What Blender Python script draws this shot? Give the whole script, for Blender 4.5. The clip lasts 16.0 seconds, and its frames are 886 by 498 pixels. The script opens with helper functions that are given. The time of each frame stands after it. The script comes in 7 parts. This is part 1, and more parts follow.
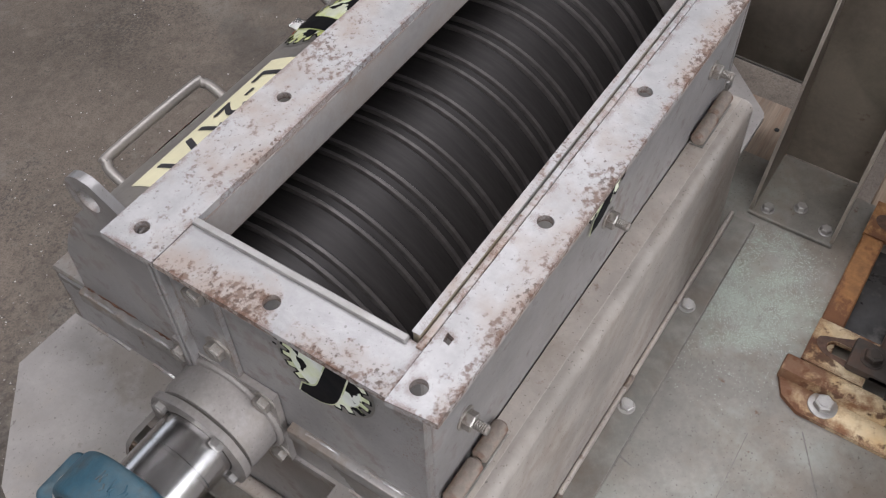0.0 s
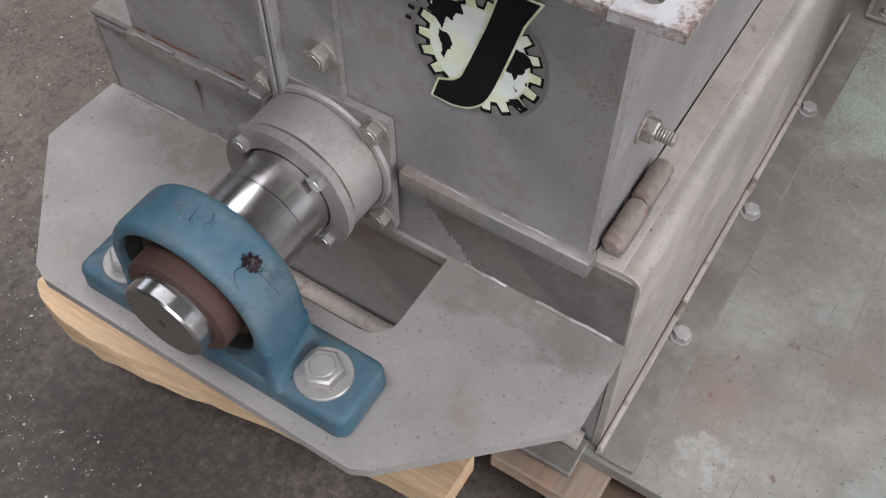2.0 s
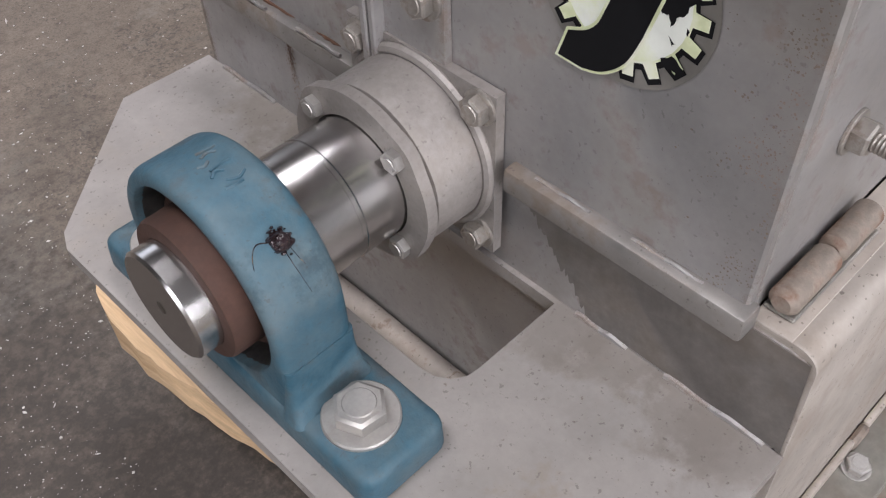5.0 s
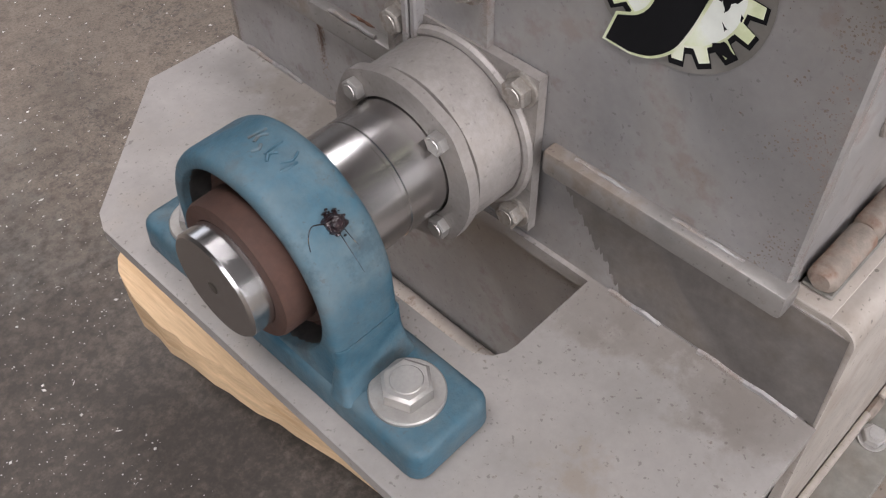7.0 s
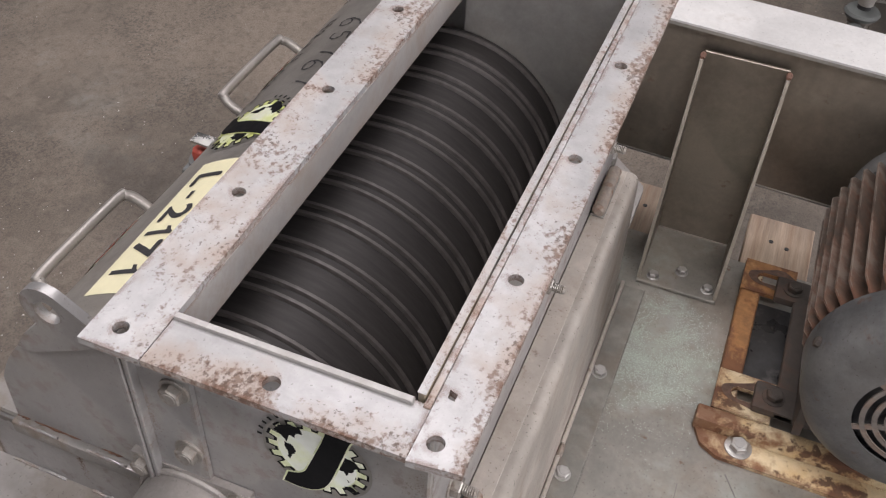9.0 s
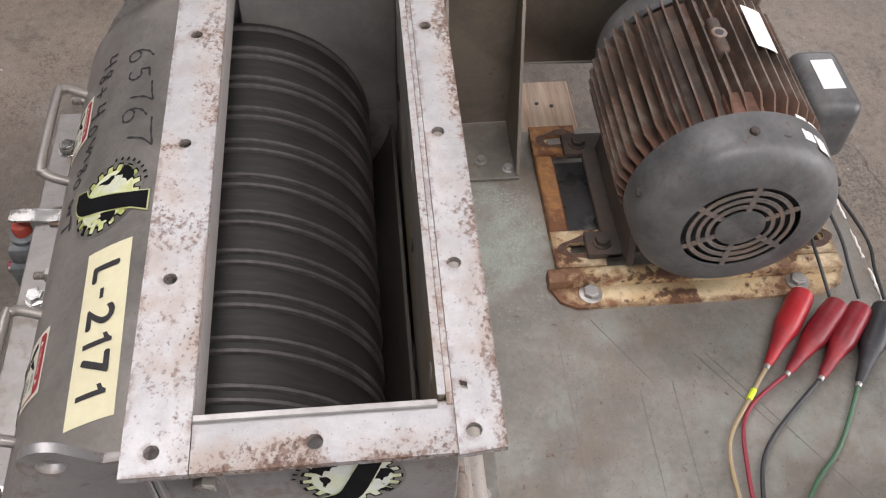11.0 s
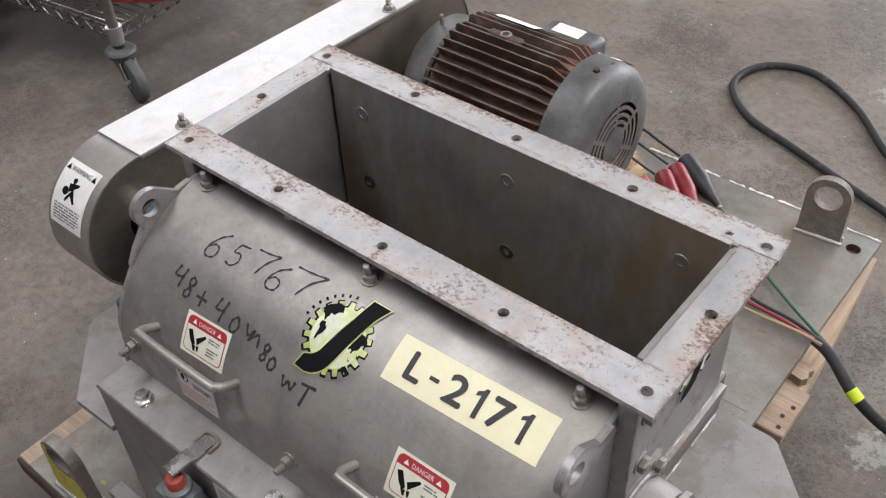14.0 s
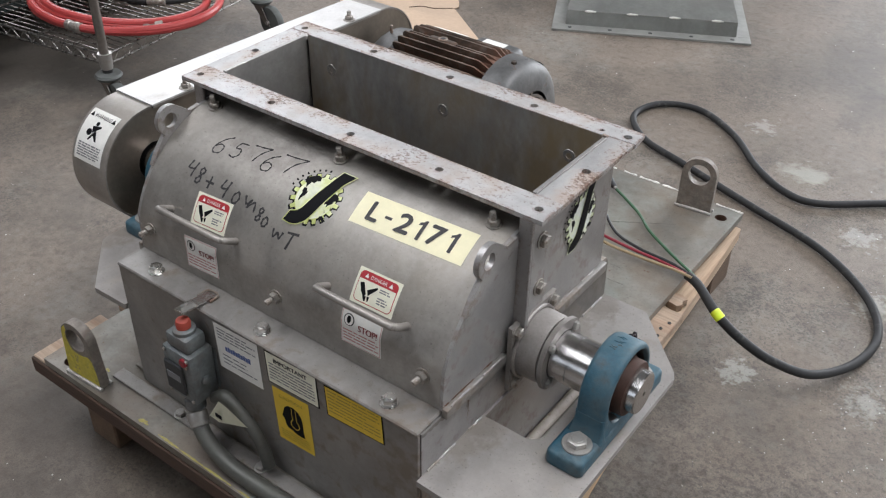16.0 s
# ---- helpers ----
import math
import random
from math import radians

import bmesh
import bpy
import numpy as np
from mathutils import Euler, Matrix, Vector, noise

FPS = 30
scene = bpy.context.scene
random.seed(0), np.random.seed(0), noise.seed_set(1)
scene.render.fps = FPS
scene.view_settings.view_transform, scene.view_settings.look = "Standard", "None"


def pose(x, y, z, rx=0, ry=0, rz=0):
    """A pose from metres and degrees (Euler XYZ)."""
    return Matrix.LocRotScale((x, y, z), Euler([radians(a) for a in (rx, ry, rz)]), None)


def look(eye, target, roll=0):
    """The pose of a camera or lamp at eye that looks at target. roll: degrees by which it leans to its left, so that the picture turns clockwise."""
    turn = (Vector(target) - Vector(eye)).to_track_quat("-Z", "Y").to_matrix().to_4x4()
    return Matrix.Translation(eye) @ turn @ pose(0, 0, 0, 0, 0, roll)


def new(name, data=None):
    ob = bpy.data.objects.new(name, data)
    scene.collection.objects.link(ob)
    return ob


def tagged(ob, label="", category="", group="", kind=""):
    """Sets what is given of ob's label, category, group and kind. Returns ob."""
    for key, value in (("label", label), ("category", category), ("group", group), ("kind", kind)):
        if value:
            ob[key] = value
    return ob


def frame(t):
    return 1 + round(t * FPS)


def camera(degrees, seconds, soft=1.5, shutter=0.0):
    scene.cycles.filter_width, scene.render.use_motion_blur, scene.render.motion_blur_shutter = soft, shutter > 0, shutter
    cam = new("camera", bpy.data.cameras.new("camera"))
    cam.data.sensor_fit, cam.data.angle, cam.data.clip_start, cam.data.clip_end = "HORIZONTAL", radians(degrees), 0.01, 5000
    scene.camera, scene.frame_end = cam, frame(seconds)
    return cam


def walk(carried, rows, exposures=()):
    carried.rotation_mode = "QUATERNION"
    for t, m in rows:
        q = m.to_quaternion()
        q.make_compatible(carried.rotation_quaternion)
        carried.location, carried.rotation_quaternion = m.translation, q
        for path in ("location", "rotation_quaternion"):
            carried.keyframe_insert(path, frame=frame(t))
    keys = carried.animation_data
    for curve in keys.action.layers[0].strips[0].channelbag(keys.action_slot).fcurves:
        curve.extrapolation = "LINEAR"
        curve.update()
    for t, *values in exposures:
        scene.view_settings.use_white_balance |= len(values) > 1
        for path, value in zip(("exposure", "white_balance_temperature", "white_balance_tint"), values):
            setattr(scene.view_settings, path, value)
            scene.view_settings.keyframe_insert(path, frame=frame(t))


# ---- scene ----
cam = camera(50.0, 16.0, 1.2)
PATH = [
    (0, (0.225, 0.403, 1.128), (-0.789, -0.294, -0.449), -1.4),
    (0.5, (0.291, 0.396, 1.087), (-0.739, -0.266, -0.495), -1.2),
    (1, (0.303, 0.378, 1.015), (-0.649, -0.272, -0.62), -2.1),
    (1.5, (0.311, 0.353, 0.948), (-0.612, -0.292, -0.705), -1.7),
    (2, (0.33, 0.328, 0.901), (-0.661, -0.293, -0.721), 0.3),
    (2.5, (0.329, 0.323, 0.865), (-0.75, -0.352, -0.678), 0.3),
    (3, (0.324, 0.317, 0.828), (-0.77, -0.46, -0.655), -1.2),
    (3.5, (0.296, 0.319, 0.789), (-0.756, -0.535, -0.682), -0.8),
    (4, (0.271, 0.317, 0.755), (-0.719, -0.617, -0.71), -0.5),
    (4.2, (0.264, 0.318, 0.747), (-0.687, -0.653, -0.72), -1.5),
    (6.3, (0.264, 0.317, 0.746), (-0.653, -0.648, -0.747), -1.7),
    (6.5, (0.272, 0.312, 0.741), (-0.648, -0.649, -0.752), -1.3),
    (7, (0.288, 0.3, 0.756), (-0.637, -0.624, -0.758), -1.1),
    (7.5, (0.296, 0.305, 0.844), (-0.658, -0.55, -0.692), -1.7),
    (8, (0.296, 0.324, 0.943), (-0.782, -0.454, -0.551), 0.1),
    (8.5, (0.306, 0.332, 1.05), (-0.94, -0.302, -0.381), 2.9),
    (9, (0.315, 0.337, 1.123), (-1.033, -0.141, -0.276), 3.6),
    (9.5, (0.331, 0.334, 1.179), (-0.989, 0.028, -0.292), 2.1),
    (9.7, (0.335, 0.327, 1.2), (-0.954, 0.058, -0.305), 1.6),
    (11.8, (0.265, 0.038, 1.249), (-0.958, 0.406, -0.291), 0.2),
    (12, (0.24, 0.01, 1.249), (-0.989, 0.415, -0.276), -0.9),
    (12.5, (0.217, -0.101, 1.257), (-0.91, 0.511, -0.277), -1.8),
    (13, (0.203, -0.254, 1.269), (-0.803, 0.57, -0.25), -1.6),
    (13.5, (0.161, -0.34, 1.267), (-0.819, 0.611, -0.195), -2.2),
    (14, (0.212, -0.492, 1.273), (-0.765, 0.612, -0.078), -3.0),
    (14.5, (0.294, -0.599, 1.28), (-0.687, 0.641, 0.056), -1.0),
    (15, (0.412, -0.665, 1.262), (-0.699, 0.539, 0.115), -1.5),
    (15.5, (0.463, -0.765, 1.258), (-0.631, 0.454, 0.109), -1.1),
    (16, (0.482, -0.848, 1.262), (-0.484, 0.46, 0.097), 0.9),
]
EXPOSURES = [(0, -0.12, 6330, 9), (1.5, 0.0, 6230, 9), (4, 0.22, 6400, 11), (7, 0.24, 6560, 11), (8.5, 0.03, 6650, 11), (12, 0.11, 6600, 10), (13.2, 0.09, 6480, 8), (16, 0.12, 6300, 5)]
SKYLIGHT, DOORWAY, WEST, SIDE, SOUTH = 252, 475, 168, 108, 22
walk(cam, [(t, look(eye, target, roll)) for t, eye, target, roll in PATH], EXPOSURES)


# ---- world, sun and large lights ----
world = bpy.data.worlds.new("sky")
scene.world = world
world.use_nodes = True
wn = world.node_tree.nodes
sky = wn.new("ShaderNodeTexSky")
sky.sky_type, sky.sun_disc = "NISHITA", False
sky.sun_elevation, sky.sun_rotation = radians(38), radians(300)
world.node_tree.links.new(sky.outputs[0], wn["Background"].inputs[0])
wn["Background"].inputs[1].default_value = 0.1


def area_lamp(name, eye, target, sx, sy, watts, color):
    data = bpy.data.lights.new(name, "AREA")
    data.shape, data.size, data.size_y, data.energy, data.color = "RECTANGLE", sx, sy, watts, color
    lamp = new(name, data)
    lamp.matrix_world = look(eye, target)
    return lamp


# unseen daylight sources, assumed from the highlights and placed to suit them
area_lamp("skylight", (-2.4, -1.1, 4.85), (-2.4, -1.1, 0), 1.6, 3.8, SKYLIGHT * 0.58, (0.985, 0.95, 0.98))
area_lamp("skylight", (1.5, 1.5, 4.85), (1.5, 1.5, 0), 1.0, 6.0, SKYLIGHT, (0.985, 0.95, 0.98))
area_lamp("doorway_daylight", (1.0, 7.95, 2.1), (-0.3, 0.5, 0.4), 4.4, 3.4, DOORWAY, (0.985, 0.97, 1.02))
area_lamp("west_daylight", (-6.95, 4.4, 3.3), (0, 0.6, 0.4), 4.4, 2.2, WEST, (0.985, 0.97, 1.02))
# two added fill lamps; no window is known on these sides
area_lamp("south_fill", (-0.5, -5.95, 2.3), (-0.3, 0, 0.4), 3.6, 1.8, SOUTH, (0.985, 0.96, 1.0))
area_lamp("side_fill", (6.9, 1.5, 1.85), (0, 0.4, 0.4), 4.0, 2.1, SIDE, (0.985, 0.96, 1.0))

# ---- materials ----


def material(name, color, rough=0.5, metal=0.0, vary=0.12, vscale=6.0, grain=0.06, gscale=140.0, bump=0.0, bscale=60.0,
             stains=(), rvary=0.1, spec=0.5, stretch=(1, 1, 1), island=0.0, grime=0.0, specks=0.0, edge=None, spots=(), lean=None):
    """A procedural surface. stains: rows of (colour, scale, low, high, strength, roughness, metal), noise-shaped
    patches.
    spots: ragged patches of their own place, stains and painted shade: rows of (colour, (x, y), radius, scale, low,
    high, strength).
    lean: (axis, low, high, amount), which draws the two-scale stains towards one side of the piece."""
    m = bpy.data.materials.new(name)
    m.use_nodes = True
    nt = m.node_tree
    n, l = nt.nodes, nt.links
    b = n["Principled BSDF"]
    tc = n.new("ShaderNodeTexCoord")
    mp = n.new("ShaderNodeMapping")
    mp.inputs["Scale"].default_value = stretch
    l.new(tc.outputs["Object"], mp.inputs[0])

    def noise_tex(scale, detail=4.0, rough_=0.6):
        t = n.new("ShaderNodeTexNoise")
        t.inputs["Scale"].default_value, t.inputs["Detail"].default_value, t.inputs["Roughness"].default_value = scale, detail, rough_
        l.new(mp.outputs[0], t.inputs["Vector"])
        return t.outputs["Fac"]

    def remap(src, a, b_, c, d):
        r = n.new("ShaderNodeMapRange")
        for k, v in zip(("From Min", "From Max", "To Min", "To Max"), (a, b_, c, d)):
            r.inputs[k].default_value = v
        l.new(src, r.inputs["Value"])
        return r.outputs[0]

    def mix(fac, a, b_, kind="MIX"):
        x = n.new("ShaderNodeMix")
        x.data_type, x.blend_type = "RGBA", kind
        for sock, v in ((x.inputs["Factor"], fac), (x.inputs["A"], a), (x.inputs["B"], b_)):
            if isinstance(v, (int, float)):
                sock.default_value = v
            elif isinstance(v, tuple):
                sock.default_value = (*v, 1)
            else:
                l.new(v, sock)
        return x.outputs["Result"]

    def mixf(fac, a, b_):
        x = n.new("ShaderNodeMix")
        for sock, v in ((x.inputs["Factor"], fac), (x.inputs["A"], a), (x.inputs["B"], b_)):
            if isinstance(v, (int, float)):
                sock.default_value = v
            else:
                l.new(v, sock)
        return x.outputs["Result"]

    big, fine = noise_tex(vscale), noise_tex(gscale, 3.0)
    c0 = tuple(min(1, v * (1 + vary)) for v in color)
    c1 = tuple(v * (1 - vary) for v in color)
    col = mix(remap(big, 0.3, 0.7, 0, 1), c1, c0)
    g = remap(fine, 0.25, 0.75, 1 - grain, 1 + grain)
    gm = n.new("ShaderNodeVectorMath")
    gm.operation = "SCALE"
    l.new(col, gm.inputs[0]), l.new(g, gm.inputs["Scale"])
    col = gm.outputs[0]
    if island:
        info = n.new("ShaderNodeObjectInfo")
        sc = n.new("ShaderNodeVectorMath")
        sc.operation = "SCALE"
        l.new(col, sc.inputs[0]), l.new(remap(info.outputs["Random"], 0, 1, 1 - island, 1 + island), sc.inputs["Scale"])
        col = sc.outputs[0]
    if grime:
        gr = n.new("ShaderNodeVectorMath")
        gr.operation = "SCALE"
        l.new(col, gr.inputs[0])
        l.new(remap(noise_tex(vscale * 2.7, 9.0, 0.68), 0.36, 0.64, 1 - grime, 1 + grime * 0.45), gr.inputs["Scale"])
        col = gr.outputs[0]
    ro, me = remap(big, 0.35, 0.65, rough - rvary, rough + rvary), metal
    drawn = None
    if lean:
        sep = n.new("ShaderNodeSeparateXYZ")
        l.new(tc.outputs["Object"], sep.inputs[0])
        drawn = remap(sep.outputs[lean[0]], lean[1], lean[2], -lean[3], lean[3])
    for s_col, s_scale, low, high, strength, s_rough, s_metal in stains:
        if isinstance(s_scale, tuple):
            two = n.new("ShaderNodeMath")
            two.operation = "MULTIPLY_ADD"
            l.new(noise_tex(s_scale[1], 3.0), two.inputs[0])
            two.inputs[1].default_value = 0.8
            l.new(noise_tex(s_scale[0], 4.0, 0.6), two.inputs[2])
            both = two.outputs[0]
            if drawn is not None:
                plus = n.new("ShaderNodeMath")
                plus.operation = "ADD"
                l.new(both, plus.inputs[0]), l.new(drawn, plus.inputs[1])
                both = plus.outputs[0]
            fac = remap(both, low + 0.325, high + 0.325, 0, strength)
        else:
            fac = remap(noise_tex(s_scale, 6.0, 0.65), low - 0.035, high - 0.035, 0, strength)
        col = mix(fac, col, s_col)
        ro, me = mixf(fac, ro, s_rough), mixf(fac, me, s_metal)
    for s_col, (sx_, sy_), radius, s_scale, low, high, strength in spots:
        away = n.new("ShaderNodeVectorMath")
        away.operation = "DISTANCE"
        away.inputs[1].default_value = (sx_, sy_, 0)
        flat = n.new("ShaderNodeVectorMath")
        flat.operation = "MULTIPLY"
        flat.inputs[1].default_value = (1, 1, 0)
        l.new(tc.outputs["Object"], flat.inputs[0]), l.new(flat.outputs[0], away.inputs[0])
        both = n.new("ShaderNodeMath")
        both.operation = "ADD"
        l.new(remap(away.outputs["Value"], 0, radius, 0.5, 0), both.inputs[0])
        l.new(remap(noise_tex(s_scale, 7.0, 0.65), 0.25, 0.75, 0, 0.5), both.inputs[1])
        col = mix(remap(both.outputs[0], low, high, 0, strength), col, s_col)
    if specks:
        fac = remap(noise_tex(330, 2.0, 0.5), 0.66, 0.72, 0, specks)
        col = mix(fac, col, (0.05, 0.04, 0.032))
    if edge:
        e_col, radius, strength, e_low, e_scale = edge
        bv, geo, dot = n.new("ShaderNodeBevel"), n.new("ShaderNodeNewGeometry"), n.new("ShaderNodeVectorMath")
        bv.samples, bv.inputs["Radius"].default_value, dot.operation = 4, radius, "DOT_PRODUCT"
        l.new(bv.outputs[0], dot.inputs[0]), l.new(geo.outputs["Normal"], dot.inputs[1])
        wear = n.new("ShaderNodeMath")
        wear.operation = "MULTIPLY"
        l.new(remap(dot.outputs["Value"], 0.985, 0.80, 0, 1), wear.inputs[0])
        l.new(remap(noise_tex(e_scale, 6.0, 0.65), e_low, e_low + 0.08, 0, strength), wear.inputs[1])
        col = mix(wear.outputs[0], col, e_col)
        ro, me = mixf(wear.outputs[0], ro, 0.85), mixf(wear.outputs[0], me, 0.0)
    l.new(col, b.inputs["Base Color"]), l.new(ro, b.inputs["Roughness"])
    if isinstance(me, (int, float)):
        b.inputs["Metallic"].default_value = me
    else:
        l.new(me, b.inputs["Metallic"])
    b.inputs["Specular IOR Level"].default_value = spec
    if bump:
        bn = n.new("ShaderNodeBump")
        bn.inputs["Strength"].default_value, bn.inputs["Distance"].default_value = 0.5, bump
        l.new(noise_tex(bscale, 4.0), bn.inputs["Height"])
        l.new(bn.outputs[0], b.inputs["Normal"])
    return m


RUST = (0.13, 0.058, 0.03)
STEEL = material("blasted_steel", (0.368, 0.356, 0.350), 0.42, 0.60, 0.08, 5, 0.05, 180, 0.0004, 220,
                 [((0.25, 0.225, 0.19), 9, 0.55, 0.75, 0.55, 0.5, 0.4), (RUST, (60, 5), 0.68, 0.82, 0.35, 0.8, 0.0)], grime=0.13, specks=0.3, edge=((0.15, 0.095, 0.062), 0.011, 0.6, 0.49, 40))
DOORM = material("brown_grey_steel", (0.325, 0.303, 0.278), 0.45, 0.55, 0.17, 5, 0.06, 160, 0.0004, 200,
                 [((0.20, 0.17, 0.135), 7, 0.52, 0.78, 0.5, 0.5, 0.4), ((0.44, 0.42, 0.39), 16, 0.60, 0.76, 0.4, 0.45, 0.5)], grime=0.27, specks=0.3)
BOXM = material("dull_steel", (0.29, 0.275, 0.26), 0.45, 0.55, 0.12, 4, 0.05, 150, 0.0004, 200,
                [((0.19, 0.165, 0.135), 6, 0.52, 0.75, 0.6, 0.45, 0.4), ((0.155, 0.105, 0.07), (46, 6), 0.66, 0.80, 0.5, 0.75, 0.1)], grime=0.24, specks=0.45, edge=((0.14, 0.09, 0.06), 0.006, 0.5, 0.47, 34))
LEDGE = material("worn_tan_steel", (0.45, 0.402, 0.355), 0.55, 0.25, 0.09, 8, 0.05, 120, 0.0003, 90,
                 [((0.29, 0.23, 0.18), 14, 0.52, 0.72, 0.5, 0.7, 0.1), (RUST, 60, 0.64, 0.72, 0.5, 0.85, 0.0)], grime=0.17, specks=0.6, edge=((0.50, 0.46, 0.42), 0.004, 0.5, 0.42, 30))
REARM = material("dull_tan_steel", (0.35, 0.315, 0.28), 0.55, 0.25, 0.10, 8, 0.05, 120, 0.0003, 90,
                 [((0.24, 0.19, 0.15), 12, 0.50, 0.70, 0.55, 0.7, 0.1), ((0.44, 0.40, 0.36), 18, 0.54, 0.70, 0.5, 0.6, 0.2)], grime=0.17, specks=0.6, edge=((0.48, 0.44, 0.40), 0.005, 0.6, 0.40, 30))


def flange_steel(name, lean, tone=0.455):
    return material(name, (tone, tone * 0.978, tone * 0.973), 0.46, 0.35, 0.10, 7, 0.06, 160, 0.0008, 120,
                    [((0.36, 0.27, 0.21), (24, 8), 0.52, 0.80, 0.6, 0.6, 0.2), ((0.15, 0.088, 0.062), (190, 15), 0.68, 0.82, 0.75, 0.85, 0.0),
                     ((0.075, 0.044, 0.030), (260, 17), 0.74, 0.83, 0.7, 0.9, 0.0)], grime=0.14, specks=0.4, edge=((0.14, 0.066, 0.038), 0.009, 0.8, 0.47, 70), lean=lean)


FLANGE = flange_steel("rusty_flange_steel", ("Y", -0.030, 0.016, 0.05))
REARFLANGE = flange_steel("rear_flange_steel", ("Y", -0.014, 0.017, 0.14))
ENDFLANGE = flange_steel("end_flange_steel", ("X", -0.018, 0.021, 0.13), 0.40)
PLATE = material("smooth_grey_plate", (0.315, 0.293, 0.277), 0.56, 0.15, 0.08, 5, 0.04, 170, 0.0003, 200,
                 [((0.36, 0.31, 0.26), 18, 0.60, 0.75, 0.4, 0.55, 0.3), ((0.12, 0.085, 0.06), 210, 0.67, 0.74, 0.6, 0.9, 0.0), ((0.26, 0.235, 0.21), 5, 0.52, 0.70, 0.4, 0.5, 0.3)], grime=0.18, specks=0.4,
                 # rows of darker patches along the edge next to the end panel
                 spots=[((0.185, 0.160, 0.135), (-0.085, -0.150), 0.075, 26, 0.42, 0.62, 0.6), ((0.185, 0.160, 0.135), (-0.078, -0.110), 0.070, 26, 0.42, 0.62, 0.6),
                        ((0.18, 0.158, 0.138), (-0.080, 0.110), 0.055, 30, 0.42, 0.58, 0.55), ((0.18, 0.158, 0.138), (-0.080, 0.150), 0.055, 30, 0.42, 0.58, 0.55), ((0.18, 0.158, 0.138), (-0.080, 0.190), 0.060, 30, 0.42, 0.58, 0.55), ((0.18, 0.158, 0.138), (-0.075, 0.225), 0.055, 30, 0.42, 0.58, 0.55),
                        ((0.24, 0.19, 0.145), (0.02, 0.17), 0.05, 60, 0.55, 0.72, 0.45)])
HUBM = material("cast_grey_steel", (0.285, 0.262, 0.245), 0.52, 0.35, 0.10, 12, 0.06, 260, 0.0006, 260,
                [((0.21, 0.18, 0.15), 20, 0.56, 0.75, 0.5, 0.6, 0.2)], grime=0.15, specks=0.3)
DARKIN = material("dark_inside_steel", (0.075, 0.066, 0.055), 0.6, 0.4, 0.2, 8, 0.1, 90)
INNER = material("hopper_inside_steel", (0.40, 0.388, 0.372), 0.40, 0.6, 0.12, 5, 0.06, 150, 0.0003, 150,
                 [((0.29, 0.215, 0.115), 4.5, 0.44, 0.62, 0.85, 0.5, 0.4), ((0.13, 0.115, 0.10), 13, 0.56, 0.70, 0.45, 0.5, 0.3)], stretch=(1, 1, 0.55), grime=0.28)
ENDINNER = material("end_liner_steel", (0.36, 0.345, 0.33), 0.42, 0.5, 0.10, 5, 0.06, 150, 0.0003, 150, [((0.22, 0.19, 0.155), 9, 0.50, 0.70, 0.5, 0.5, 0.3)], grime=0.2)
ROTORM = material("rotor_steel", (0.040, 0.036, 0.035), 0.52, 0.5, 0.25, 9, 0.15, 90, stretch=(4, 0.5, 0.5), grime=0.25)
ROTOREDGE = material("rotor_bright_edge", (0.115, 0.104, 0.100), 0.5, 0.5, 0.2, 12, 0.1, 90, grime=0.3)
BLUE = material("blue_bearing_paint", (0.031, 0.097, 0.140), 0.48, 0.0, 0.18, 14, 0.10, 200, 0.0012, 120,
                [((0.125, 0.150, 0.152), 16, 0.44, 0.70, 0.62, 0.7, 0.0), ((0.075, 0.060, 0.046), 38, 0.58, 0.72, 0.5, 0.8, 0.0), ((0.02, 0.05, 0.07), 30, 0.62, 0.72, 0.6, 0.6, 0.0)], spec=0.4, grime=0.22, specks=0.3, edge=((0.105, 0.098, 0.085), 0.004, 0.55, 0.50, 45))
BRIGHT = material("turned_steel", (0.56, 0.545, 0.535), 0.23, 1.0, 0.02, 30, 0.035, 420, rvary=0.02, stretch=(8, 0.3, 0.3))
ZINC = material("zinc_plated_steel", (0.40, 0.385, 0.365), 0.44, 0.7, 0.10, 60, 0.08, 400,
                stains=[((0.30, 0.26, 0.21), 90, 0.6, 0.75, 0.4, 0.5, 0.5)])
RUSTRING = material("brown_rusted_collar", (0.055, 0.026, 0.018), 0.72, 0.1, 0.2, 25, 0.15, 220, 0.0006, 200)
RUSTPIN = material("rust_brown_hinge", (0.30, 0.25, 0.21), 0.68, 0.3, 0.25, 30, 0.15, 200, 0.0012, 160,
                   [(RUST, 50, 0.5, 0.65, 0.8, 0.85, 0.0)], grime=0.25)
STRIPM = material("dirty_deck_strip", (0.235, 0.225, 0.200), 0.45, 0.5, 0.15, 8, 0.09, 120, 0.0004, 140, [((0.15, 0.115, 0.085), 14, 0.5, 0.68, 0.6, 0.6, 0.2)], grime=0.25, edge=((0.42, 0.40, 0.37), 0.003, 0.6, 0.42, 30))
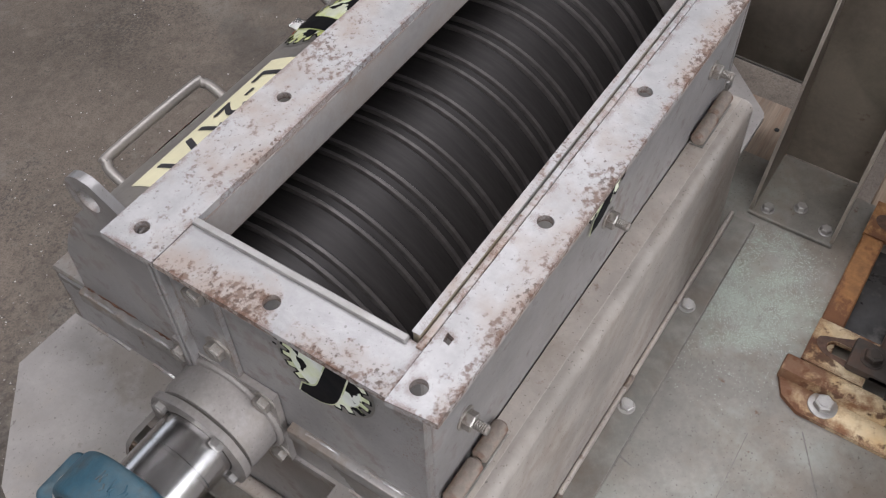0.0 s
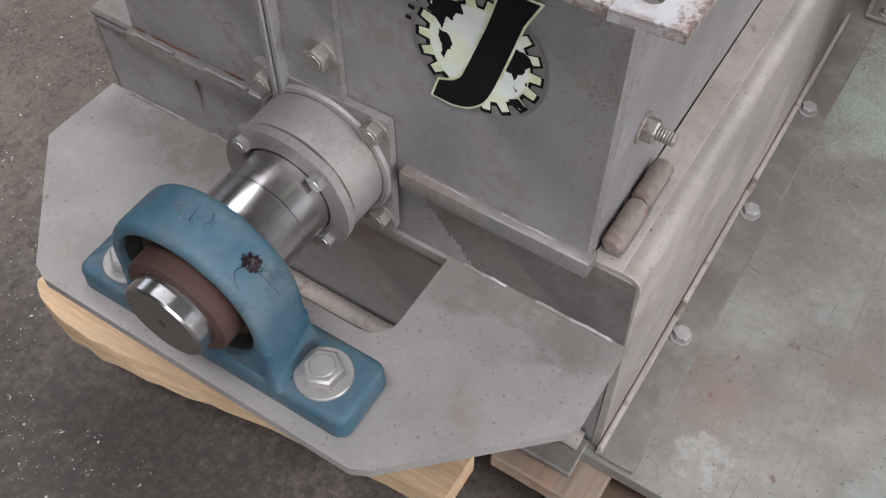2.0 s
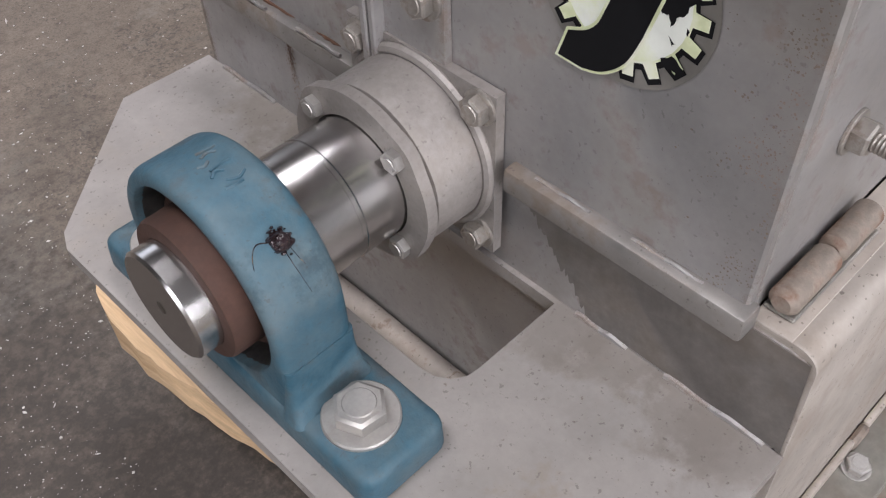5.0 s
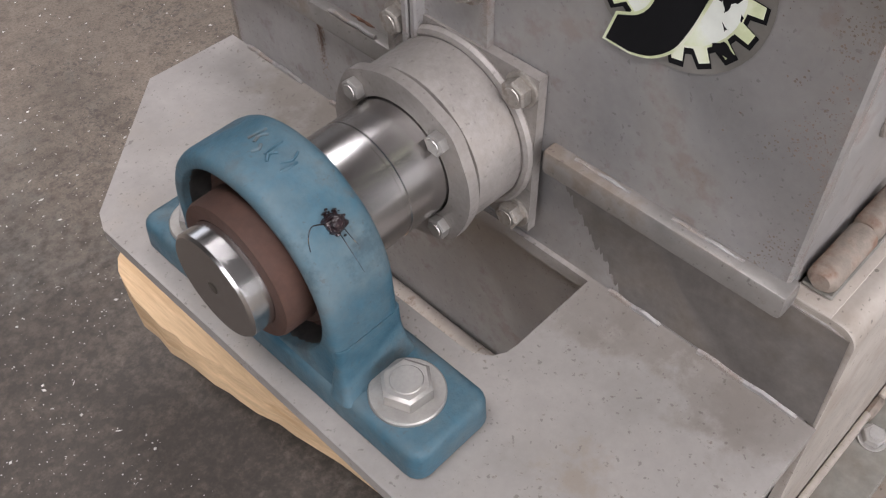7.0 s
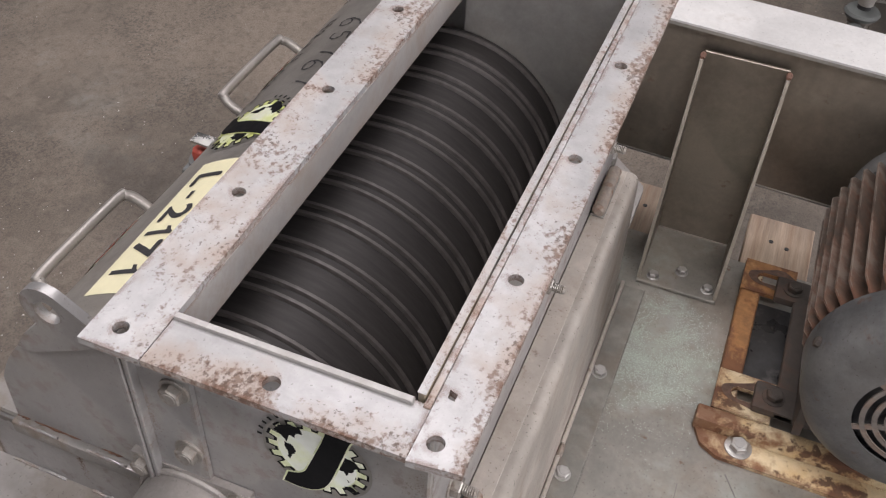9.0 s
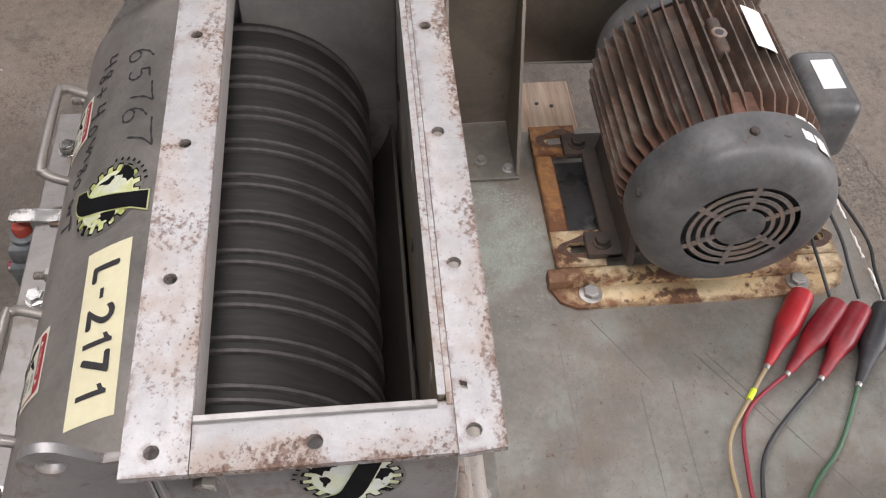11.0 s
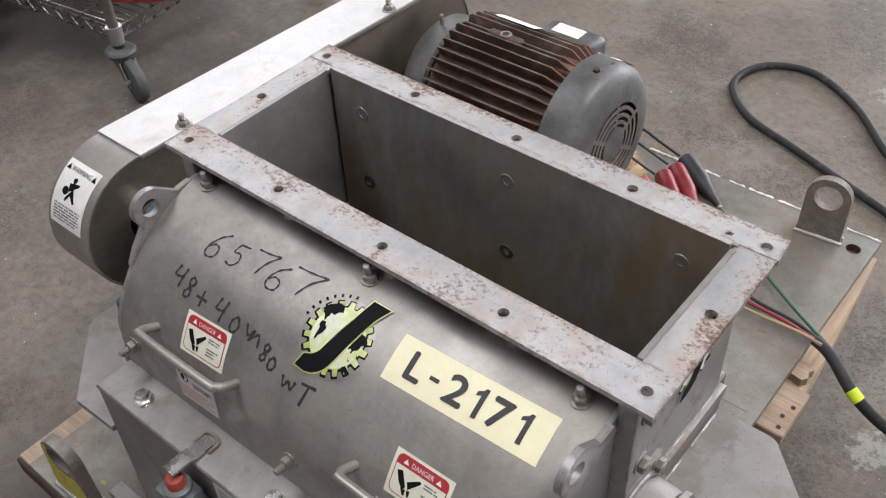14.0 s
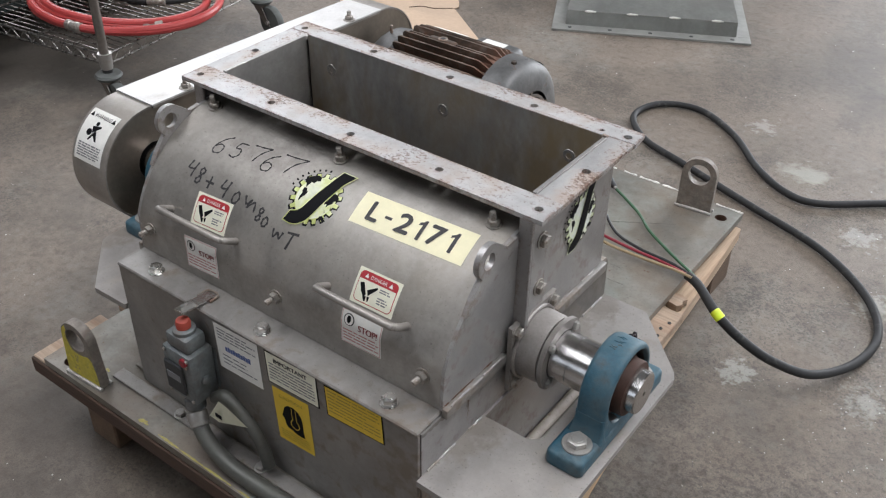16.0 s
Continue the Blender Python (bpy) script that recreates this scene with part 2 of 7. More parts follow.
DECK = material("skid_plate_steel", (0.262, 0.246, 0.218), 0.45, 0.42, 0.18, 3.5, 0.09, 120, 0.0004, 140,
                [((0.20, 0.155, 0.115), 6, 0.5, 0.68, 0.7, 0.5, 0.3), ((0.36, 0.385, 0.35), 8, 0.54, 0.70, 0.55, 0.36, 0.6),
                 (RUST, 45, 0.69, 0.74, 0.7, 0.9, 0.0)], grime=0.26, specks=0.5,
                # mint patch, three darker brown patches along the front edge, two small marks
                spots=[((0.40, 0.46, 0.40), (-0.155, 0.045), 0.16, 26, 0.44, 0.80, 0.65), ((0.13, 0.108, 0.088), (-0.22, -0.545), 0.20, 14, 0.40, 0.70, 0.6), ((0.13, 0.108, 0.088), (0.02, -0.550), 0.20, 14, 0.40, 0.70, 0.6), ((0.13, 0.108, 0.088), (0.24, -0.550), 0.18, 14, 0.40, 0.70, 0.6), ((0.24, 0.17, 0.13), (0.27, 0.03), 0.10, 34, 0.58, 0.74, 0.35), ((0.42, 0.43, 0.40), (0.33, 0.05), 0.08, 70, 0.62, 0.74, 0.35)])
# guard steel for the lid, paler: the daylight glare is in the colour
GUARDTOP = material("glare_toned_guard_sheet", (0.62, 0.605, 0.59), 0.5, 0.35, 0.07, 6, 0.05, 160, 0.0003, 120,
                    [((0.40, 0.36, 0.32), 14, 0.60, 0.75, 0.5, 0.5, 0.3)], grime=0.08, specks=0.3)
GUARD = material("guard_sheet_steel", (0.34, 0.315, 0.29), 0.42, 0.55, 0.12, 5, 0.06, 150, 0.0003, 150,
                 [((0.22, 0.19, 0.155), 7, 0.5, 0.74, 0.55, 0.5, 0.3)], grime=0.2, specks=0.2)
FINS = material("rust_brown_motor_fins", (0.092, 0.064, 0.047), 0.72, 0.05, 0.25, 14, 0.2, 120, 0.0012, 110,
                [((0.15, 0.068, 0.041), 14, 0.48, 0.64, 0.8, 0.85, 0.0), ((0.19, 0.165, 0.14), 26, 0.56, 0.7, 0.6, 0.7, 0.0)], grime=0.35, edge=((0.23, 0.20, 0.17), 0.0022, 0.8, 0.46, 45))
MOTORG = material("grey_motor_paint", (0.125, 0.124, 0.124), 0.52, 0.35, 0.16, 10, 0.1, 170, 0.0006, 120,
                  [((0.105, 0.066, 0.05), 40, 0.64, 0.70, 0.8, 0.85, 0.0), ((0.26, 0.26, 0.255), 12, 0.58, 0.75, 0.5, 0.5, 0.1), ((0.115, 0.108, 0.10), 8, 0.50, 0.68, 0.65, 0.6, 0.1)], grime=0.3, specks=0.5)
BASEM = material("rusted_cream_paint", (0.62, 0.50, 0.32), 0.55, 0.0, 0.12, 12, 0.08, 150, 0.0012, 90,
                 [((0.46, 0.27, 0.10), 11, 0.46, 0.68, 0.7, 0.8, 0.0), ((0.20, 0.085, 0.036), 15, 0.56, 0.67, 0.9, 0.9, 0.0),
                  ((0.075, 0.036, 0.022), (70, 12), 0.62, 0.72, 0.9, 0.95, 0.0)], grime=0.15, edge=((0.13, 0.055, 0.028), 0.016, 0.95, 0.38, 24),
                 spots=[((0.16, 0.070, 0.034), (0.0, -0.200), 0.10, 40, 0.42, 0.66, 0.92), ((0.14, 0.060, 0.030), (0.0, 0.130), 0.06, 50, 0.48, 0.70, 0.85)])
ORANGERUST = material("orange_rusted_bar", (0.33, 0.155, 0.055), 0.8, 0.0, 0.25, 18, 0.15, 150, 0.0014, 90,
                      [((0.50, 0.30, 0.13), 16, 0.56, 0.68, 0.7, 0.7, 0.0), ((0.13, 0.055, 0.028), 24, 0.52, 0.62, 0.85, 0.9, 0.0)], grime=0.25, edge=((0.11, 0.046, 0.024), 0.010, 0.9, 0.44, 30))
WOOD = material("pallet_wood", (0.43, 0.325, 0.24), 0.78, 0.0, 0.14, 6, 0.12, 90, 0.001, 60,
                [((0.27, 0.16, 0.10), 10, 0.50, 0.68, 0.6, 0.85, 0.0), ((0.17, 0.13, 0.10), 4, 0.54, 0.72, 0.6, 0.85, 0.0)], stretch=(0.35, 5, 5), island=0.2, grime=0.35)
STRINGERM = material("pallet_stringer_wood", (0.45, 0.335, 0.235), 0.78, 0.0, 0.14, 5, 0.10, 90, 0.001, 50,
                     [((0.30, 0.19, 0.12), 8, 0.52, 0.70, 0.5, 0.85, 0.0), ((0.20, 0.155, 0.12), 3, 0.54, 0.72, 0.5, 0.85, 0.0)], stretch=(5, 0.35, 4), island=0.1, grime=0.2)
BATTENM = material("rust_stained_batten", (0.085, 0.050, 0.034), 0.85, 0.0, 0.3, 8, 0.15, 90, 0.0015, 50, [((0.05, 0.032, 0.025), 9, 0.5, 0.66, 0.7, 0.9, 0.0)], stretch=(0.35, 5, 5), grime=0.3)
FRESHWOOD = material("split_pale_wood", (0.60, 0.42, 0.25), 0.72, 0.0, 0.14, 8, 0.1, 120, 0.002, 60,
                     [((0.40, 0.24, 0.12), 12, 0.55, 0.7, 0.6, 0.8, 0.0)], stretch=(5, 0.35, 5), grime=0.2)
DARKWOOD = material("weathered_shaded_wood", (0.16, 0.105, 0.07), 0.85, 0.0, 0.25, 6, 0.15, 90, 0.0015, 50, stretch=(5, 0.35, 5), island=0.25)
CONCRETE = material("worn_concrete_floor", (0.184, 0.150, 0.120), 0.56, 0.0, 0.30, 1.1, 0.42, 330, 0.0008, 200,
                    [((0.105, 0.088, 0.072), 1.4, 0.46, 0.70, 0.65, 0.6, 0.0), ((0.085, 0.072, 0.06), 6.5, 0.54, 0.70, 0.5, 0.6, 0.0), ((0.235, 0.22, 0.195), 2.4, 0.58, 0.74, 0.5, 0.8, 0.0),
                     ((0.26, 0.225, 0.185), 34, 0.54, 0.74, 0.40, 0.8, 0.0), ((0.10, 0.078, 0.06), 52, 0.54, 0.72, 0.55, 0.7, 0.0),
                     ((0.28, 0.28, 0.255), (40, 2.4), 0.66, 0.90, 0.30, 0.8, 0.0), ((0.05, 0.042, 0.036), (190, 3.4), 0.64, 0.78, 0.65, 0.5, 0.0)], spec=0.42, grime=0.16, specks=0.8,
                    # dark spots: dirt plus painted shade round the pallet, rack and stand
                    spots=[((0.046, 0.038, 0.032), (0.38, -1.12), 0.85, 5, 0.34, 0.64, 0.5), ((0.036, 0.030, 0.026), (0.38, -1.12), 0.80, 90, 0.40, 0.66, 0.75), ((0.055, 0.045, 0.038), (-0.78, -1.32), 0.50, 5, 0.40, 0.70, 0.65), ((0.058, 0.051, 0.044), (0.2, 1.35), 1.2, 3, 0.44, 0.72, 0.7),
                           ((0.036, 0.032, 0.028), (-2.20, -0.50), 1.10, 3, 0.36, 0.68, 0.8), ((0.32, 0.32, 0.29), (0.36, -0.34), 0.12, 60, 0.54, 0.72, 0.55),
                           ((0.33, 0.33, 0.30), (0.29, -0.04), 0.11, 60, 0.54, 0.70, 0.6), ((0.33, 0.34, 0.29), (-0.02, 0.42), 0.13, 16, 0.48, 0.66, 0.55),
                           ((0.33, 0.33, 0.30), (0.18, 0.20), 0.12, 60, 0.55, 0.70, 0.55), ((0.34, 0.34, 0.31), (0.13, -0.41), 0.10, 50, 0.56, 0.66, 0.6),
                           ((0.34, 0.33, 0.30), (-0.21, 0.59), 0.10, 40, 0.56, 0.66, 0.5)])
FOOTM = material("dark_motor_foot", (0.06, 0.048, 0.040), 0.7, 0.1, 0.25, 14, 0.15, 120, 0.0008, 110, [((0.10, 0.055, 0.036), 18, 0.54, 0.68, 0.6, 0.85, 0.0)])
EYEM = material("bare_brown_steel", (0.25, 0.222, 0.195), 0.6, 0.35, 0.2, 30, 0.12, 200, 0.0008, 160, [((0.13, 0.08, 0.055), 26, 0.55, 0.70, 0.6, 0.85, 0.0)], grime=0.25)
DIRTYBOLT = material("dirty_brown_bolt", (0.35, 0.325, 0.295), 0.45, 0.7, 0.2, 60, 0.12, 400, stains=[((0.12, 0.075, 0.05), 70, 0.55, 0.68, 0.7, 0.8, 0.0)])
TEALPAINT = material("dark_teal_stand_paint", (0.026, 0.036, 0.035), 0.5, 0.2, 0.2, 10, 0.1, 120, stains=[((0.04, 0.038, 0.035), 9, 0.5, 0.65, 0.7, 0.6, 0.1)], grime=0.3)
FADEDINK = material("faded_brown_print", (0.34, 0.25, 0.04), 0.5, 0.0, 0.1, 30, 0.03, 200)
STOPINK = material("dark_red_print", (0.20, 0.045, 0.045), 0.5, 0.0, 0.1, 30, 0.03, 200)
WALLM = material("painted_block_wall", (0.11, 0.106, 0.102), 0.8, 0.0, 0.1, 1.2, 0.05, 40)
CEILM = material("dull_ceiling_sheet", (0.10, 0.097, 0.094), 0.8, 0.0, 0.1, 1.0, 0.05, 30)
CREAM = material("pale_yellow_label", (0.80, 0.745, 0.50), 0.5, 0.0, 0.03, 20, 0.02, 200, grime=0.05)
GRILLEM = material("rusting_grille", (0.17, 0.15, 0.135), 0.6, 0.15, 0.15, 14, 0.1, 160, 0.0006, 120, [((0.16, 0.095, 0.06), 30, 0.50, 0.64, 0.55, 0.85, 0.0)], grime=0.3)
PAPER = material("off_white_label", (0.80, 0.785, 0.64), 0.5, 0.0, 0.03, 20, 0.02, 200, grime=0.05)
WHITE = material("white_label", (0.80, 0.785, 0.74), 0.5, 0.0, 0.04, 20, 0.02, 200, grime=0.07)
LIME = material("faded_lime_print", (0.66, 0.71, 0.44), 0.55, 0.0, 0.25, 30, 0.05, 200, stains=[((0.78, 0.80, 0.66), 30, 0.5, 0.62, 0.9, 0.55, 0.0)])
PALE = material("pale_silver_print", (0.78, 0.81, 0.74), 0.42, 0.0, 0.08, 30, 0.04, 200, stains=[((0.64, 0.70, 0.30), 20, 0.53, 0.68, 0.5, 0.5, 0.0)])
YLIME = material("yellow_green_print", (0.50, 0.54, 0.17), 0.55, 0.0, 0.25, 30, 0.05, 200, stains=[((0.70, 0.72, 0.45), 34, 0.5, 0.64, 0.8, 0.55, 0.0)], grime=0.15)
PALELIME = material("pale_green_print", (0.72, 0.74, 0.58), 0.5, 0.0, 0.1, 30, 0.04, 200, stains=[((0.56, 0.60, 0.22), 26, 0.48, 0.62, 0.8, 0.5, 0.0)], grime=0.15)
INK = material("black_print", (0.010, 0.010, 0.011), 0.6, 0.0, 0.2, 30, 0.05, 200, spec=0.06)
MARKER = material("black_marker_ink", (0.032, 0.03, 0.032), 0.6, 0.0, 0.3, 60, 0.2, 300)
RED = material("red_print", (0.42, 0.028, 0.036), 0.5, 0.0, 0.05, 30, 0.03, 200)
YELLOW = material("yellow_label", (0.70, 0.48, 0.045), 0.5, 0.0, 0.08, 20, 0.04, 200)
REDINK = material("dull_red_small_print", (0.50, 0.22, 0.21), 0.5, 0.0, 0.05, 30, 0.03, 200)
GREYINK = material("grey_small_print", (0.20, 0.20, 0.21), 0.5, 0.0, 0.05, 30, 0.03, 200)
BLUEINK = material("blue_small_print", (0.10, 0.14, 0.32), 0.5, 0.0, 0.05, 30, 0.03, 200)
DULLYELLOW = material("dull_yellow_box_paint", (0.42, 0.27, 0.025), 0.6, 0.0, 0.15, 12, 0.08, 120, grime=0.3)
EYEYELLOW = material("worn_yellow_coat", (0.56, 0.47, 0.06), 0.5, 0.0, 0.15, 30, 0.08, 150, 0.0004, 120, [((0.22, 0.19, 0.13), 45, 0.60, 0.68, 0.8, 0.6, 0.2)], grime=0.2)
YPAINT = material("chipped_yellow_paint", (0.40, 0.345, 0.055), 0.5, 0.0, 0.1, 30, 0.08, 150, 0.0004, 120,
                  [((0.22, 0.19, 0.15), 30, 0.55, 0.60, 0.95, 0.5, 0.4)], grime=0.25, edge=((0.34, 0.30, 0.26), 0.008, 0.95, 0.30, 30))
SWITCHM = material("grey_cast_switch", (0.16, 0.176, 0.18), 0.5, 0.2, 0.12, 20, 0.08, 200, 0.0005, 140,
                   [((0.10, 0.11, 0.115), 30, 0.6, 0.7, 0.6, 0.6, 0.1), ((0.12, 0.10, 0.085), 18, 0.50, 0.66, 0.6, 0.8, 0.0)], grime=0.3)
ORANGE = material("orange_red_rubber", (0.38, 0.062, 0.040), 0.6, 0.0, 0.1, 40, 0.06, 200)
RUBBER = material("black_rubber", (0.022, 0.022, 0.024), 0.52, 0.0, 0.3, 20, 0.15, 200, stains=[((0.10, 0.10, 0.10), 40, 0.6, 0.75, 0.5, 0.7, 0.0)])
CABLEM = material("dusty_black_cable", (0.026, 0.026, 0.027), 0.62, 0.0, 0.3, 12, 0.15, 120, spec=0.3, stains=[((0.11, 0.105, 0.10), 30, 0.60, 0.74, 0.5, 0.7, 0.0)])
REDB = material("red_rubber_boot", (0.42, 0.022, 0.028), 0.42, 0.0, 0.15, 25, 0.06, 200, stains=[((0.16, 0.02, 0.03), 22, 0.5, 0.7, 0.6, 0.5, 0.0)])
REDD = material("dark_red_rubber_boot", (0.21, 0.014, 0.022), 0.42, 0.0, 0.2, 25, 0.06, 200, stains=[((0.40, 0.03, 0.03), 24, 0.55, 0.7, 0.5, 0.5, 0.0)])
OILY = material("dark_oily_plate", (0.035, 0.034, 0.034), 0.35, 0.2, 0.4, 14, 0.2, 100, stains=[((0.16, 0.15, 0.14), 18, 0.58, 0.7, 0.6, 0.6, 0.2)])
REDW = material("red_wire", (0.21, 0.016, 0.03), 0.45)
GREENW = material("green_wire", (0.034, 0.095, 0.045), 0.45)
TANW = material("tan_wire", (0.31, 0.235, 0.135), 0.5)
LIMETAPE = material("fluorescent_yellow_tape", (0.62, 0.75, 0.03), 0.5)
REDHOSE = material("red_air_hose", (0.40, 0.050, 0.048), 0.42, 0.0, 0.15, 14, 0.06, 100)
CHROME = material("bright_chrome", (0.58, 0.57, 0.55), 0.25, 1.0, 0.1, 40, 0.08, 200)
WIREM = material("dull_chrome_wire", (0.24, 0.225, 0.21), 0.3, 0.9, 0.15, 40, 0.08, 200)
POSTM = material("worn_rack_post", (0.21, 0.19, 0.172), 0.42, 0.7, 0.2, 20, 0.1, 100)
CASTERM = material("grey_caster_rubber", (0.085, 0.090, 0.086), 0.6, 0.0, 0.2, 20, 0.1, 100)
CARD = material("brown_cardboard", (0.52, 0.385, 0.278), 0.8, 0.0, 0.10, 4, 0.05, 80, 0.0008, 40, grime=0.08)
SHEETM = material("grey_galvanised_sheet", (0.30, 0.302, 0.285), 0.6, 0.2, 0.12, 3, 0.06, 100,
                  stains=[((0.24, 0.23, 0.21), 6, 0.5, 0.74, 0.6, 0.5, 0.3)], grime=0.2)
GALV = material("grey_conduit", (0.090, 0.090, 0.080), 0.5, 0.2, 0.15, 20, 0.1, 150)
GREASE = material("dark_dried_grease", (0.02, 0.012, 0.014), 0.25, 0.0, 0.3, 80, 0.2, 300, 0.002, 200, [((0.25, 0.16, 0.06), 90, 0.60, 0.68, 0.9, 0.5, 0.0)])
GUARDBROWN = material("brown_stained_sheet", (0.27, 0.232, 0.19), 0.40, 0.85, 0.2, 4, 0.06, 150, 0.0003, 150,
                      [((0.16, 0.13, 0.10), 5, 0.5, 0.72, 0.6, 0.5, 0.6), (RUST, 30, 0.68, 0.76, 0.6, 0.8, 0.0)], grime=0.25, edge=((0.40, 0.37, 0.33), 0.002, 0.6, 0.40, 40))
RUSTSTAIN = material("dark_rust_stain", (0.10, 0.055, 0.036), 0.7, 0.0, 0.3, 30, 0.2, 160, grime=0.35)
RUSTFLECK = material("rust_freckles", (0.255, 0.198, 0.165), 0.75, 0.1, 0.3, 40, 0.2, 200)
RUSTPAD = material("red_brown_casting", (0.15, 0.075, 0.052), 0.75, 0.0, 0.25, 20, 0.2, 160, 0.001, 120, grime=0.3)
RUSTLINE = material("rust_line", (0.10, 0.05, 0.03), 0.85, 0.0, 0.3, 40, 0.2, 200)
LITWALL = material("pale_inner_wall", (0.40, 0.375, 0.355), 0.55, 0.25, 0.1, 6, 0.05, 150, stains=[((0.27, 0.21, 0.165), 16, 0.48, 0.70, 0.6, 0.6, 0.2)], grime=0.15, edge=((0.20, 0.115, 0.075), 0.006, 0.8, 0.42, 60))
STAINM = material("brown_stain_and_shade", (0.215, 0.200, 0.186), 0.45, 0.5, 0.15, 9, 0.08, 150, grime=0.3, stains=[((0.13, 0.105, 0.08), 16, 0.52, 0.68, 0.6, 0.5, 0.3)])
GRIT = material("pale_grit", (0.55, 0.53, 0.50), 0.4, 0.45, 0.3, 30)
MINT = material("pale_mint_fleck", (0.50, 0.56, 0.49), 0.5, 0.3, 0.1, 20, 0.1, 150)
WELD = material("weld_bead", (0.44, 0.42, 0.40), 0.42, 0.6, 0.15, 60, 0.15, 300, 0.001, 300)
CRACKM = material("dusty_crack", (0.085, 0.072, 0.06), 0.8, 0.0, 0.3, 8, 0.1, 100)
DARKPAINT = material("dark_cart_metal", (0.045, 0.047, 0.05), 0.5, 0.3, 0.2, 10, 0.1, 100)

# ---- mesh helpers ----
ANCHOR = {}


def thing(name, base, label, category, group="", kind=""):
    ob = new(name)
    ob.empty_display_size = 0.05
    ob.location = base
    ANCHOR[ob.name] = Vector(base)
    return tagged(ob, label, category, group, kind)


def finish(bm, mat, smooth=35):
    me = bpy.data.meshes.new("mesh")
    bmesh.ops.recalc_face_normals(bm, faces=bm.faces)
    bm.to_mesh(me)
    bm.free()
    me.materials.append(mat)
    if smooth:
        me.shade_smooth()
        me.set_sharp_from_angle(angle=radians(smooth))
    return me


def part(name, bm, mat, parent, label="", smooth=35):
    """One mesh object, built in world places, hung under parent with its origin in its own middle."""
    vs = [v.co for v in bm.verts]
    c = Vector([(min(v[i] for v in vs) + max(v[i] for v in vs)) / 2 for i in range(3)])
    for v in bm.verts:
        v.co -= c
    ob = new(name, finish(bm, mat, smooth))
    a = ANCHOR[parent.name] if parent else Vector()
    ob.parent = parent
    ob.location = c - a
    ANCHOR[ob.name] = c
    return tagged(ob, label, kind="stuff" if name in ("small_print", "red_frame", "mark_shape", "cover_label") else "")


def solid(name, bm, mat, label, category, group="", kind="", smooth=35):
    ob = part(name, bm, mat, None, "", smooth)
    return tagged(ob, label, category, group, kind)


def box(bm, lo, hi, bevel=0.0, seg=1):
    r = bmesh.ops.create_cube(bm, size=1)
    vs = r["verts"]
    for v in vs:
        v.co = Vector([lo[i] + (hi[i] - lo[i]) * (v.co[i] + 0.5) for i in range(3)])
    if bevel:
        es = list({e for v in vs for e in v.link_edges})
        bmesh.ops.bevel(bm, geom=es, offset=bevel, segments=seg, profile=0.5, affect="EDGES", clamp_overlap=True)
    return bm


def slab(lo, hi, bevel=0.001, seg=1):
    return box(bmesh.new(), lo, hi, bevel, seg)


def frame_of(axis):
    z = Vector(axis).normalized()
    x = z.orthogonal().normalized() if abs(z.z) > 0.99 or abs(z.x) < 0.99 else Vector((0, 1, 0))
    x = (x - z * x.dot(z)).normalized()
    return x, z.cross(x), z


def lathe(bm, rows, origin, axis, n=32, cap0=True, cap1=True, phase=0.0):
    """Rings of (distance along axis, radius)."""
    x, y, z = frame_of(axis)
    o, rings = Vector(origin), []
    for a, r in rows:
        rings.append([bm.verts.new(o + z * a + (x * math.cos(q) + y * math.sin(q)) * r)
                      for q in [2 * math.pi * (i + phase) / n for i in range(n)]])
    for p, q in zip(rings, rings[1:]):
        for i in range(n):
            bm.faces.new((p[i], p[(i + 1) % n], q[(i + 1) % n], q[i]))
    if cap0:
        bm.faces.new(rings[0][::-1])
    if cap1:
        bm.faces.new(rings[-1])
    return bm


def cyl(bm, p0, p1, r, n=24, c=0.0):
    p0, p1 = Vector(p0), Vector(p1)
    h = (p1 - p0).length
    rows = [(0, r), (h, r)] if not c else [(0, r - c), (c, r), (h - c, r), (h, r - c)]
    return lathe(bm, rows, p0, p1 - p0, n)


def smooth_line(pts, per=8, closed=False):
    pts = [Vector(p) for p in pts]
    out, n = [], len(pts)
    for i in range(n if closed else n - 1):
        p = [pts[(i + k) % n] if closed else pts[min(max(i + k, 0), n - 1)] for k in (-1, 0, 1, 2)]
        for j in range(per):
            t = j / per
            out.append(0.5 * ((2 * p[1]) + (p[2] - p[0]) * t + (2 * p[0] - 5 * p[1] + 4 * p[2] - p[3]) * t * t
                              + (3 * p[1] - p[0] - 3 * p[2] + p[3]) * t ** 3))
    if not closed:
        out.append(pts[-1])
    return out


def tube(bm, pts, r, n=10, closed=False, radii=None):
    pts = [Vector(p) for p in pts]
    m, rings = len(pts), []
    tan = [((pts[(i + 1) % m] if closed or i < m - 1 else pts[i]) - (pts[i - 1] if closed or i else pts[i])).normalized() for i in range(m)]
    nx = frame_of(tan[0])[0]
    for i in range(m):
        nx = (nx - tan[i] * nx.dot(tan[i])).normalized()
        ny = tan[i].cross(nx)
        rr = radii[i] if radii else r
        rings.append([bm.verts.new(pts[i] + (nx * math.cos(2 * math.pi * k / n) + ny * math.sin(2 * math.pi * k / n)) * rr) for k in range(n)])
    for i in range(m if closed else m - 1):
        a, b = rings[i], rings[(i + 1) % m]
        for k in range(n):
            bm.faces.new((a[k], a[(k + 1) % n], b[(k + 1) % n], b[k]))
    if not closed:
        bm.faces.new(rings[0][::-1]), bm.faces.new(rings[-1])
    return bm


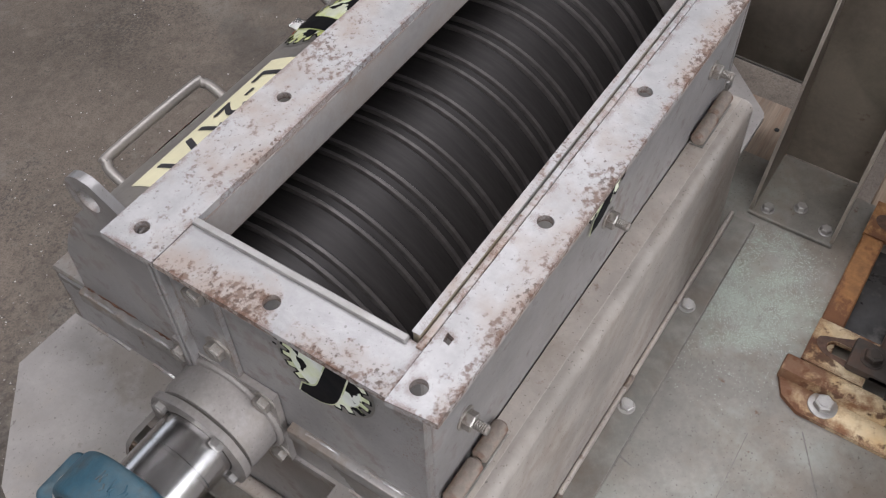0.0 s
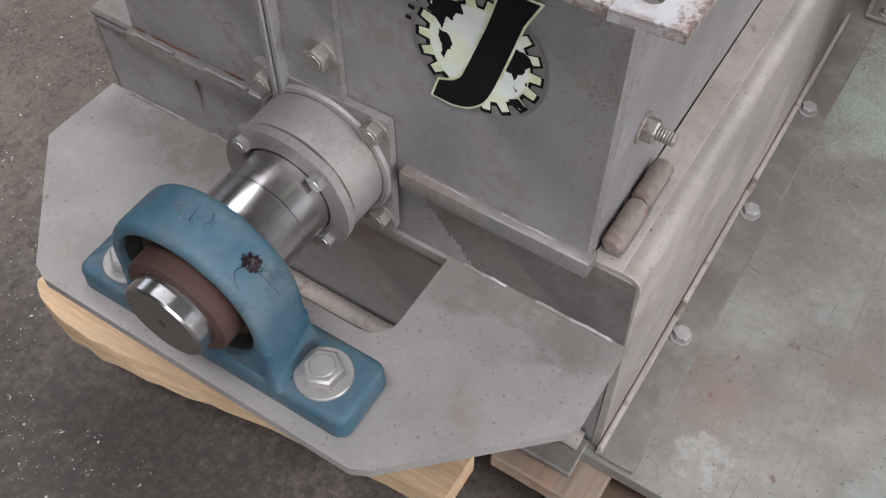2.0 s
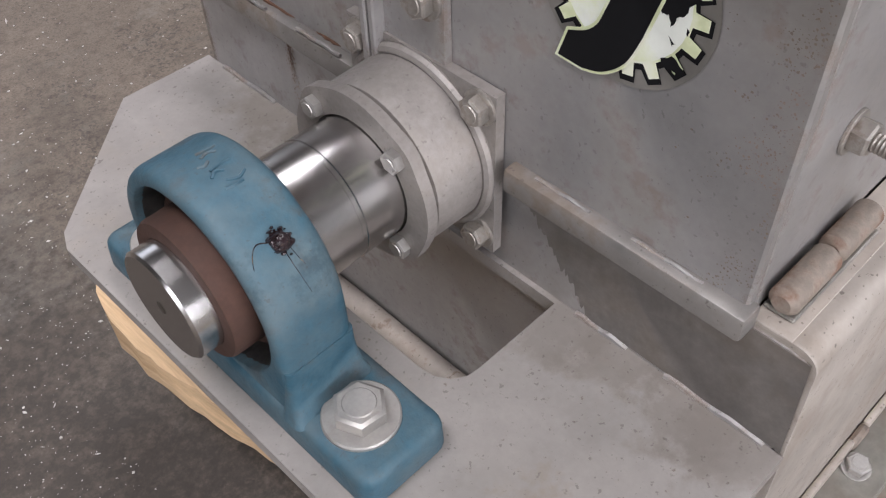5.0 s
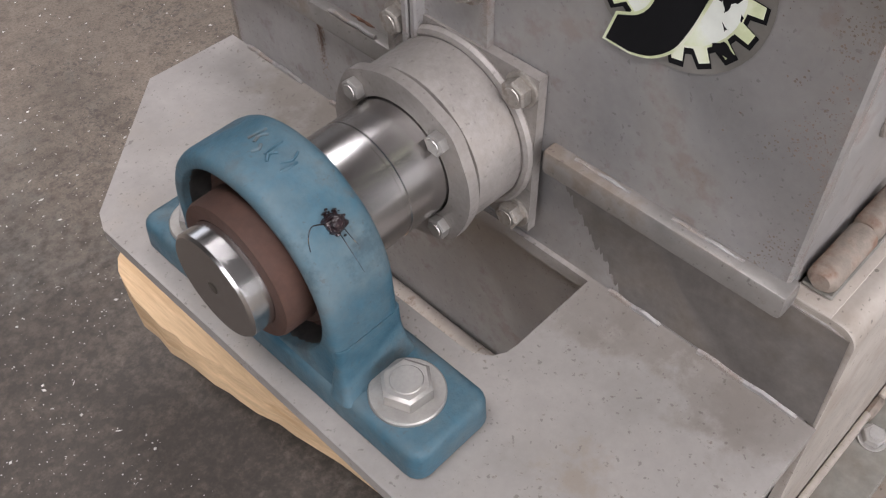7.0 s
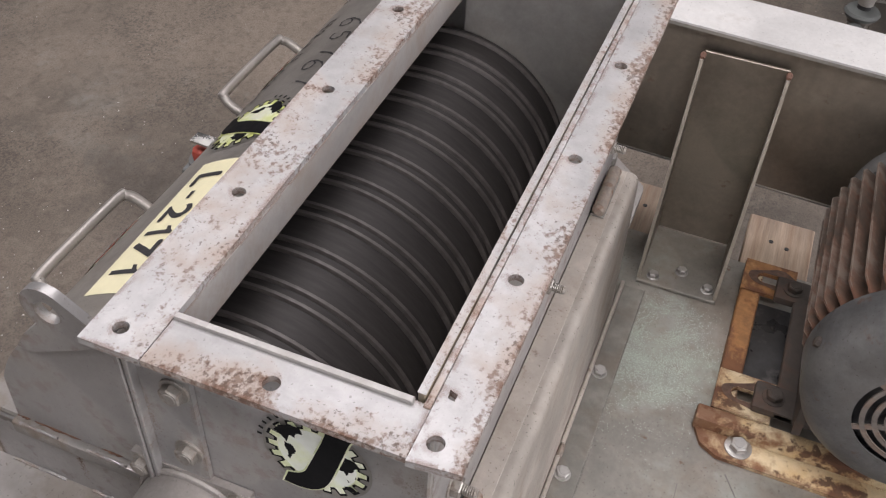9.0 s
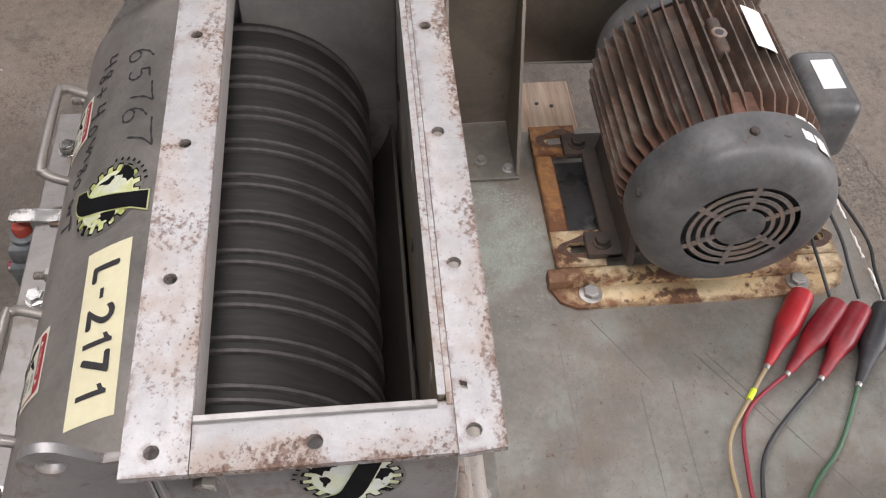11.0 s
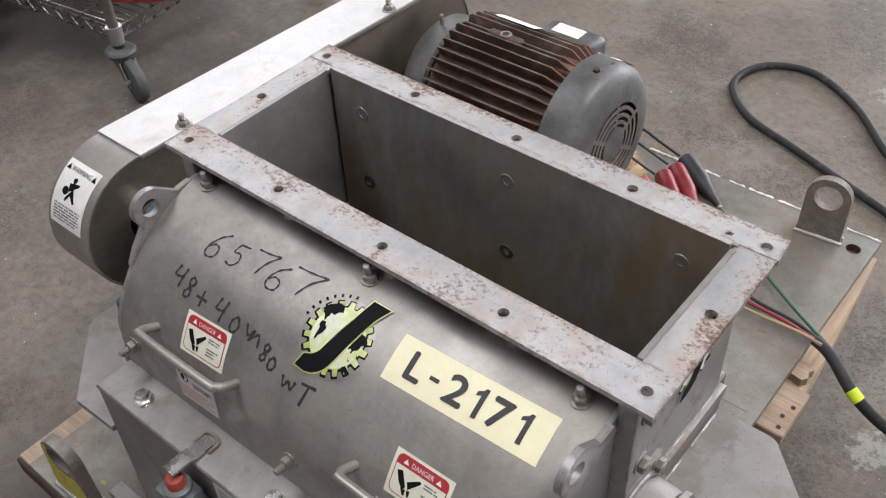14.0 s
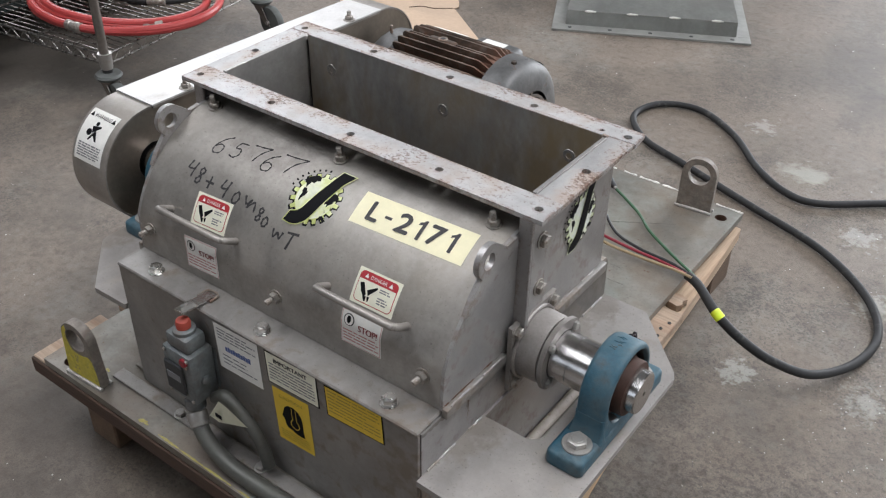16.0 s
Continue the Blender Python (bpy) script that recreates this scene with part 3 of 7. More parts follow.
def circle2(cx, cy, r, n=20, a0=0.0, a1=360.0):
    full = abs(a1 - a0) >= 360
    return [(cx + r * math.cos(radians(a0 + (a1 - a0) * i / (n if full else n - 1))),
             cy + r * math.sin(radians(a0 + (a1 - a0) * i / (n if full else n - 1)))) for i in range(n)]


def cutout(bm, outline, holes, to3, d0, d1):
    """A plate with holes: loops in the plane, taken to the world by to3(u, v, d), between the depths d0 and d1."""
    for d in (d0, d1):
        edges = []
        for loop in (outline, *holes):
            vs = [bm.verts.new(to3(u, v, d)) for u, v in loop]
            edges += [bm.edges.new((vs[i], vs[(i + 1) % len(vs)])) for i in range(len(vs))]
        bmesh.ops.triangle_fill(bm, edges=edges, use_beauty=True)
    for loop in (outline, *holes):
        a = [bm.verts.new(to3(u, v, d0)) for u, v in loop]
        b = [bm.verts.new(to3(u, v, d1)) for u, v in loop]
        for i in range(len(loop)):
            j = (i + 1) % len(loop)
            bm.faces.new((a[i], a[j], b[j], b[i]))
    bmesh.ops.remove_doubles(bm, verts=bm.verts, dist=1e-6)
    return bm


def XY(u, v, d): return Vector((u, v, d))
def YZ(u, v, d): return Vector((d, u, v))
def XZ(u, v, d): return Vector((u, d, v))


def hex_head(bm, p, axis, flats, h, washer=0.0, wt=0.002, stud=0.0, sr=0.0, turn=0.0):
    """A hexagon head or nut on a washer, with a threaded stud end that stands out of it if asked for."""
    p, z = Vector(p), Vector(axis).normalized()
    base = 0
    if washer:
        lathe(bm, [(0, washer), (wt * 0.8, washer), (wt, washer * 0.96)], p, z, 24)
        base = wt
    R = flats / math.sqrt(3)
    lathe(bm, [(base, R * 0.97), (base + h * 0.06, R), (base + h * 0.86, R), (base + h, R * 0.86)], p, z, 6, phase=turn)
    if stud:
        rows, k = [], 0
        a = base + h
        while a < base + h + stud:
            rows += [(a, sr * (1.0 if k % 2 else 0.86))]
            a += 0.0009
            k += 1
        lathe(bm, rows + [(a + 0.001, sr * 0.75)], p, z, 14)
    else:
        lathe(bm, [(base + h, R * 0.62), (base + h + 0.0006, R * 0.58)], p, z, 18)
    return bm


def ring_plate(bm, origin, axis, r0, r1, t, n=40):
    lathe(bm, [(0, r0), (0, r1), (t, r1), (t, r0), (0, r0)], origin, axis, n, False, False)
    bmesh.ops.remove_doubles(bm, verts=bm.verts, dist=1e-7)
    return bm


def letters(text, height):
    """The built-in font as a flat bmesh, centred, of the given capital height; also its width."""
    cu = bpy.data.curves.new("text", "FONT")
    cu.body, cu.align_x, cu.align_y, cu.resolution_u = text, "CENTER", "CENTER", 3
    cu.size = height / 0.70
    ob = bpy.data.objects.new("text", cu)
    scene.collection.objects.link(ob)
    bpy.context.view_layer.update()
    me = bpy.data.meshes.new_from_object(ob.evaluated_get(bpy.context.evaluated_depsgraph_get()))
    bm = bmesh.new()
    bm.from_mesh(me)
    bpy.data.objects.remove(ob)
    bpy.data.curves.remove(cu)
    bpy.data.meshes.remove(me)
    xs = [v.co.x for v in bm.verts]
    ys = [v.co.y for v in bm.verts]
    mx, my = (min(xs) + max(xs)) / 2, (min(ys) + max(ys)) / 2
    for v in bm.verts:
        v.co.x -= mx
        v.co.y -= my
    return bm, max(xs) - min(xs)


def wrap(bm, put, off=0.001, width=None, step=0.006, bold=0.0):
    """Bends a flat bmesh over a surface: put(a, b, off) gives the place of its point (a, b)."""
    xs = [v.co.x for v in bm.verts]
    if width:
        k = width / (max(xs) - min(xs))
        for v in bm.verts:
            v.co.x *= k
    ys = [v.co.y for v in bm.verts]
    y = min(ys) + step
    while y < max(ys) and step:
        bmesh.ops.bisect_plane(bm, geom=bm.verts[:] + bm.edges[:] + bm.faces[:], plane_co=(0, y, 0), plane_no=(0, 1, 0))
        y += step
    for v in bm.verts:
        v.co = put(v.co.x, v.co.y, off)
    return bm


def rects(put, rows, off=0.0008, step=0.008):
    """Flat bars (a0, b0, a1, b1) laid on a surface."""
    bm = bmesh.new()
    for a0, b0, a1, b1 in rows:
        n = max(1, int(abs(b1 - b0) / step))
        vs = [[bm.verts.new(put(a, b0 + (b1 - b0) * j / n, off)) for a in (a0, a1)] for j in range(n + 1)]
        for p, q in zip(vs, vs[1:]):
            bm.faces.new((p[0], p[1], q[1], q[0]))
    return bm


def loop_sheet(put, loop, off, step=0.006):
    bm = bmesh.new()
    vs = [bm.verts.new((a, b, 0)) for a, b in loop]
    bmesh.ops.triangle_fill(bm, edges=[bm.edges.new((vs[i], vs[(i + 1) % len(vs)])) for i in range(len(vs))], use_beauty=True)
    return wrap(bm, put, off, None, step)


def stroke(put, pts, w, off=0.0009):
    """A pen stroke along points in the surface."""
    P = smooth_line([(a, b, 0) for a, b in pts], 5) if len(pts) > 2 else [Vector((*p, 0)) for p in pts]
    bm = bmesh.new()
    prev = None
    for i, p in enumerate(P):
        d = (P[min(i + 1, len(P) - 1)] - P[max(i - 1, 0)]).normalized()
        nrm = Vector((-d.y, d.x, 0)) * w / 2 * (0.8 + 0.3 * math.sin(i * 1.7))
        cur = [bm.verts.new(put(q.x, q.y, off)) for q in (p - nrm, p + nrm)]
        if prev:
            bm.faces.new((prev[0], prev[1], cur[1], cur[0]))
        prev = cur
    return bm


def join(*bms):
    out = bms[0]
    for b in bms[1:]:
        me = bpy.data.meshes.new("tmp")
        b.to_mesh(me)
        b.free()
        out.from_mesh(me)
        bpy.data.meshes.remove(me)
    return out

# ---- the hall ----
# only the floor is seen; ceiling and walls are added, dark to cut bounce
X0, X1, Y0, Y1, HC = -7.0, 7.0, -6.0, 8.0, 5.0
bm = bmesh.new()
box(bm, (X0, Y0, -0.12), (X1, Y1, 0.0))
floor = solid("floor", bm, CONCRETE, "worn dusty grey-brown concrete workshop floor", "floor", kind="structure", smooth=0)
bm = bmesh.new()
for x0, y0, x1, y1 in ((X0, Y0, -3.2, Y1), (-3.2, Y0, -1.6, -3.0), (-3.2, 0.8, -1.6, Y1), (-1.6, Y0, 1.0, Y1), (1.0, Y0, 2.0, -1.5), (1.0, 4.5, 2.0, Y1), (2.0, Y0, X1, Y1)):
    box(bm, (x0, y0, HC), (x1, y1, HC + 0.1))
solid("ceiling", bm, CEILM, "unseen plain dull grey hall ceiling with long lamp openings", "ceiling", kind="structure", smooth=0)
bm = bmesh.new()
box(bm, (X0, Y0 - 0.2, 0), (-2.3, Y0, HC)), box(bm, (1.3, Y0 - 0.2, 0), (X1, Y0, HC)), box(bm, (-2.3, Y0 - 0.2, 3.2), (1.3, Y0, HC)), box(bm, (-2.3, Y0 - 0.2, 0), (1.3, Y0, 1.4))
solid("wall_south", bm, WALLM, "unseen grey hall wall with an opening for an added lamp", "wall", kind="structure", smooth=0)
bm = bmesh.new()
box(bm, (X0, Y1, 0), (-1.2, Y1 + 0.2, HC)), box(bm, (3.2, Y1, 0), (X1, Y1 + 0.2, HC)), box(bm, (-1.2, Y1, 3.8), (3.2, Y1 + 0.2, HC))
solid("wall_north", bm, WALLM, "unseen grey hall wall with an assumed wide doorway", "wall", kind="structure", smooth=0)
bm = bmesh.new()
box(bm, (X1, Y0, 0), (X1 + 0.2, -0.5, HC)), box(bm, (X1, 3.5, 0), (X1 + 0.2, Y1, HC))
box(bm, (X1, -0.5, 2.9), (X1 + 0.2, 3.5, HC)), box(bm, (X1, -0.5, 0), (X1 + 0.2, 3.5, 0.8))
solid("wall_east", bm, WALLM, "unseen grey hall wall with an opening for an added lamp", "wall", kind="structure", smooth=0)
bm = bmesh.new()
box(bm, (X0 - 0.2, Y0, 0), (X0, 2.2, HC)), box(bm, (X0 - 0.2, 6.6, 0), (X0, Y1, HC)), box(bm, (X0 - 0.2, 2.2, 4.5), (X0, 6.6, HC)), box(bm, (X0 - 0.2, 2.2, 0), (X0, 6.6, 2.1))
solid("wall_west", bm, WALLM, "unseen grey hall wall with an opening for an added lamp", "wall", kind="structure", smooth=0)

# ---- pallet ----
DZ = 0.165
pallet = thing("pallet", (-0.35, 0.3, 0), "worn softwood pallet under the machine skid", "pallet")
def skew(y):
    """The pallet lies a little askew under the skid."""
    return 0.030 - 0.067 * (y - 0.41)


# wood under the skid: weathered, and darkened with the shade there
for sx in (-0.800, -0.455, -0.092):
    ys = -0.275 if sx < -0.1 else 0.398
    loop = [(sx + skew(ys), ys), (sx + 0.092 + skew(ys), ys), (sx + 0.0925 + skew(0.45), 0.45), (sx + 0.094 + skew(0.60), 0.60), (sx + 0.090 + skew(0.875), 0.875), (sx + skew(0.875), 0.875)]
    part("stringer", cutout(bmesh.new(), loop, [], XY, 0.098, 0.1278), STRINGERM if sx > -0.1 else DARKWOOD, pallet)
    for y0 in (-0.262, 0.255, 0.775):
        part("block", slab((sx + 0.004 + skew(y0), y0, 0.0), (sx + 0.084 + skew(y0 + 0.1), y0 + 0.095, 0.0978), 0.003), DARKWOOD, pallet)
for k, (y0, y1, xr) in enumerate(((-0.284, -0.145, 0.02), (-0.105, -0.01, 0.0), (0.03, 0.125, 0.0), (0.188, 0.283, 0.030), (0.412, 0.510, 0.034),
                                  (0.575, 0.665, -0.012), (0.70, 0.775, -0.014), (0.80, 0.885, -0.016))):
    part("deck_board", slab((-0.900 if k in (3, 4, 5) else -0.812 - 0.004 * (k % 3), y0, 0.128), (xr, y1, 0.149), 0.002), WOOD, pallet)
part("front_batten", slab((-0.810, -0.290, 0.116), (-0.03, -0.2845, 0.1485), 0.002), BATTENM, pallet, "dark rust-stained front batten")
rng = random.Random(29)
chunk = [(-0.012, 0.536), (0.010, 0.532), (0.017, 0.541), (0.013, 0.552), (0.018, 0.562), (0.004, 0.569), (-0.012, 0.567)]
part("broken_board", cutout(bmesh.new(), chunk, [], XY, 0.1282, 0.143), WOOD, pallet, "broken stub of a deck board")
# the split end plank under the bearing shelf
rng = random.Random(5)
out = [(0.035, -0.262), (0.108, -0.266)]
for y, x in ((-0.262, 0.113), (-0.250, 0.1205), (-0.235, 0.1245), (-0.215, 0.1285), (-0.196, 0.1285), (-0.176, 0.1295), (-0.160, 0.1262), (-0.150, 0.1268), (-0.125, 0.1225), (-0.110, 0.1185), (-0.098, 0.1182), (-0.080, 0.1150), (-0.060, 0.1122),
             (-0.044, 0.1090), (0.0, 0.1015), (0.05, 0.0945), (0.12, 0.0890), (0.176, 0.085)):
    out.append((x, y))
out += [(0.035, 0.176)]
bm = cutout(bmesh.new(), out, [], XY, 0.112, 0.149)
for v in bm.verts:
    if v.co.z < 0.13 and v.co.x > 0.06:
        v.co.x += rng.uniform(-0.002, 0.0015)
part("split_plank", bm, FRESHWOOD, pallet, "pale freshly split plank with a ragged edge", smooth=20)
# nail holes, drawn as flat dark discs on the boards
for k, (nx, ny) in enumerate(((0.022, 0.425), (0.018, 0.447), (0.024, 0.470), (-0.775, -0.21), (-0.78, -0.24), (-0.845, 0.450), (-0.838, 0.474), (-0.845, 0.255), (-0.84, 0.60))):
    part("nail", cyl(bmesh.new(), (nx, ny, 0.149), (nx, ny, 0.1500), 0.0036, 8), OILY, pallet)

# ---- skid deck ----
skid = thing("machine_skid", (-0.37, 0.29, 0.15), "grey steel base plate skid with lifting eyes on a pallet", "base plate")
holes = [circle2(-0.037, 0.831, 0.0125, 18), circle2(-0.727, -0.262, 0.0125, 18)]
bm = cutout(bmesh.new(), [(-0.770, -0.287), (-0.02, -0.287), (-0.006, -0.272), (-0.006, 0.876), (-0.760, 0.876)], holes, XY, 0.1505, DZ)
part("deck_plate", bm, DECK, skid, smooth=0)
for hx, hy in ((-0.037, 0.831), (-0.727, -0.262)):
    part("hole_rust", lathe(bmesh.new(), [(0.0, 0.0122), (0.0135, 0.0122)], (hx, hy, 0.1508), (0, 0, 1), 18, True, False), RUSTSTAIN, skid, "rust-brown inside of a drilled hole")


def lifting_eye(name, cx, cy, along, mat, label, size=(0.037, 0.085, 0.0365), thick=0.007, hole=0.0235):
    """An upright plate with a round top and an eye, welded to the deck. along: unit vector in its plane."""
    ax = Vector(along)
    nrm = Vector((-ax.y, ax.x, 0))
    w, hc, r = size
    loop = [(-w, 0), (w, 0)] + circle2(0, hc, r, 22, 0, 180)
    def to3(u, v, d): return Vector((cx, cy, DZ)) + ax * u + Vector((0, 0, v)) + nrm * d
    eye_ = part(name, cutout(bmesh.new(), loop, [circle2(0, hc, hole, 26)], to3, -thick, thick), mat, skid, label)
    wb = bmesh.new()
    for s in (-1, 1):
        tube(wb, [to3(-w - 0.003, 0.002, s * (thick + 0.0015)), to3(0, 0.003, s * (thick + 0.002)), to3(w + 0.003, 0.002, s * (thick + 0.0015))], 0.0035, 8)
    part("weld", wb, WELD, eye_)
    return eye_


lifting_eye("lifting_eye", -0.098, 0.83, (0.995, 0.10, 0), EYEM, "bare rusty lifting eye")
eye = lifting_eye("lifting_eye", -0.669, -0.268, (0.998, 0.05, 0), EYEM, "chipped yellow lifting eye", (0.040, 0.086, 0.033), 0.0085, 0.0215)
coat = [(-0.0385, 0.006), (0.0375, 0.006), (0.0355, 0.034), (0.0310, 0.056), (0.0240, 0.062), (0.0150, 0.0595), (0.0, 0.0565), (-0.0130, 0.0600), (-0.0195, 0.0680), (-0.0230, 0.0780),
        (-0.0225, 0.0930), (-0.0180, 0.1010), (-0.0200, 0.1090), (-0.0280, 0.1010), (-0.0318, 0.0880), (-0.0345, 0.0600), (-0.0370, 0.0300)]
part("yellow_coat", cutout(bmesh.new(), coat, [], lambda u, v, d: Vector((-0.669 + 0.998 * u - 0.05 * d, -0.268 + 0.05 * u + 0.998 * d, DZ + v)), -0.0090, -0.0086), EYEYELLOW, eye, "chipped yellow paint on the eye's face", smooth=0)
part("floor_strip", slab((-0.645, 0.2625, DZ), (-0.01, 0.2985, DZ + 0.005), 0.0012), STRIPM, skid)
for x0, x1 in ((-0.64, -0.349), (-0.331, -0.178), (-0.160, -0.01)):
    part("edge_bar", slab((x0, 0.2640, DZ + 0.0052), (x1, 0.2692, DZ + 0.0165), 0.002, 2), LEDGE, skid)
for x0 in (-0.340, -0.169):
    part("bar_weld", tube(bmesh.new(), smooth_line([(x0 - 0.010, 0.2668, DZ + 0.008), (x0 - 0.004, 0.2675, DZ + 0.013), (x0 + 0.004, 0.2675, DZ + 0.013), (x0 + 0.010, 0.2668, DZ + 0.008)], 4), 0.0038, 8), RUSTPIN, skid)
part("floor_strip", slab((-0.64, -0.245, DZ), (-0.03, -0.222, DZ + 0.005), 0.001), BOXM, skid)
for bx in (-0.15, -0.315, -0.478):
    part("deck_bolt", hex_head(bmesh.new(), (bx, 0.2775, DZ + 0.005), (0.05, 0.12, 1), 0.0145, 0.006, 0.0105, 0.0015, turn=bx * 7), ZINC, skid)
for bx in (-0.48, -0.30, -0.12):
    part("deck_bolt", hex_head(bmesh.new(), (bx, -0.236, DZ + 0.005), (0, 0, 1), 0.0145, 0.006, 0.0105, 0.0015, turn=bx * 5), ZINC, skid)
rng = random.Random(17)
x = -0.72
while x < -0.02:
    L = rng.uniform(0.03, 0.11)
    n = int(L / 0.006) + 2
    pts = [(min(x + L * i / (n - 1), -0.008), 0.8742 + rng.uniform(-0.0008, 0.0008), DZ + 0.0004) for i in range(n)]
    part("edge_weld", tube(bmesh.new(), pts, 0.002, 6, radii=[rng.uniform(0.0009, 0.0030) for _ in pts]), WHITE, skid, "chalky white weld along the back edge")
    x += L + rng.choice((0.003, 0.008, 0.02))
rng = random.Random(2)
for cx, cy, w, h in ((-0.518, -0.279, 0.022, 0.010), (-0.452, -0.2825, 0.05, 0.005), (-0.405, -0.2835, 0.05, 0.004), (-0.35, -0.2835, 0.08, 0.004), (-0.28, -0.2835, 0.06, 0.003), (-0.66, -0.24, 0.012, 0.008)):
    loop = [(cx + w / 2 * math.cos(a) * rng.uniform(0.6, 1.2), cy + h / 2 * math.sin(a) * rng.uniform(0.6, 1.1)) for a in [i * 0.52 for i in range(12)]]
    part("paint_spot", cutout(bmesh.new(), loop, [], XY, DZ, DZ + 0.0006), YPAINT, skid)

rng = random.Random(31)
bm = bmesh.new()
for k in range(15000):
    x, y = rng.gauss(-0.545, 0.062), rng.gauss(0.335, 0.036)
    if noise.noise(Vector((x * 28, y * 28, 0.3))) < rng.uniform(-0.45, 0.35):
        continue
    if not (0.292 < y < 0.43 and -0.655 < x < -0.36):
        continue
    zf = DZ + rng.uniform(0.0003, 0.0009)
    r = rng.choice((0.0003, 0.0004, 0.0005, 0.0006, 0.0010 if k % 40 == 0 else 0.0004))
    vs = [bm.verts.new((x + r * math.cos(a) * rng.uniform(0.7, 1.3), y + r * math.sin(a) * rng.uniform(0.7, 1.3), zf)) for a in [i * 1.571 for i in range(4)]]
    bm.faces.new(vs)
tagged(part("overspray", bm, MINT, skid, "pale mint flecks"), kind="stuff")
for x0, y0, x1, y1, w in ((-0.36, 0.405, -0.02, 0.41, 0.0004), (-0.20, 0.36, -0.205, 0.40, 0.0006), (-0.26, 0.295, -0.255, 0.315, 0.0010), (-0.33, 0.60, -0.1, 0.75, 0.0004), (-0.395, 0.455, -0.29, 0.520, 0.0007), (-0.33, 0.585, -0.21, 0.665, 0.0007), (-0.285, 0.50, -0.09, 0.50, 0.0006), (-0.29, 0.545, -0.12, 0.545, 0.0006), (-0.26, 0.385, -0.02, 0.372, 0.0006)):
    d = Vector((x1 - x0, y1 - y0)).normalized()
    nx, ny = -d.y * w, d.x * w
    part("scratch", cutout(bmesh.new(), [(x0 - nx, y0 - ny), (x1 - nx * 0.4, y1 - ny * 0.4), (x1 + nx * 0.4, y1 + ny * 0.4), (x0 + nx, y0 + ny)], [], XY, DZ, DZ + 0.0004), STAINM, skid, smooth=0)

# ---- hammer mill: housing ----
CY, CZ = 0.0215, 0.402
XA, XB = -0.592, -0.018
mill = thing("hammer_mill", (-0.305, CY, DZ), "grey steel hammer mill with open rusty inlet and curved door", "mill")
FT = 0.405
low = part("front_panel", slab((XA, -0.217, DZ), (XB, -0.211, FT - 0.002), 0.0015), BOXM, mill)
part("front_ledge", slab((XA, -0.219, FT - 0.002), (XB, -0.160, FT + 0.004), 0.002), BOXM, mill)
bm = bmesh.new()
fold = [(0.2470 + 0.0115 * math.sin(radians(9 * i)), FT - 0.0120 + 0.0115 * math.cos(radians(9 * i))) for i in range(11)]
prof = [(0.222, FT - 0.005), (0.222, FT - 0.0008)] + fold + [(0.2635, DZ + 0.02), (0.2635, DZ), (0.257, DZ), (0.2545, FT - 0.014), (0.246, FT - 0.005)]
cutout(bm, prof, [], YZ, XA, XB)
part("rear_panel", bm, REARM, mill, "worn tan-grey folded rear ledge")
# thin sheet that colours the ledge top paler than the rear panel's upright face
part("ledge_strip", slab((XA + 0.001, 0.2222, FT - 0.0006), (XB - 0.0002, 0.2435, FT - 0.0001), 0.0002), LEDGE, mill)
for xe, s in ((XB, 1), (XA, -1)):
    loop = [(-0.2105, DZ), (0.2565, DZ), (0.2525, FT - 0.012), (0.2525, FT - 0.006), (0.245, FT - 0.0045), (-0.2105, FT - 0.0025)]
    part("end_panel", cutout(bmesh.new(), loop, [], YZ, xe - 0.008 * s, xe + 0.001 * s), STEEL, mill)
    # folded lips along the split line, with weld runs
    part("split_lip", slab((xe if s > 0 else xe - 0.015, 0.083, FT - 0.004), (xe + 0.015 if s > 0 else xe, 0.226, FT + 0.012), 0.0025, 2), BOXM, mill)
    part("split_lip", slab((xe if s > 0 else xe - 0.010, -0.170, FT - 0.006), (xe + 0.010 if s > 0 else xe, -0.036, FT + 0.010), 0.0025, 2), BOXM, mill)
    for y0, y1 in ((-0.168, -0.155), (-0.150, -0.096), (-0.080, -0.058)):
        line = [(xe + s * (0.0012 + 0.0005 * math.sin(i * 1.3)), y0 + (y1 - y0) * i / 14, FT + 0.0102) for i in range(15)]
        part("rust_gap", tube(bmesh.new(), line, 0.001, 6, radii=[0.0002 + 0.0012 * abs(math.sin(0.21 * i + y0 * 40)) for i in range(15)]), RUSTLINE, mill)
    for a, b in ((-0.16, -0.12), (-0.09, -0.05), (0.10, 0.135), (0.16, 0.20)):
        wb = tube(bmesh.new(), smooth_line([(xe + 0.0085 * s, a + (b - a) * i / 6, FT + 0.0115 + 0.0006 * math.sin(i * 2.1)) for i in range(7)], 2), 0.0013, 6)
        part("lip_weld", wb, STEEL, mill)
    for a, b in ((-0.20, -0.14), (-0.11, -0.08), (0.13, 0.165), (0.19, 0.25)):
        wb = tube(bmesh.new(), smooth_line([(xe + 0.002 * s, a + (b - a) * i / 6, 0.3285 + 0.0008 * math.sin(i * 1.9)) for i in range(7)], 2), 0.0019, 6)
        part("shelf_weld", wb, STEEL, mill)

# brown water stain on the end panel, ragged along its lower edge, with shade painted in
rng = random.Random(14)
jag = [(0.082 + 0.052 * i / 40, 0.396 - 0.060 * i / 40 + 0.004 * noise.noise((i * 0.4, 0, 5)) + rng.uniform(-0.0035, 0.0035)) for i in range(41)]
part("water_stain", cutout(bmesh.new(), [(0.082, 0.400)] + jag + [(0.136, 0.3300), (0.2585, 0.3300), (0.2555, 0.3995)], [], YZ, XB + 0.0010, XB + 0.0014), STAINM, mill, "ragged grey-brown water stain with painted shade", smooth=0)

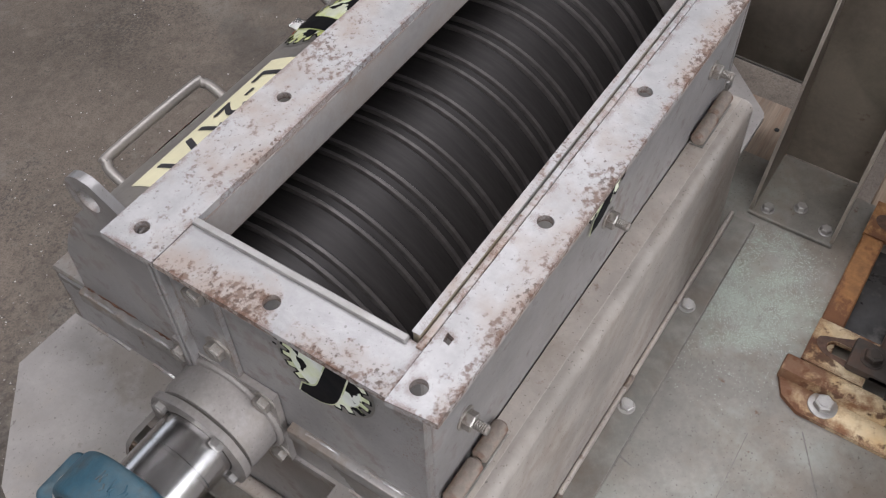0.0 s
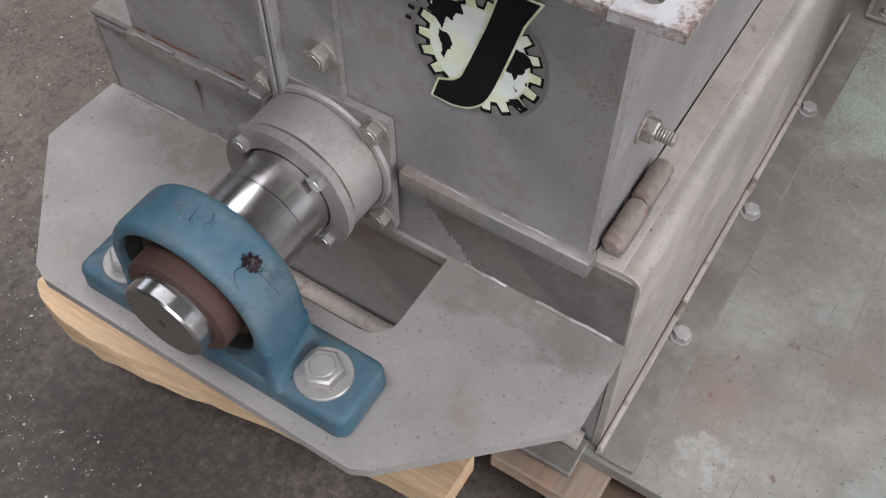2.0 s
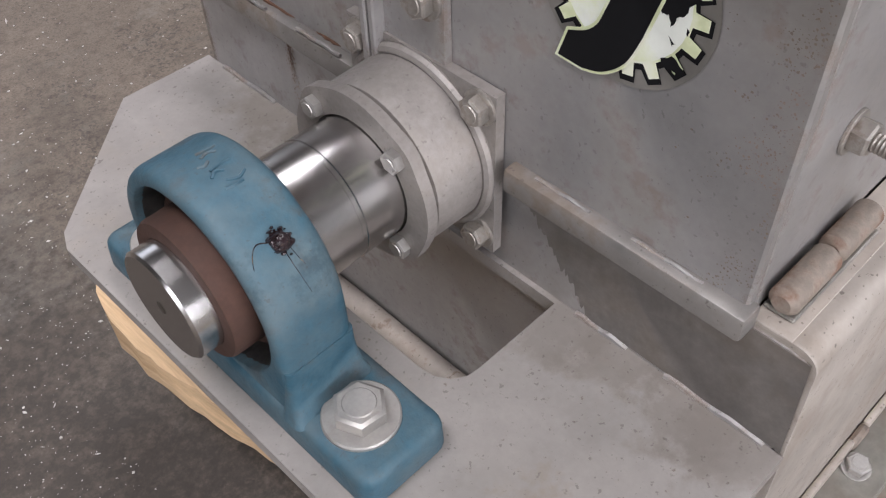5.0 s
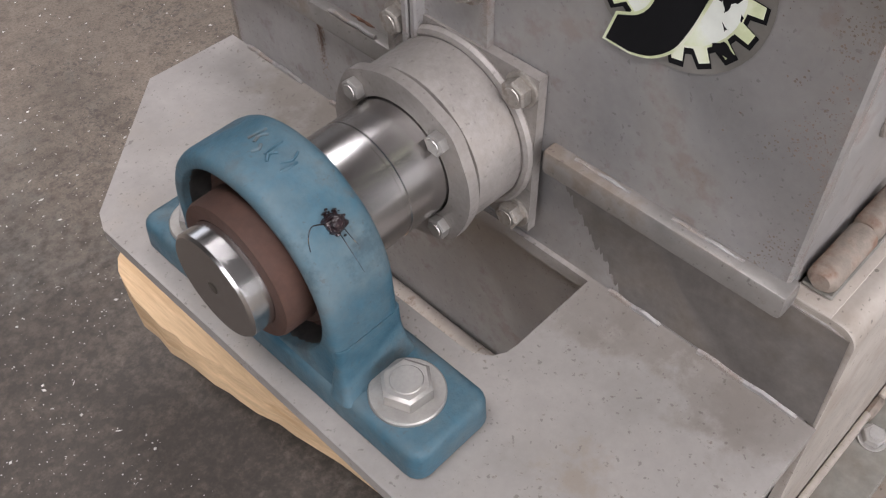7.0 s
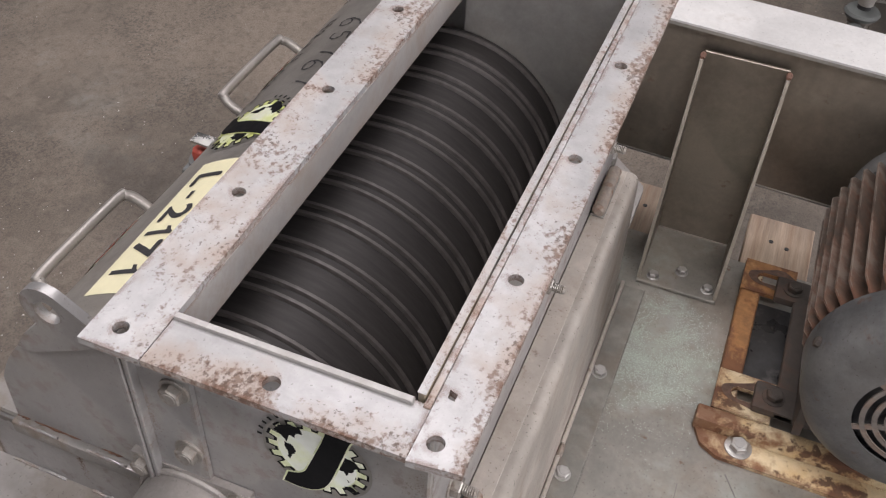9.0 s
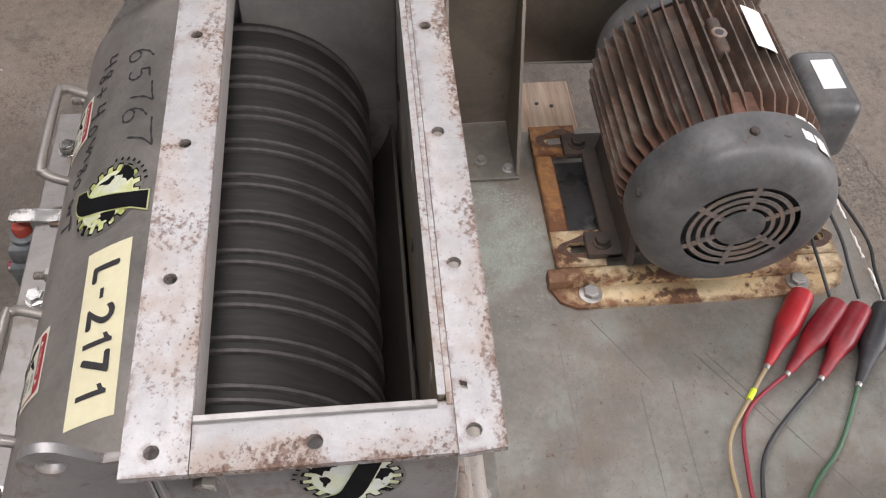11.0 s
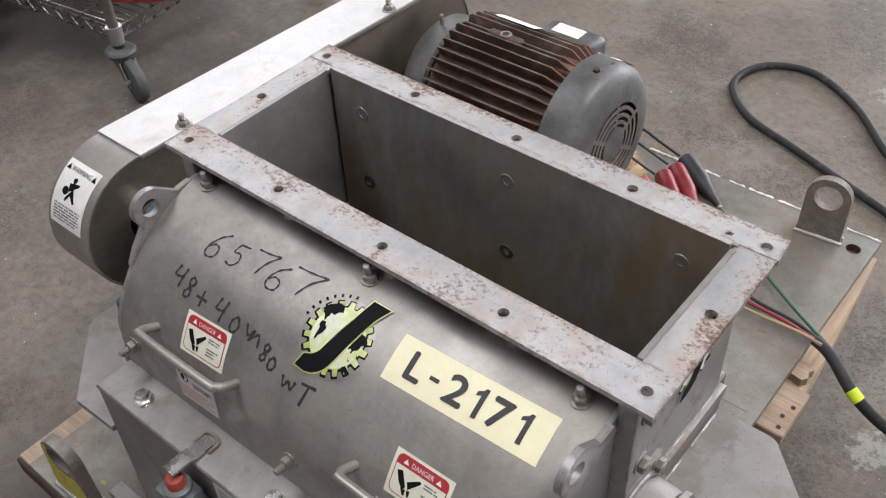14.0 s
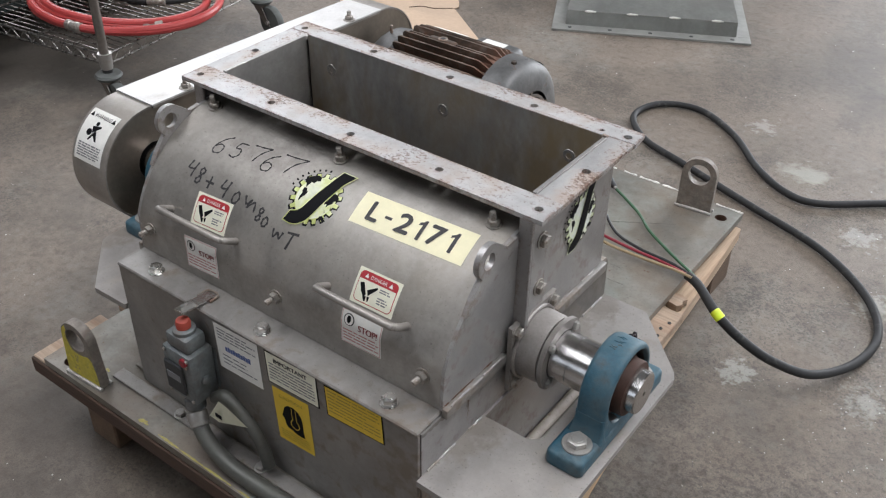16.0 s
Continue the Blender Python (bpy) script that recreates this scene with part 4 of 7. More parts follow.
rng = random.Random(23)
jag = [(-0.2085 + 0.155 * i / 40, 0.3985 - 0.001 - 0.007 * abs(noise.noise((i * 0.33, 2, 5))) - rng.uniform(0, 0.002)) for i in range(41)]
part("seam_stain", cutout(bmesh.new(), [(-0.2085, 0.4005)] + jag + [(-0.0535, 0.4005)], [], YZ, XB + 0.0010, XB + 0.0013), STAINM, mill, "brown stain under the seam", smooth=0)

# upper body under the inlet flange


def cloud(parent, mat, seed, n, place, scale, bare):
    """Fine flecks of rust on an upright face that looks along x; bare: how much of the patch stays clean."""
    rng = random.Random(seed)
    bm = bmesh.new()
    for k in range(n):
        x, y, z = place(rng)
        if noise.noise(Vector((y * scale[0], z * scale[1], 1.7))) < bare + rng.uniform(-0.15, 0.25):
            continue
        r = rng.choice((0.0002, 0.0003, 0.0003, 0.0004, 0.0006))
        x += rng.uniform(0.0002, 0.0006)
        bm.faces.new([bm.verts.new((x, y + r * math.cos(q) * rng.uniform(0.6, 1.4), z + r * math.sin(q) * rng.uniform(0.6, 1.4))) for q in [i * 1.2566 for i in range(5)]])
    tagged(part("rust_freckle", bm, mat, parent, "fine brown rust freckles"), kind="stuff")


EX0, EX1 = -0.5976, -0.012
for x0, x1 in ((EX1 - 0.008, EX1), (EX0, EX0 + 0.008)):
    part("end_plate", slab((x0, 0.0275, FT + 0.0), (x1, 0.222, 0.6235), 0.0015), STEEL, mill)
cloud(mill, RUSTFLECK, 41, 1500, lambda r: (EX1, 0.2195 - abs(r.gauss(0, 0.016)), r.uniform(0.412, 0.622)), (55, 42), 0.1)
cloud(mill, RUSTFLECK, 42, 500, lambda r: (XB + 0.001, -0.112 + r.gauss(0, 0.0022), 0.400 - abs(r.gauss(0, 0.022))), (60, 10), -0.2)
cloud(mill, RUSTLINE, 43, 260, lambda r: (XB + 0.001, -0.1125 + r.gauss(0, 0.0010), 0.398 - abs(r.gauss(0, 0.016))), (60, 10), -0.2)
cloud(mill, RUSTFLECK, 44, 700, lambda r: (XB + 0.001, r.uniform(-0.208, -0.06), 0.400 - abs(r.gauss(0, 0.005))), (40, 40), 0.0)
cloud(mill, RUSTFLECK, 45, 900, lambda r: (EX1 + 0.0055, -0.003 + abs(r.gauss(0, 0.0040)), r.uniform(0.450, 0.620)), (60, 22), 0.05)
part("rear_wall", slab((EX0 + 0.0085, 0.2160, FT + 0.0008), (EX1 - 0.0085, 0.2215, 0.6235), 0.001), STEEL, mill)
part("front_wall", slab((EX0 + 0.0085, 0.0185, 0.587), (EX1 - 0.0085, 0.0265, 0.6235), 0.001), LITWALL, mill)
part("rear_liner", slab((EX0 + 0.018, 0.2045, 0.33), (EX1 - 0.016, 0.2100, 0.6345), 0.0008), INNER, mill)
part("liner_edge", slab((EX0 + 0.018, 0.2042, 0.6346), (EX1 - 0.016, 0.2103, 0.6352), 0), FLANGE, mill, "pale worn top edge of the liner")
part("liner_backing", slab((EX0 + 0.012, 0.2106, 0.52), (EX1 - 0.010, 0.2156, 0.6312), 0.0006), FLANGE, mill)
for x0, x1 in ((EX1 - 0.0145, EX1 - 0.0085), (EX0 + 0.0085, EX0 + 0.0145)):
    part("end_liner", slab((x0, 0.027, 0.40), (x1, 0.2040, 0.6325), 0.0008), ENDINNER, mill)
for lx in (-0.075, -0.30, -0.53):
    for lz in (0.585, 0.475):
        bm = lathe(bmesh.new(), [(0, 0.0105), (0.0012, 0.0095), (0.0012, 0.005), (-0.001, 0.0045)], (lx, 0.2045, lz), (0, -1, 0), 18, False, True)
        # lower row takes the near-black steel: shade down the chamber put into its colour
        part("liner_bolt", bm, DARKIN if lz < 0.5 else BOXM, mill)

# inlet flange: four drilled rails
inlet = part("inlet_flange", cutout(bmesh.new(), [(-0.628, -0.0215), (0.0185, -0.0215), (0.0185, 0.0265), (-0.628, 0.0265)],
                                    [circle2(-0.1524 * i, 0, 0.0058, 16) for i in range(5)], XY, 0.6235, 0.630), FLANGE, mill, "rust-pitted drilled flange rail")
part("inlet_flange", cutout(bmesh.new(), [(-0.628, 0.2162), (0.0185, 0.2162), (0.0145, 0.2515), (-0.628, 0.2515)],
                            [circle2(-0.1524 * i, 0.2286, 0.0061, 16) for i in range(5)] + [[(-0.042, 0.2215), (-0.035, 0.2225), (-0.034, 0.2275), (-0.040, 0.2275)]],
                            XY, 0.6235, 0.630), REARFLANGE, mill, "rust-pitted drilled flange rail")
part("inlet_flange", cutout(bmesh.new(), [(-0.0255, 0.0272), (0.0182, 0.0272), (0.0165, 0.2158), (-0.0255, 0.2158)], [circle2(0, 0.1143, 0.0062, 16)], XY, 0.6235, 0.6295), ENDFLANGE, mill,
     "rust-pitted drilled flange rail")
part("inlet_flange", cutout(bmesh.new(), [(-0.628, 0.0272), (-0.584, 0.0272), (-0.584, 0.2158), (-0.628, 0.2158)], [circle2(-0.6096, 0.1143, 0.0062, 16)], XY, 0.6235, 0.6295), FLANGE, mill,
     "rust-pitted drilled flange rail")

# brackets that bolt the door frame to the upper body
for xe, s in ((EX1, 1), (EX0, -1)):
    loop = [(-0.004, 0.447), (0.030, 0.447), (0.037, 0.450), (0.040, 0.457), (0.040, 0.622), (-0.004, 0.622)]
    br = part("door_bracket", cutout(bmesh.new(), loop, [], YZ, xe + 0.0005 * s, xe + 0.0055 * s), STEEL, mill)
    part("bracket_leg", slab((min(xe, xe + 0.013 * s), -0.009, 0.440), (max(xe, xe + 0.013 * s), -0.0042, 0.6225), 0.001), STEEL, br)
    part("bracket_leg", slab((min(xe - 0.006 * s, xe + 0.014 * s), -0.0145, 0.432), (max(xe - 0.006 * s, xe + 0.014 * s), -0.0096, 0.6225), 0.001), STEEL, br)
    for z in (0.567, 0.491):
        part("bracket_bolt", hex_head(bmesh.new(), (xe + 0.0055 * s, 0.0265, z), (s, 0, 0), 0.0165, 0.007, 0.0125, 0.0018, turn=z), DIRTYBOLT, br)

# rear studs with nuts, hinge barrels
for hx in (-0.068, -0.30, -0.528):
    part("stud_nut", hex_head(bmesh.new(), (hx + 0.006, 0.2217, 0.487), (0, 1, 0), 0.0145, 0.008, 0.0108, 0.0016, 0.010, 0.0046, turn=0.2), DIRTYBOLT, mill)
for hx in (-0.067, -0.537):
    hg = part("hinge", slab((hx - 0.038, 0.2225, FT - 0.0003), (hx + 0.04, 0.2385, FT + 0.0024), 0.0008), STRIPM, mill)
    part("hinge_barrel", cyl(bmesh.new(), (hx - 0.040, 0.2305, FT + 0.0100), (hx - 0.001, 0.2305, FT + 0.0100), 0.0076, 20, 0.003), RUSTPIN, hg)
    part("hinge_barrel", cyl(bmesh.new(), (hx + 0.0005, 0.2310, FT + 0.0100), (hx + 0.0425, 0.2310, FT + 0.0100), 0.0078, 20, 0.003), RUSTPIN, hg)

# the curved front door
RD = 0.1985
PROFILE = [(CY, CZ + RD)] + [(CY + RD * math.cos(radians(90 + 70 * i / 36)), CZ + RD * math.sin(radians(90 + 70 * i / 36))) for i in range(1, 37)] + [(-0.1685, 0.4095)]
RUN = [0.0]
for p, q in zip(PROFILE, PROFILE[1:]):
    RUN.append(RUN[-1] + math.dist(p, q))


def door_at(x, s, off):
    """A place on the door: x along the mill, s the way down its curve from the top, off its height over the sheet."""
    i = 0
    while i < len(RUN) - 2 and s > RUN[i + 1]:
        i += 1
    (y0, z0), (y1, z1) = PROFILE[i], PROFILE[i + 1]
    L = RUN[i + 1] - RUN[i]
    t = (s - RUN[i]) / L
    dy, dz = (y1 - y0) / L, (z1 - z0) / L
    return Vector((x, y0 + (y1 - y0) * t + dz * off, z0 + (z1 - z0) * t - dy * off))


def door_out(s):
    return (door_at(0, s, 1) - door_at(0, s, 0)).normalized()


DX0, DX1 = -0.588, -0.022
inner = [(CY + (y - CY) * 0.97, CZ + (z - CZ) * 0.97) if z > 0.47 else (y + 0.006, z) for y, z in PROFILE]
door = part("door", cutout(bmesh.new(), PROFILE + inner[::-1], [], YZ, DX0, DX1), DOORM, mill, "brown-grey curved steel front door", smooth=40)
for x0, x1 in ((DX1 + 0.0002, DX1 + 0.0052), (DX0 - 0.0052, DX0 - 0.0002)):
    loop = [(-0.0045, 0.6005)] + [p for p in PROFILE if p[0] < -0.006] + [(-0.0045, 0.4095)]
    part("door_end", cutout(bmesh.new(), loop, [], YZ, x0, x1), STEEL, door)
for hx0, hx1, s in ((-0.524, -0.390, 0.212), (-0.218, -0.086, 0.209)):
    pts = [door_at(hx0, s, -0.002), door_at(hx0, s, 0.018), door_at(hx0 + 0.004, s, 0.026), door_at(hx0 + 0.014, s, 0.030),
           door_at(hx1 - 0.014, s, 0.030), door_at(hx1 - 0.004, s, 0.026), door_at(hx1, s, 0.018), door_at(hx1, s, -0.002)]
    part("handle", tube(bmesh.new(), smooth_line(pts, 5), 0.0052, 12), GUARD, door, "bent round bar pull handle")
for bx in (-0.566, -0.303, -0.049):
    s = 0.262
    part("door_bolt", hex_head(bmesh.new(), door_at(bx, s, 0), door_out(s), 0.0145, 0.008, 0.0108, 0.0016, 0.010, 0.0046, turn=bx * 9), DIRTYBOLT, door)
for bx in (-0.562, -0.308, -0.052):
    s = 0.040
    part("door_bolt", hex_head(bmesh.new(), door_at(bx, s, 0), door_out(s), 0.0145, 0.008, 0.0108, 0.0016, 0.010, 0.0046, turn=bx * 5), DIRTYBOLT, door)
for lx0, lx1 in ((DX1 + 0.0004, DX1 + 0.0084), (DX0 - 0.0084, DX0 - 0.0004)):
    c = door_at(0, 0.0995, 0.0185)
    cyl2, czl = c.y, c.z
    tail = [door_at(0, s_, 0.0005) for s_ in (0.146, 0.168)]
    t2 = [door_at(0, s_, 0.0005) for s_ in (0.066, 0.046)]
    loop = [(t2[1].y + 0.006, t2[1].z - 0.012), (t2[1].y, t2[1].z), (t2[0].y - 0.001, t2[0].z + 0.003)] + circle2(cyl2, czl, 0.0235, 22, 48, 232) + [(tail[0].y - 0.004, tail[0].z + 0.003), (tail[1].y, tail[1].z), (tail[1].y + 0.014, tail[1].z - 0.002)]
    part("lifting_lug", cutout(bmesh.new(), loop, [circle2(cyl2, czl, 0.0115, 22)], YZ, lx0, lx1), STEEL, door, "round-ended lifting lug with a hole")

# ledge bolts
for bx in (-0.526, -0.304, -0.079):
    part("ledge_bolt", hex_head(bmesh.new(), (bx, -0.197, FT + 0.004), (0, 0, 1), 0.0175, 0.009, 0.0122, 0.002, turn=bx * 3), CHROME, mill, "bright chromed hexagon bolt")

# shaft seals and shaft ends
for s, xe in ((1, EX1), (-1, EX0)):
    X = lambda d: xe + s * d
    loop = [(CY - 0.055, CZ - 0.055), (CY + 0.055, CZ - 0.055), (CY + 0.055, CZ + 0.055), (CY - 0.055, CZ + 0.055)]
    seal = part("seal_plate", cutout(bmesh.new(), loop, [], YZ, min(X(0.0006), X(0.007)), max(X(0.0006), X(0.007))), HUBM, mill)
    part("seal_hub", lathe(bmesh.new(), [(0.007, 0.0545), (0.010, 0.0505), (0.036, 0.0500), (0.0415, 0.0485), (0.0425, 0.046)], (xe, CY, CZ), (s, 0, 0), 56), HUBM, seal)
    wb = tube(bmesh.new(), [(X(0.0085), CY + 0.0525 * math.cos(2 * math.pi * i / 48), CZ + 0.0525 * math.sin(2 * math.pi * i / 48)) for i in range(48)], 0.0035, 8, True)
    part("hub_weld", wb, HUBM, seal)
    part("groove", lathe(bmesh.new(), [(0.0427, 0.0470), (0.0453, 0.0470)], (xe, CY, CZ), (s, 0, 0), 48), DARKIN, seal, "black groove behind the seal ring")
    bm = bmesh.new()
    lobes = []
    for i in range(72):
        a = 2 * math.pi * i / 72
        lobes.append((CY + (0.0515 + 0.0022 * max(0, math.cos(4 * (a - radians(45)))) ** 3) * math.cos(a), CZ + (0.0515 + 0.0022 * max(0, math.cos(4 * (a - radians(45)))) ** 3) * math.sin(a)))
    cutout(bm, lobes, [circle2(CY, CZ, 0.0365, 40)], YZ, min(X(0.0455), X(0.0525)), max(X(0.0455), X(0.0525)))
    ring = part("seal_ring", bm, HUBM, seal)
    for a in (45, 135, 225, 315):
        y, z = CY + 0.0435 * math.cos(radians(a)), CZ + 0.0435 * math.sin(radians(a))
        part("ring_bolt", hex_head(bmesh.new(), (X(0.0525), y, z), (s, 0, 0), 0.0115, 0.0055, turn=a / 50), ZINC, ring)
        y, z = CY + 0.0445 * (1 if a in (45, 315) else -1), CZ + 0.0445 * (1 if a < 180 else -1)
        part("plate_bolt", hex_head(bmesh.new(), (X(0.007), y, z), (s, 0, 0), 0.0145, 0.007, 0.0105, 0.0015, turn=a / 77), DIRTYBOLT, seal)
    rows = [(0.03, 0.0355), (0.078, 0.0355), (0.0785, 0.0350), (0.081, 0.0350), (0.0815, 0.0355), (0.140, 0.0355), (0.141, 0.0300)]
    rows += [(0.1755, 0.0300), (0.177, 0.0285)] if s > 0 else [(0.28, 0.0300), (0.283, 0.0285)]
    sh = part("shaft", lathe(bmesh.new(), rows, (xe, CY, CZ), (s, 0, 0), 56), BRIGHT, mill, "bright turned steel shaft end")
    if s > 0:
        part("centre_hole", lathe(bmesh.new(), [(0.1771, 0.0036), (0.1773, 0.0028)], (xe, CY, CZ), (s, 0, 0), 12), DARKIN, sh)

# bearing shelves
for s, xm in ((1, 0.0), (-1, -0.6096)):
    def to3(u, v, d): return Vector((xm + s * u, v, d))
    loop = [(-0.017, -0.221), (0.055, -0.223), (0.152, -0.136), (0.158, -0.122), (0.158, 0.150), (0.152, 0.162), (0.060, 0.258), (0.052, 0.261), (-0.017, 0.261)]
    hole = [(-0.0135, -0.075), (0.050, -0.075), (0.060, -0.072), (0.067, -0.065), (0.070, -0.055), (0.070, 0.094), (0.0685, 0.103), (0.0635, 0.111), (0.056, 0.1155), (0.048, 0.1165), (-0.0135, 0.1165)]
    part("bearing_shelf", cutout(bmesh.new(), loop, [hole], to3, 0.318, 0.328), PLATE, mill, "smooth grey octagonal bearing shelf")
    part("base_angle", slab((min(xm - 0.0155 * s, xm + 0.020 * s), -0.205, DZ + 0.0004), (max(xm - 0.0155 * s, xm + 0.020 * s), 0.2555, DZ + 0.0064), 0.001), STRIPM, mill)
    part("foot_bead", tube(bmesh.new(), [(xm - 0.0085 * s, -0.200 + 0.45 * i / 14, DZ + 0.0128 + 0.0006 * math.sin(i * 1.7)) for i in range(15)], 0.0085, 12), LEDGE, mill, "rounded bead along the foot of the end panel")
    for y in (-0.150, 0.19):
        loop = [(-0.0165, 0.317), (0.11, 0.317), (-0.0165, 0.20)]
        part("shelf_gusset", cutout(bmesh.new(), loop, [], lambda u, v, d: Vector((xm + s * u, d, v)), y - 0.004, y + 0.004), STEEL, mill)

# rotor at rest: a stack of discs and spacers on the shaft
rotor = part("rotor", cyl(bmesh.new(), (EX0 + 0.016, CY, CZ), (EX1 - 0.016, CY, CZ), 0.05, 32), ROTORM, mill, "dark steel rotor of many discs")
for k in range(12):
    x = -0.0515 - 0.0485 * k
    for dx in (0.0, 0.0135):
        if EX0 + 0.018 < x + dx < EX1 - 0.018:
            part("rotor_disc", lathe(bmesh.new(), [(-0.0034, 0.120), (-0.0034, 0.1435), (-0.0016, 0.1462), (0.0016, 0.1462), (0.0034, 0.1435), (0.0034, 0.120)], (x + dx, CY, CZ), (1, 0, 0), 72), ROTOREDGE, rotor)
    for x0, x1 in ((x + 0.0036, x + 0.0099), (x + 0.0171, x + 0.0449)):
        x0, x1 = max(x0, EX0 + 0.0155), min(x1, EX1 - 0.0155)
        if x1 > x0:
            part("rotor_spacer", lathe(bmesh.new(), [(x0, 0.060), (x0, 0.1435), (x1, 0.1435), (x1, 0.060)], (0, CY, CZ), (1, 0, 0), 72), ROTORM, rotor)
bm = bmesh.new()
pts = circle2(CY, CZ, 0.176, 40, 110, 350)
for k in range(len(pts) - 1):
    a, b = pts[k], pts[k + 1]
    bm.faces.new([bm.verts.new(v) for v in ((EX0 + 0.01, *a), (EX1 - 0.01, *a), (EX1 - 0.01, *b), (EX0 + 0.01, *b))])
bmesh.ops.remove_doubles(bm, verts=bm.verts, dist=1e-6)
bmesh.ops.solidify(bm, geom=bm.faces[:], thickness=0.004)
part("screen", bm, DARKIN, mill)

# ---- pillow block bearings ----


def inset(loop, d):
    """The loop drawn in by d, square to its edges; it runs counter-clockwise."""
    out, n = [], len(loop)
    for i in range(n):
        a, b, c = Vector(loop[i - 1]), Vector(loop[i]), Vector(loop[(i + 1) % n])
        e0, e1 = (b - a).normalized(), (c - b).normalized()
        m = Vector((-e0.y - e1.y, e0.x + e1.x))
        m = m.normalized() / max(0.5, math.sqrt((1 + e0.dot(e1)) / 2)) if m.length > 1e-6 else m
        out.append((b.x + m.x * d, b.y + m.y * d))
    return out


def loft(bm, loops, to3, close=(True, True)):
    """Skins loops of one length, given as (loop, depth); closes the ends if asked."""
    rings = [[bm.verts.new(to3(u, v, d)) for u, v in loop] for loop, d in loops]
    for p, q in zip(rings, rings[1:]):
        for k in range(len(p)):
            bm.faces.new((p[k], p[(k + 1) % len(p)], q[(k + 1) % len(p)], q[k]))
    for ring, want in ((rings[0], close[0]), (rings[-1], close[1])):
        if want:
            bm.faces.new(ring)
    return bm


def pillow_block(s, xm, name_label):
    pb = thing("pillow_block_bearing", (xm + 0.12 * s, CY, 0.328), name_label, "bearing", "shaft bearings")
    YC = CY
    def to3(u, v, d): return Vector((xm + s * d, YC + u, v))
    zb = 0.329
    # arch with flared legs, rounded over at its rims, bored through
    right = [(0.0640, zb + 0.004), (0.0638, zb + 0.016), (0.0635, zb + 0.026), (0.0631, zb + 0.036), (0.0626, zb + 0.048), (0.0620, zb + 0.062)]
    arc = circle2(0, CZ, 0.0615, 40, 2, 178)
    out_loop = right + arc + [(-u, v) for u, v in right[::-1]]
    R0 = [(0.0070, 0.1010), (0.0040, 0.1016), (0.0018, 0.1032), (0.0005, 0.1056), (0.0, 0.1085), (0.0, 0.1355), (0.0004, 0.1385), (0.0015, 0.1410), (0.0032, 0.1426), (0.0055, 0.1432)]
    bm = loft(bmesh.new(), [(inset(out_loop, d), x) for d, x in R0], to3, (False, False))
    for ins, x in ((0.0055, 0.1432), (0.0070, 0.1010)):
        edges = []
        for loop in (inset(out_loop, ins), circle2(0, CZ, 0.0535, 56)):
            vs = [bm.verts.new(to3(u, v, x)) for u, v in loop]
            edges += [bm.edges.new((vs[k], vs[(k + 1) % len(vs)])) for k in range(len(vs))]
        bmesh.ops.triangle_fill(bm, edges=edges, use_beauty=True)
    loft(bm, [(circle2(0, CZ, 0.0535, 56), 0.1432), (circle2(0, CZ, 0.0525, 56), 0.1422), (circle2(0, CZ, 0.0525, 56), 0.1010)], to3, (False, False))
    bmesh.ops.remove_doubles(bm, verts=bm.verts, dist=1e-6)
    for v in bm.verts:
        v.co += Vector((0, 1, 1)) * 0.0005 * noise.noise(v.co * 60)
    body = part("housing", bm, BLUE, pb, smooth=55)
    # foot, its upper rim rounded over
    foot = []
    for ca, (sx, sy) in ((0, (1, 1)), (90, (-1, 1)), (180, (-1, -1)), (270, (1, -1))):
        foot += circle2(sx * 0.018, sy * 0.107, 0.0095, 6, ca, ca + 90)
    def up3(u, v, d): return Vector((xm + s * (0.1185 + u), YC + v, d))
    bm = loft(bmesh.new(), [(inset(foot, d), z) for d, z in ((0.0008, zb), (0.0, zb + 0.002), (0.0006, zb + 0.0155), (0.0012, zb + 0.0185), (0.0026, zb + 0.0204), (0.0044, zb + 0.0212), (0.0060, zb + 0.0215))], up3)
    part("base", bm, BLUE, pb, smooth=60)
    for side in (-1, 1):
        rings = []
        for k in range(9):
            q = k / 8
            f = (1 - q) ** 2.6
            uo, hw, r = 0.0628 + 0.0065 * f, 0.0208 + 0.0046 * f, 0.004
            ring = []
            for ca, (sx, sy) in ((0, (1, 1)), (90, (-1, 1)), (180, (-1, -1)), (270, (1, -1))):
                uc = (0.054 + uo) / 2
                ring += circle2(uc + sx * ((uo - 0.054) / 2 - r), sy * (hw - r), r, 5, ca, ca + 90)
            rings.append(([(side * u, v) for u, v in ring], zb + 0.019 + 0.036 * q))
        bm = loft(bmesh.new(), rings, lambda u, v, d: Vector((xm + s * (0.1219 + v), YC + u, d)))
        part("web", bm, BLUE, pb, smooth=60)
    for side in (-1, 1):
        p = to3(side * 0.0842, zb + 0.0216, 0.1205)
        w = part("washer", lathe(bmesh.new(), [(0.0, 0.0200), (0.0018, 0.0200), (0.0026, 0.0192)], p, (0, 0, 1), 36), ZINC, pb, "zinc plated flat washer")
        part("bolt_head", hex_head(bmesh.new(), p + Vector((0, 0, 0.0026)), (0, 0, 1), 0.0245, 0.0092, turn=0.13 + side), ZINC, pb, "zinc plated hexagon bolt head")
    part("recess", lathe(bmesh.new(), [(0.1090, 0.0522), (0.1102, 0.0522), (0.1122, 0.0365)], (xm, CY, CZ), (s, 0, 0), 48, False, False), DARKIN, pb)
    part("bore_dirt", lathe(bmesh.new(), [(0.1095, 0.0521), (0.1360, 0.0522), (0.1385, 0.0526)], (xm, CY, CZ), (s, 0, 0), 48, False, False), OILY, pb, "dark caked dirt inside the bore")
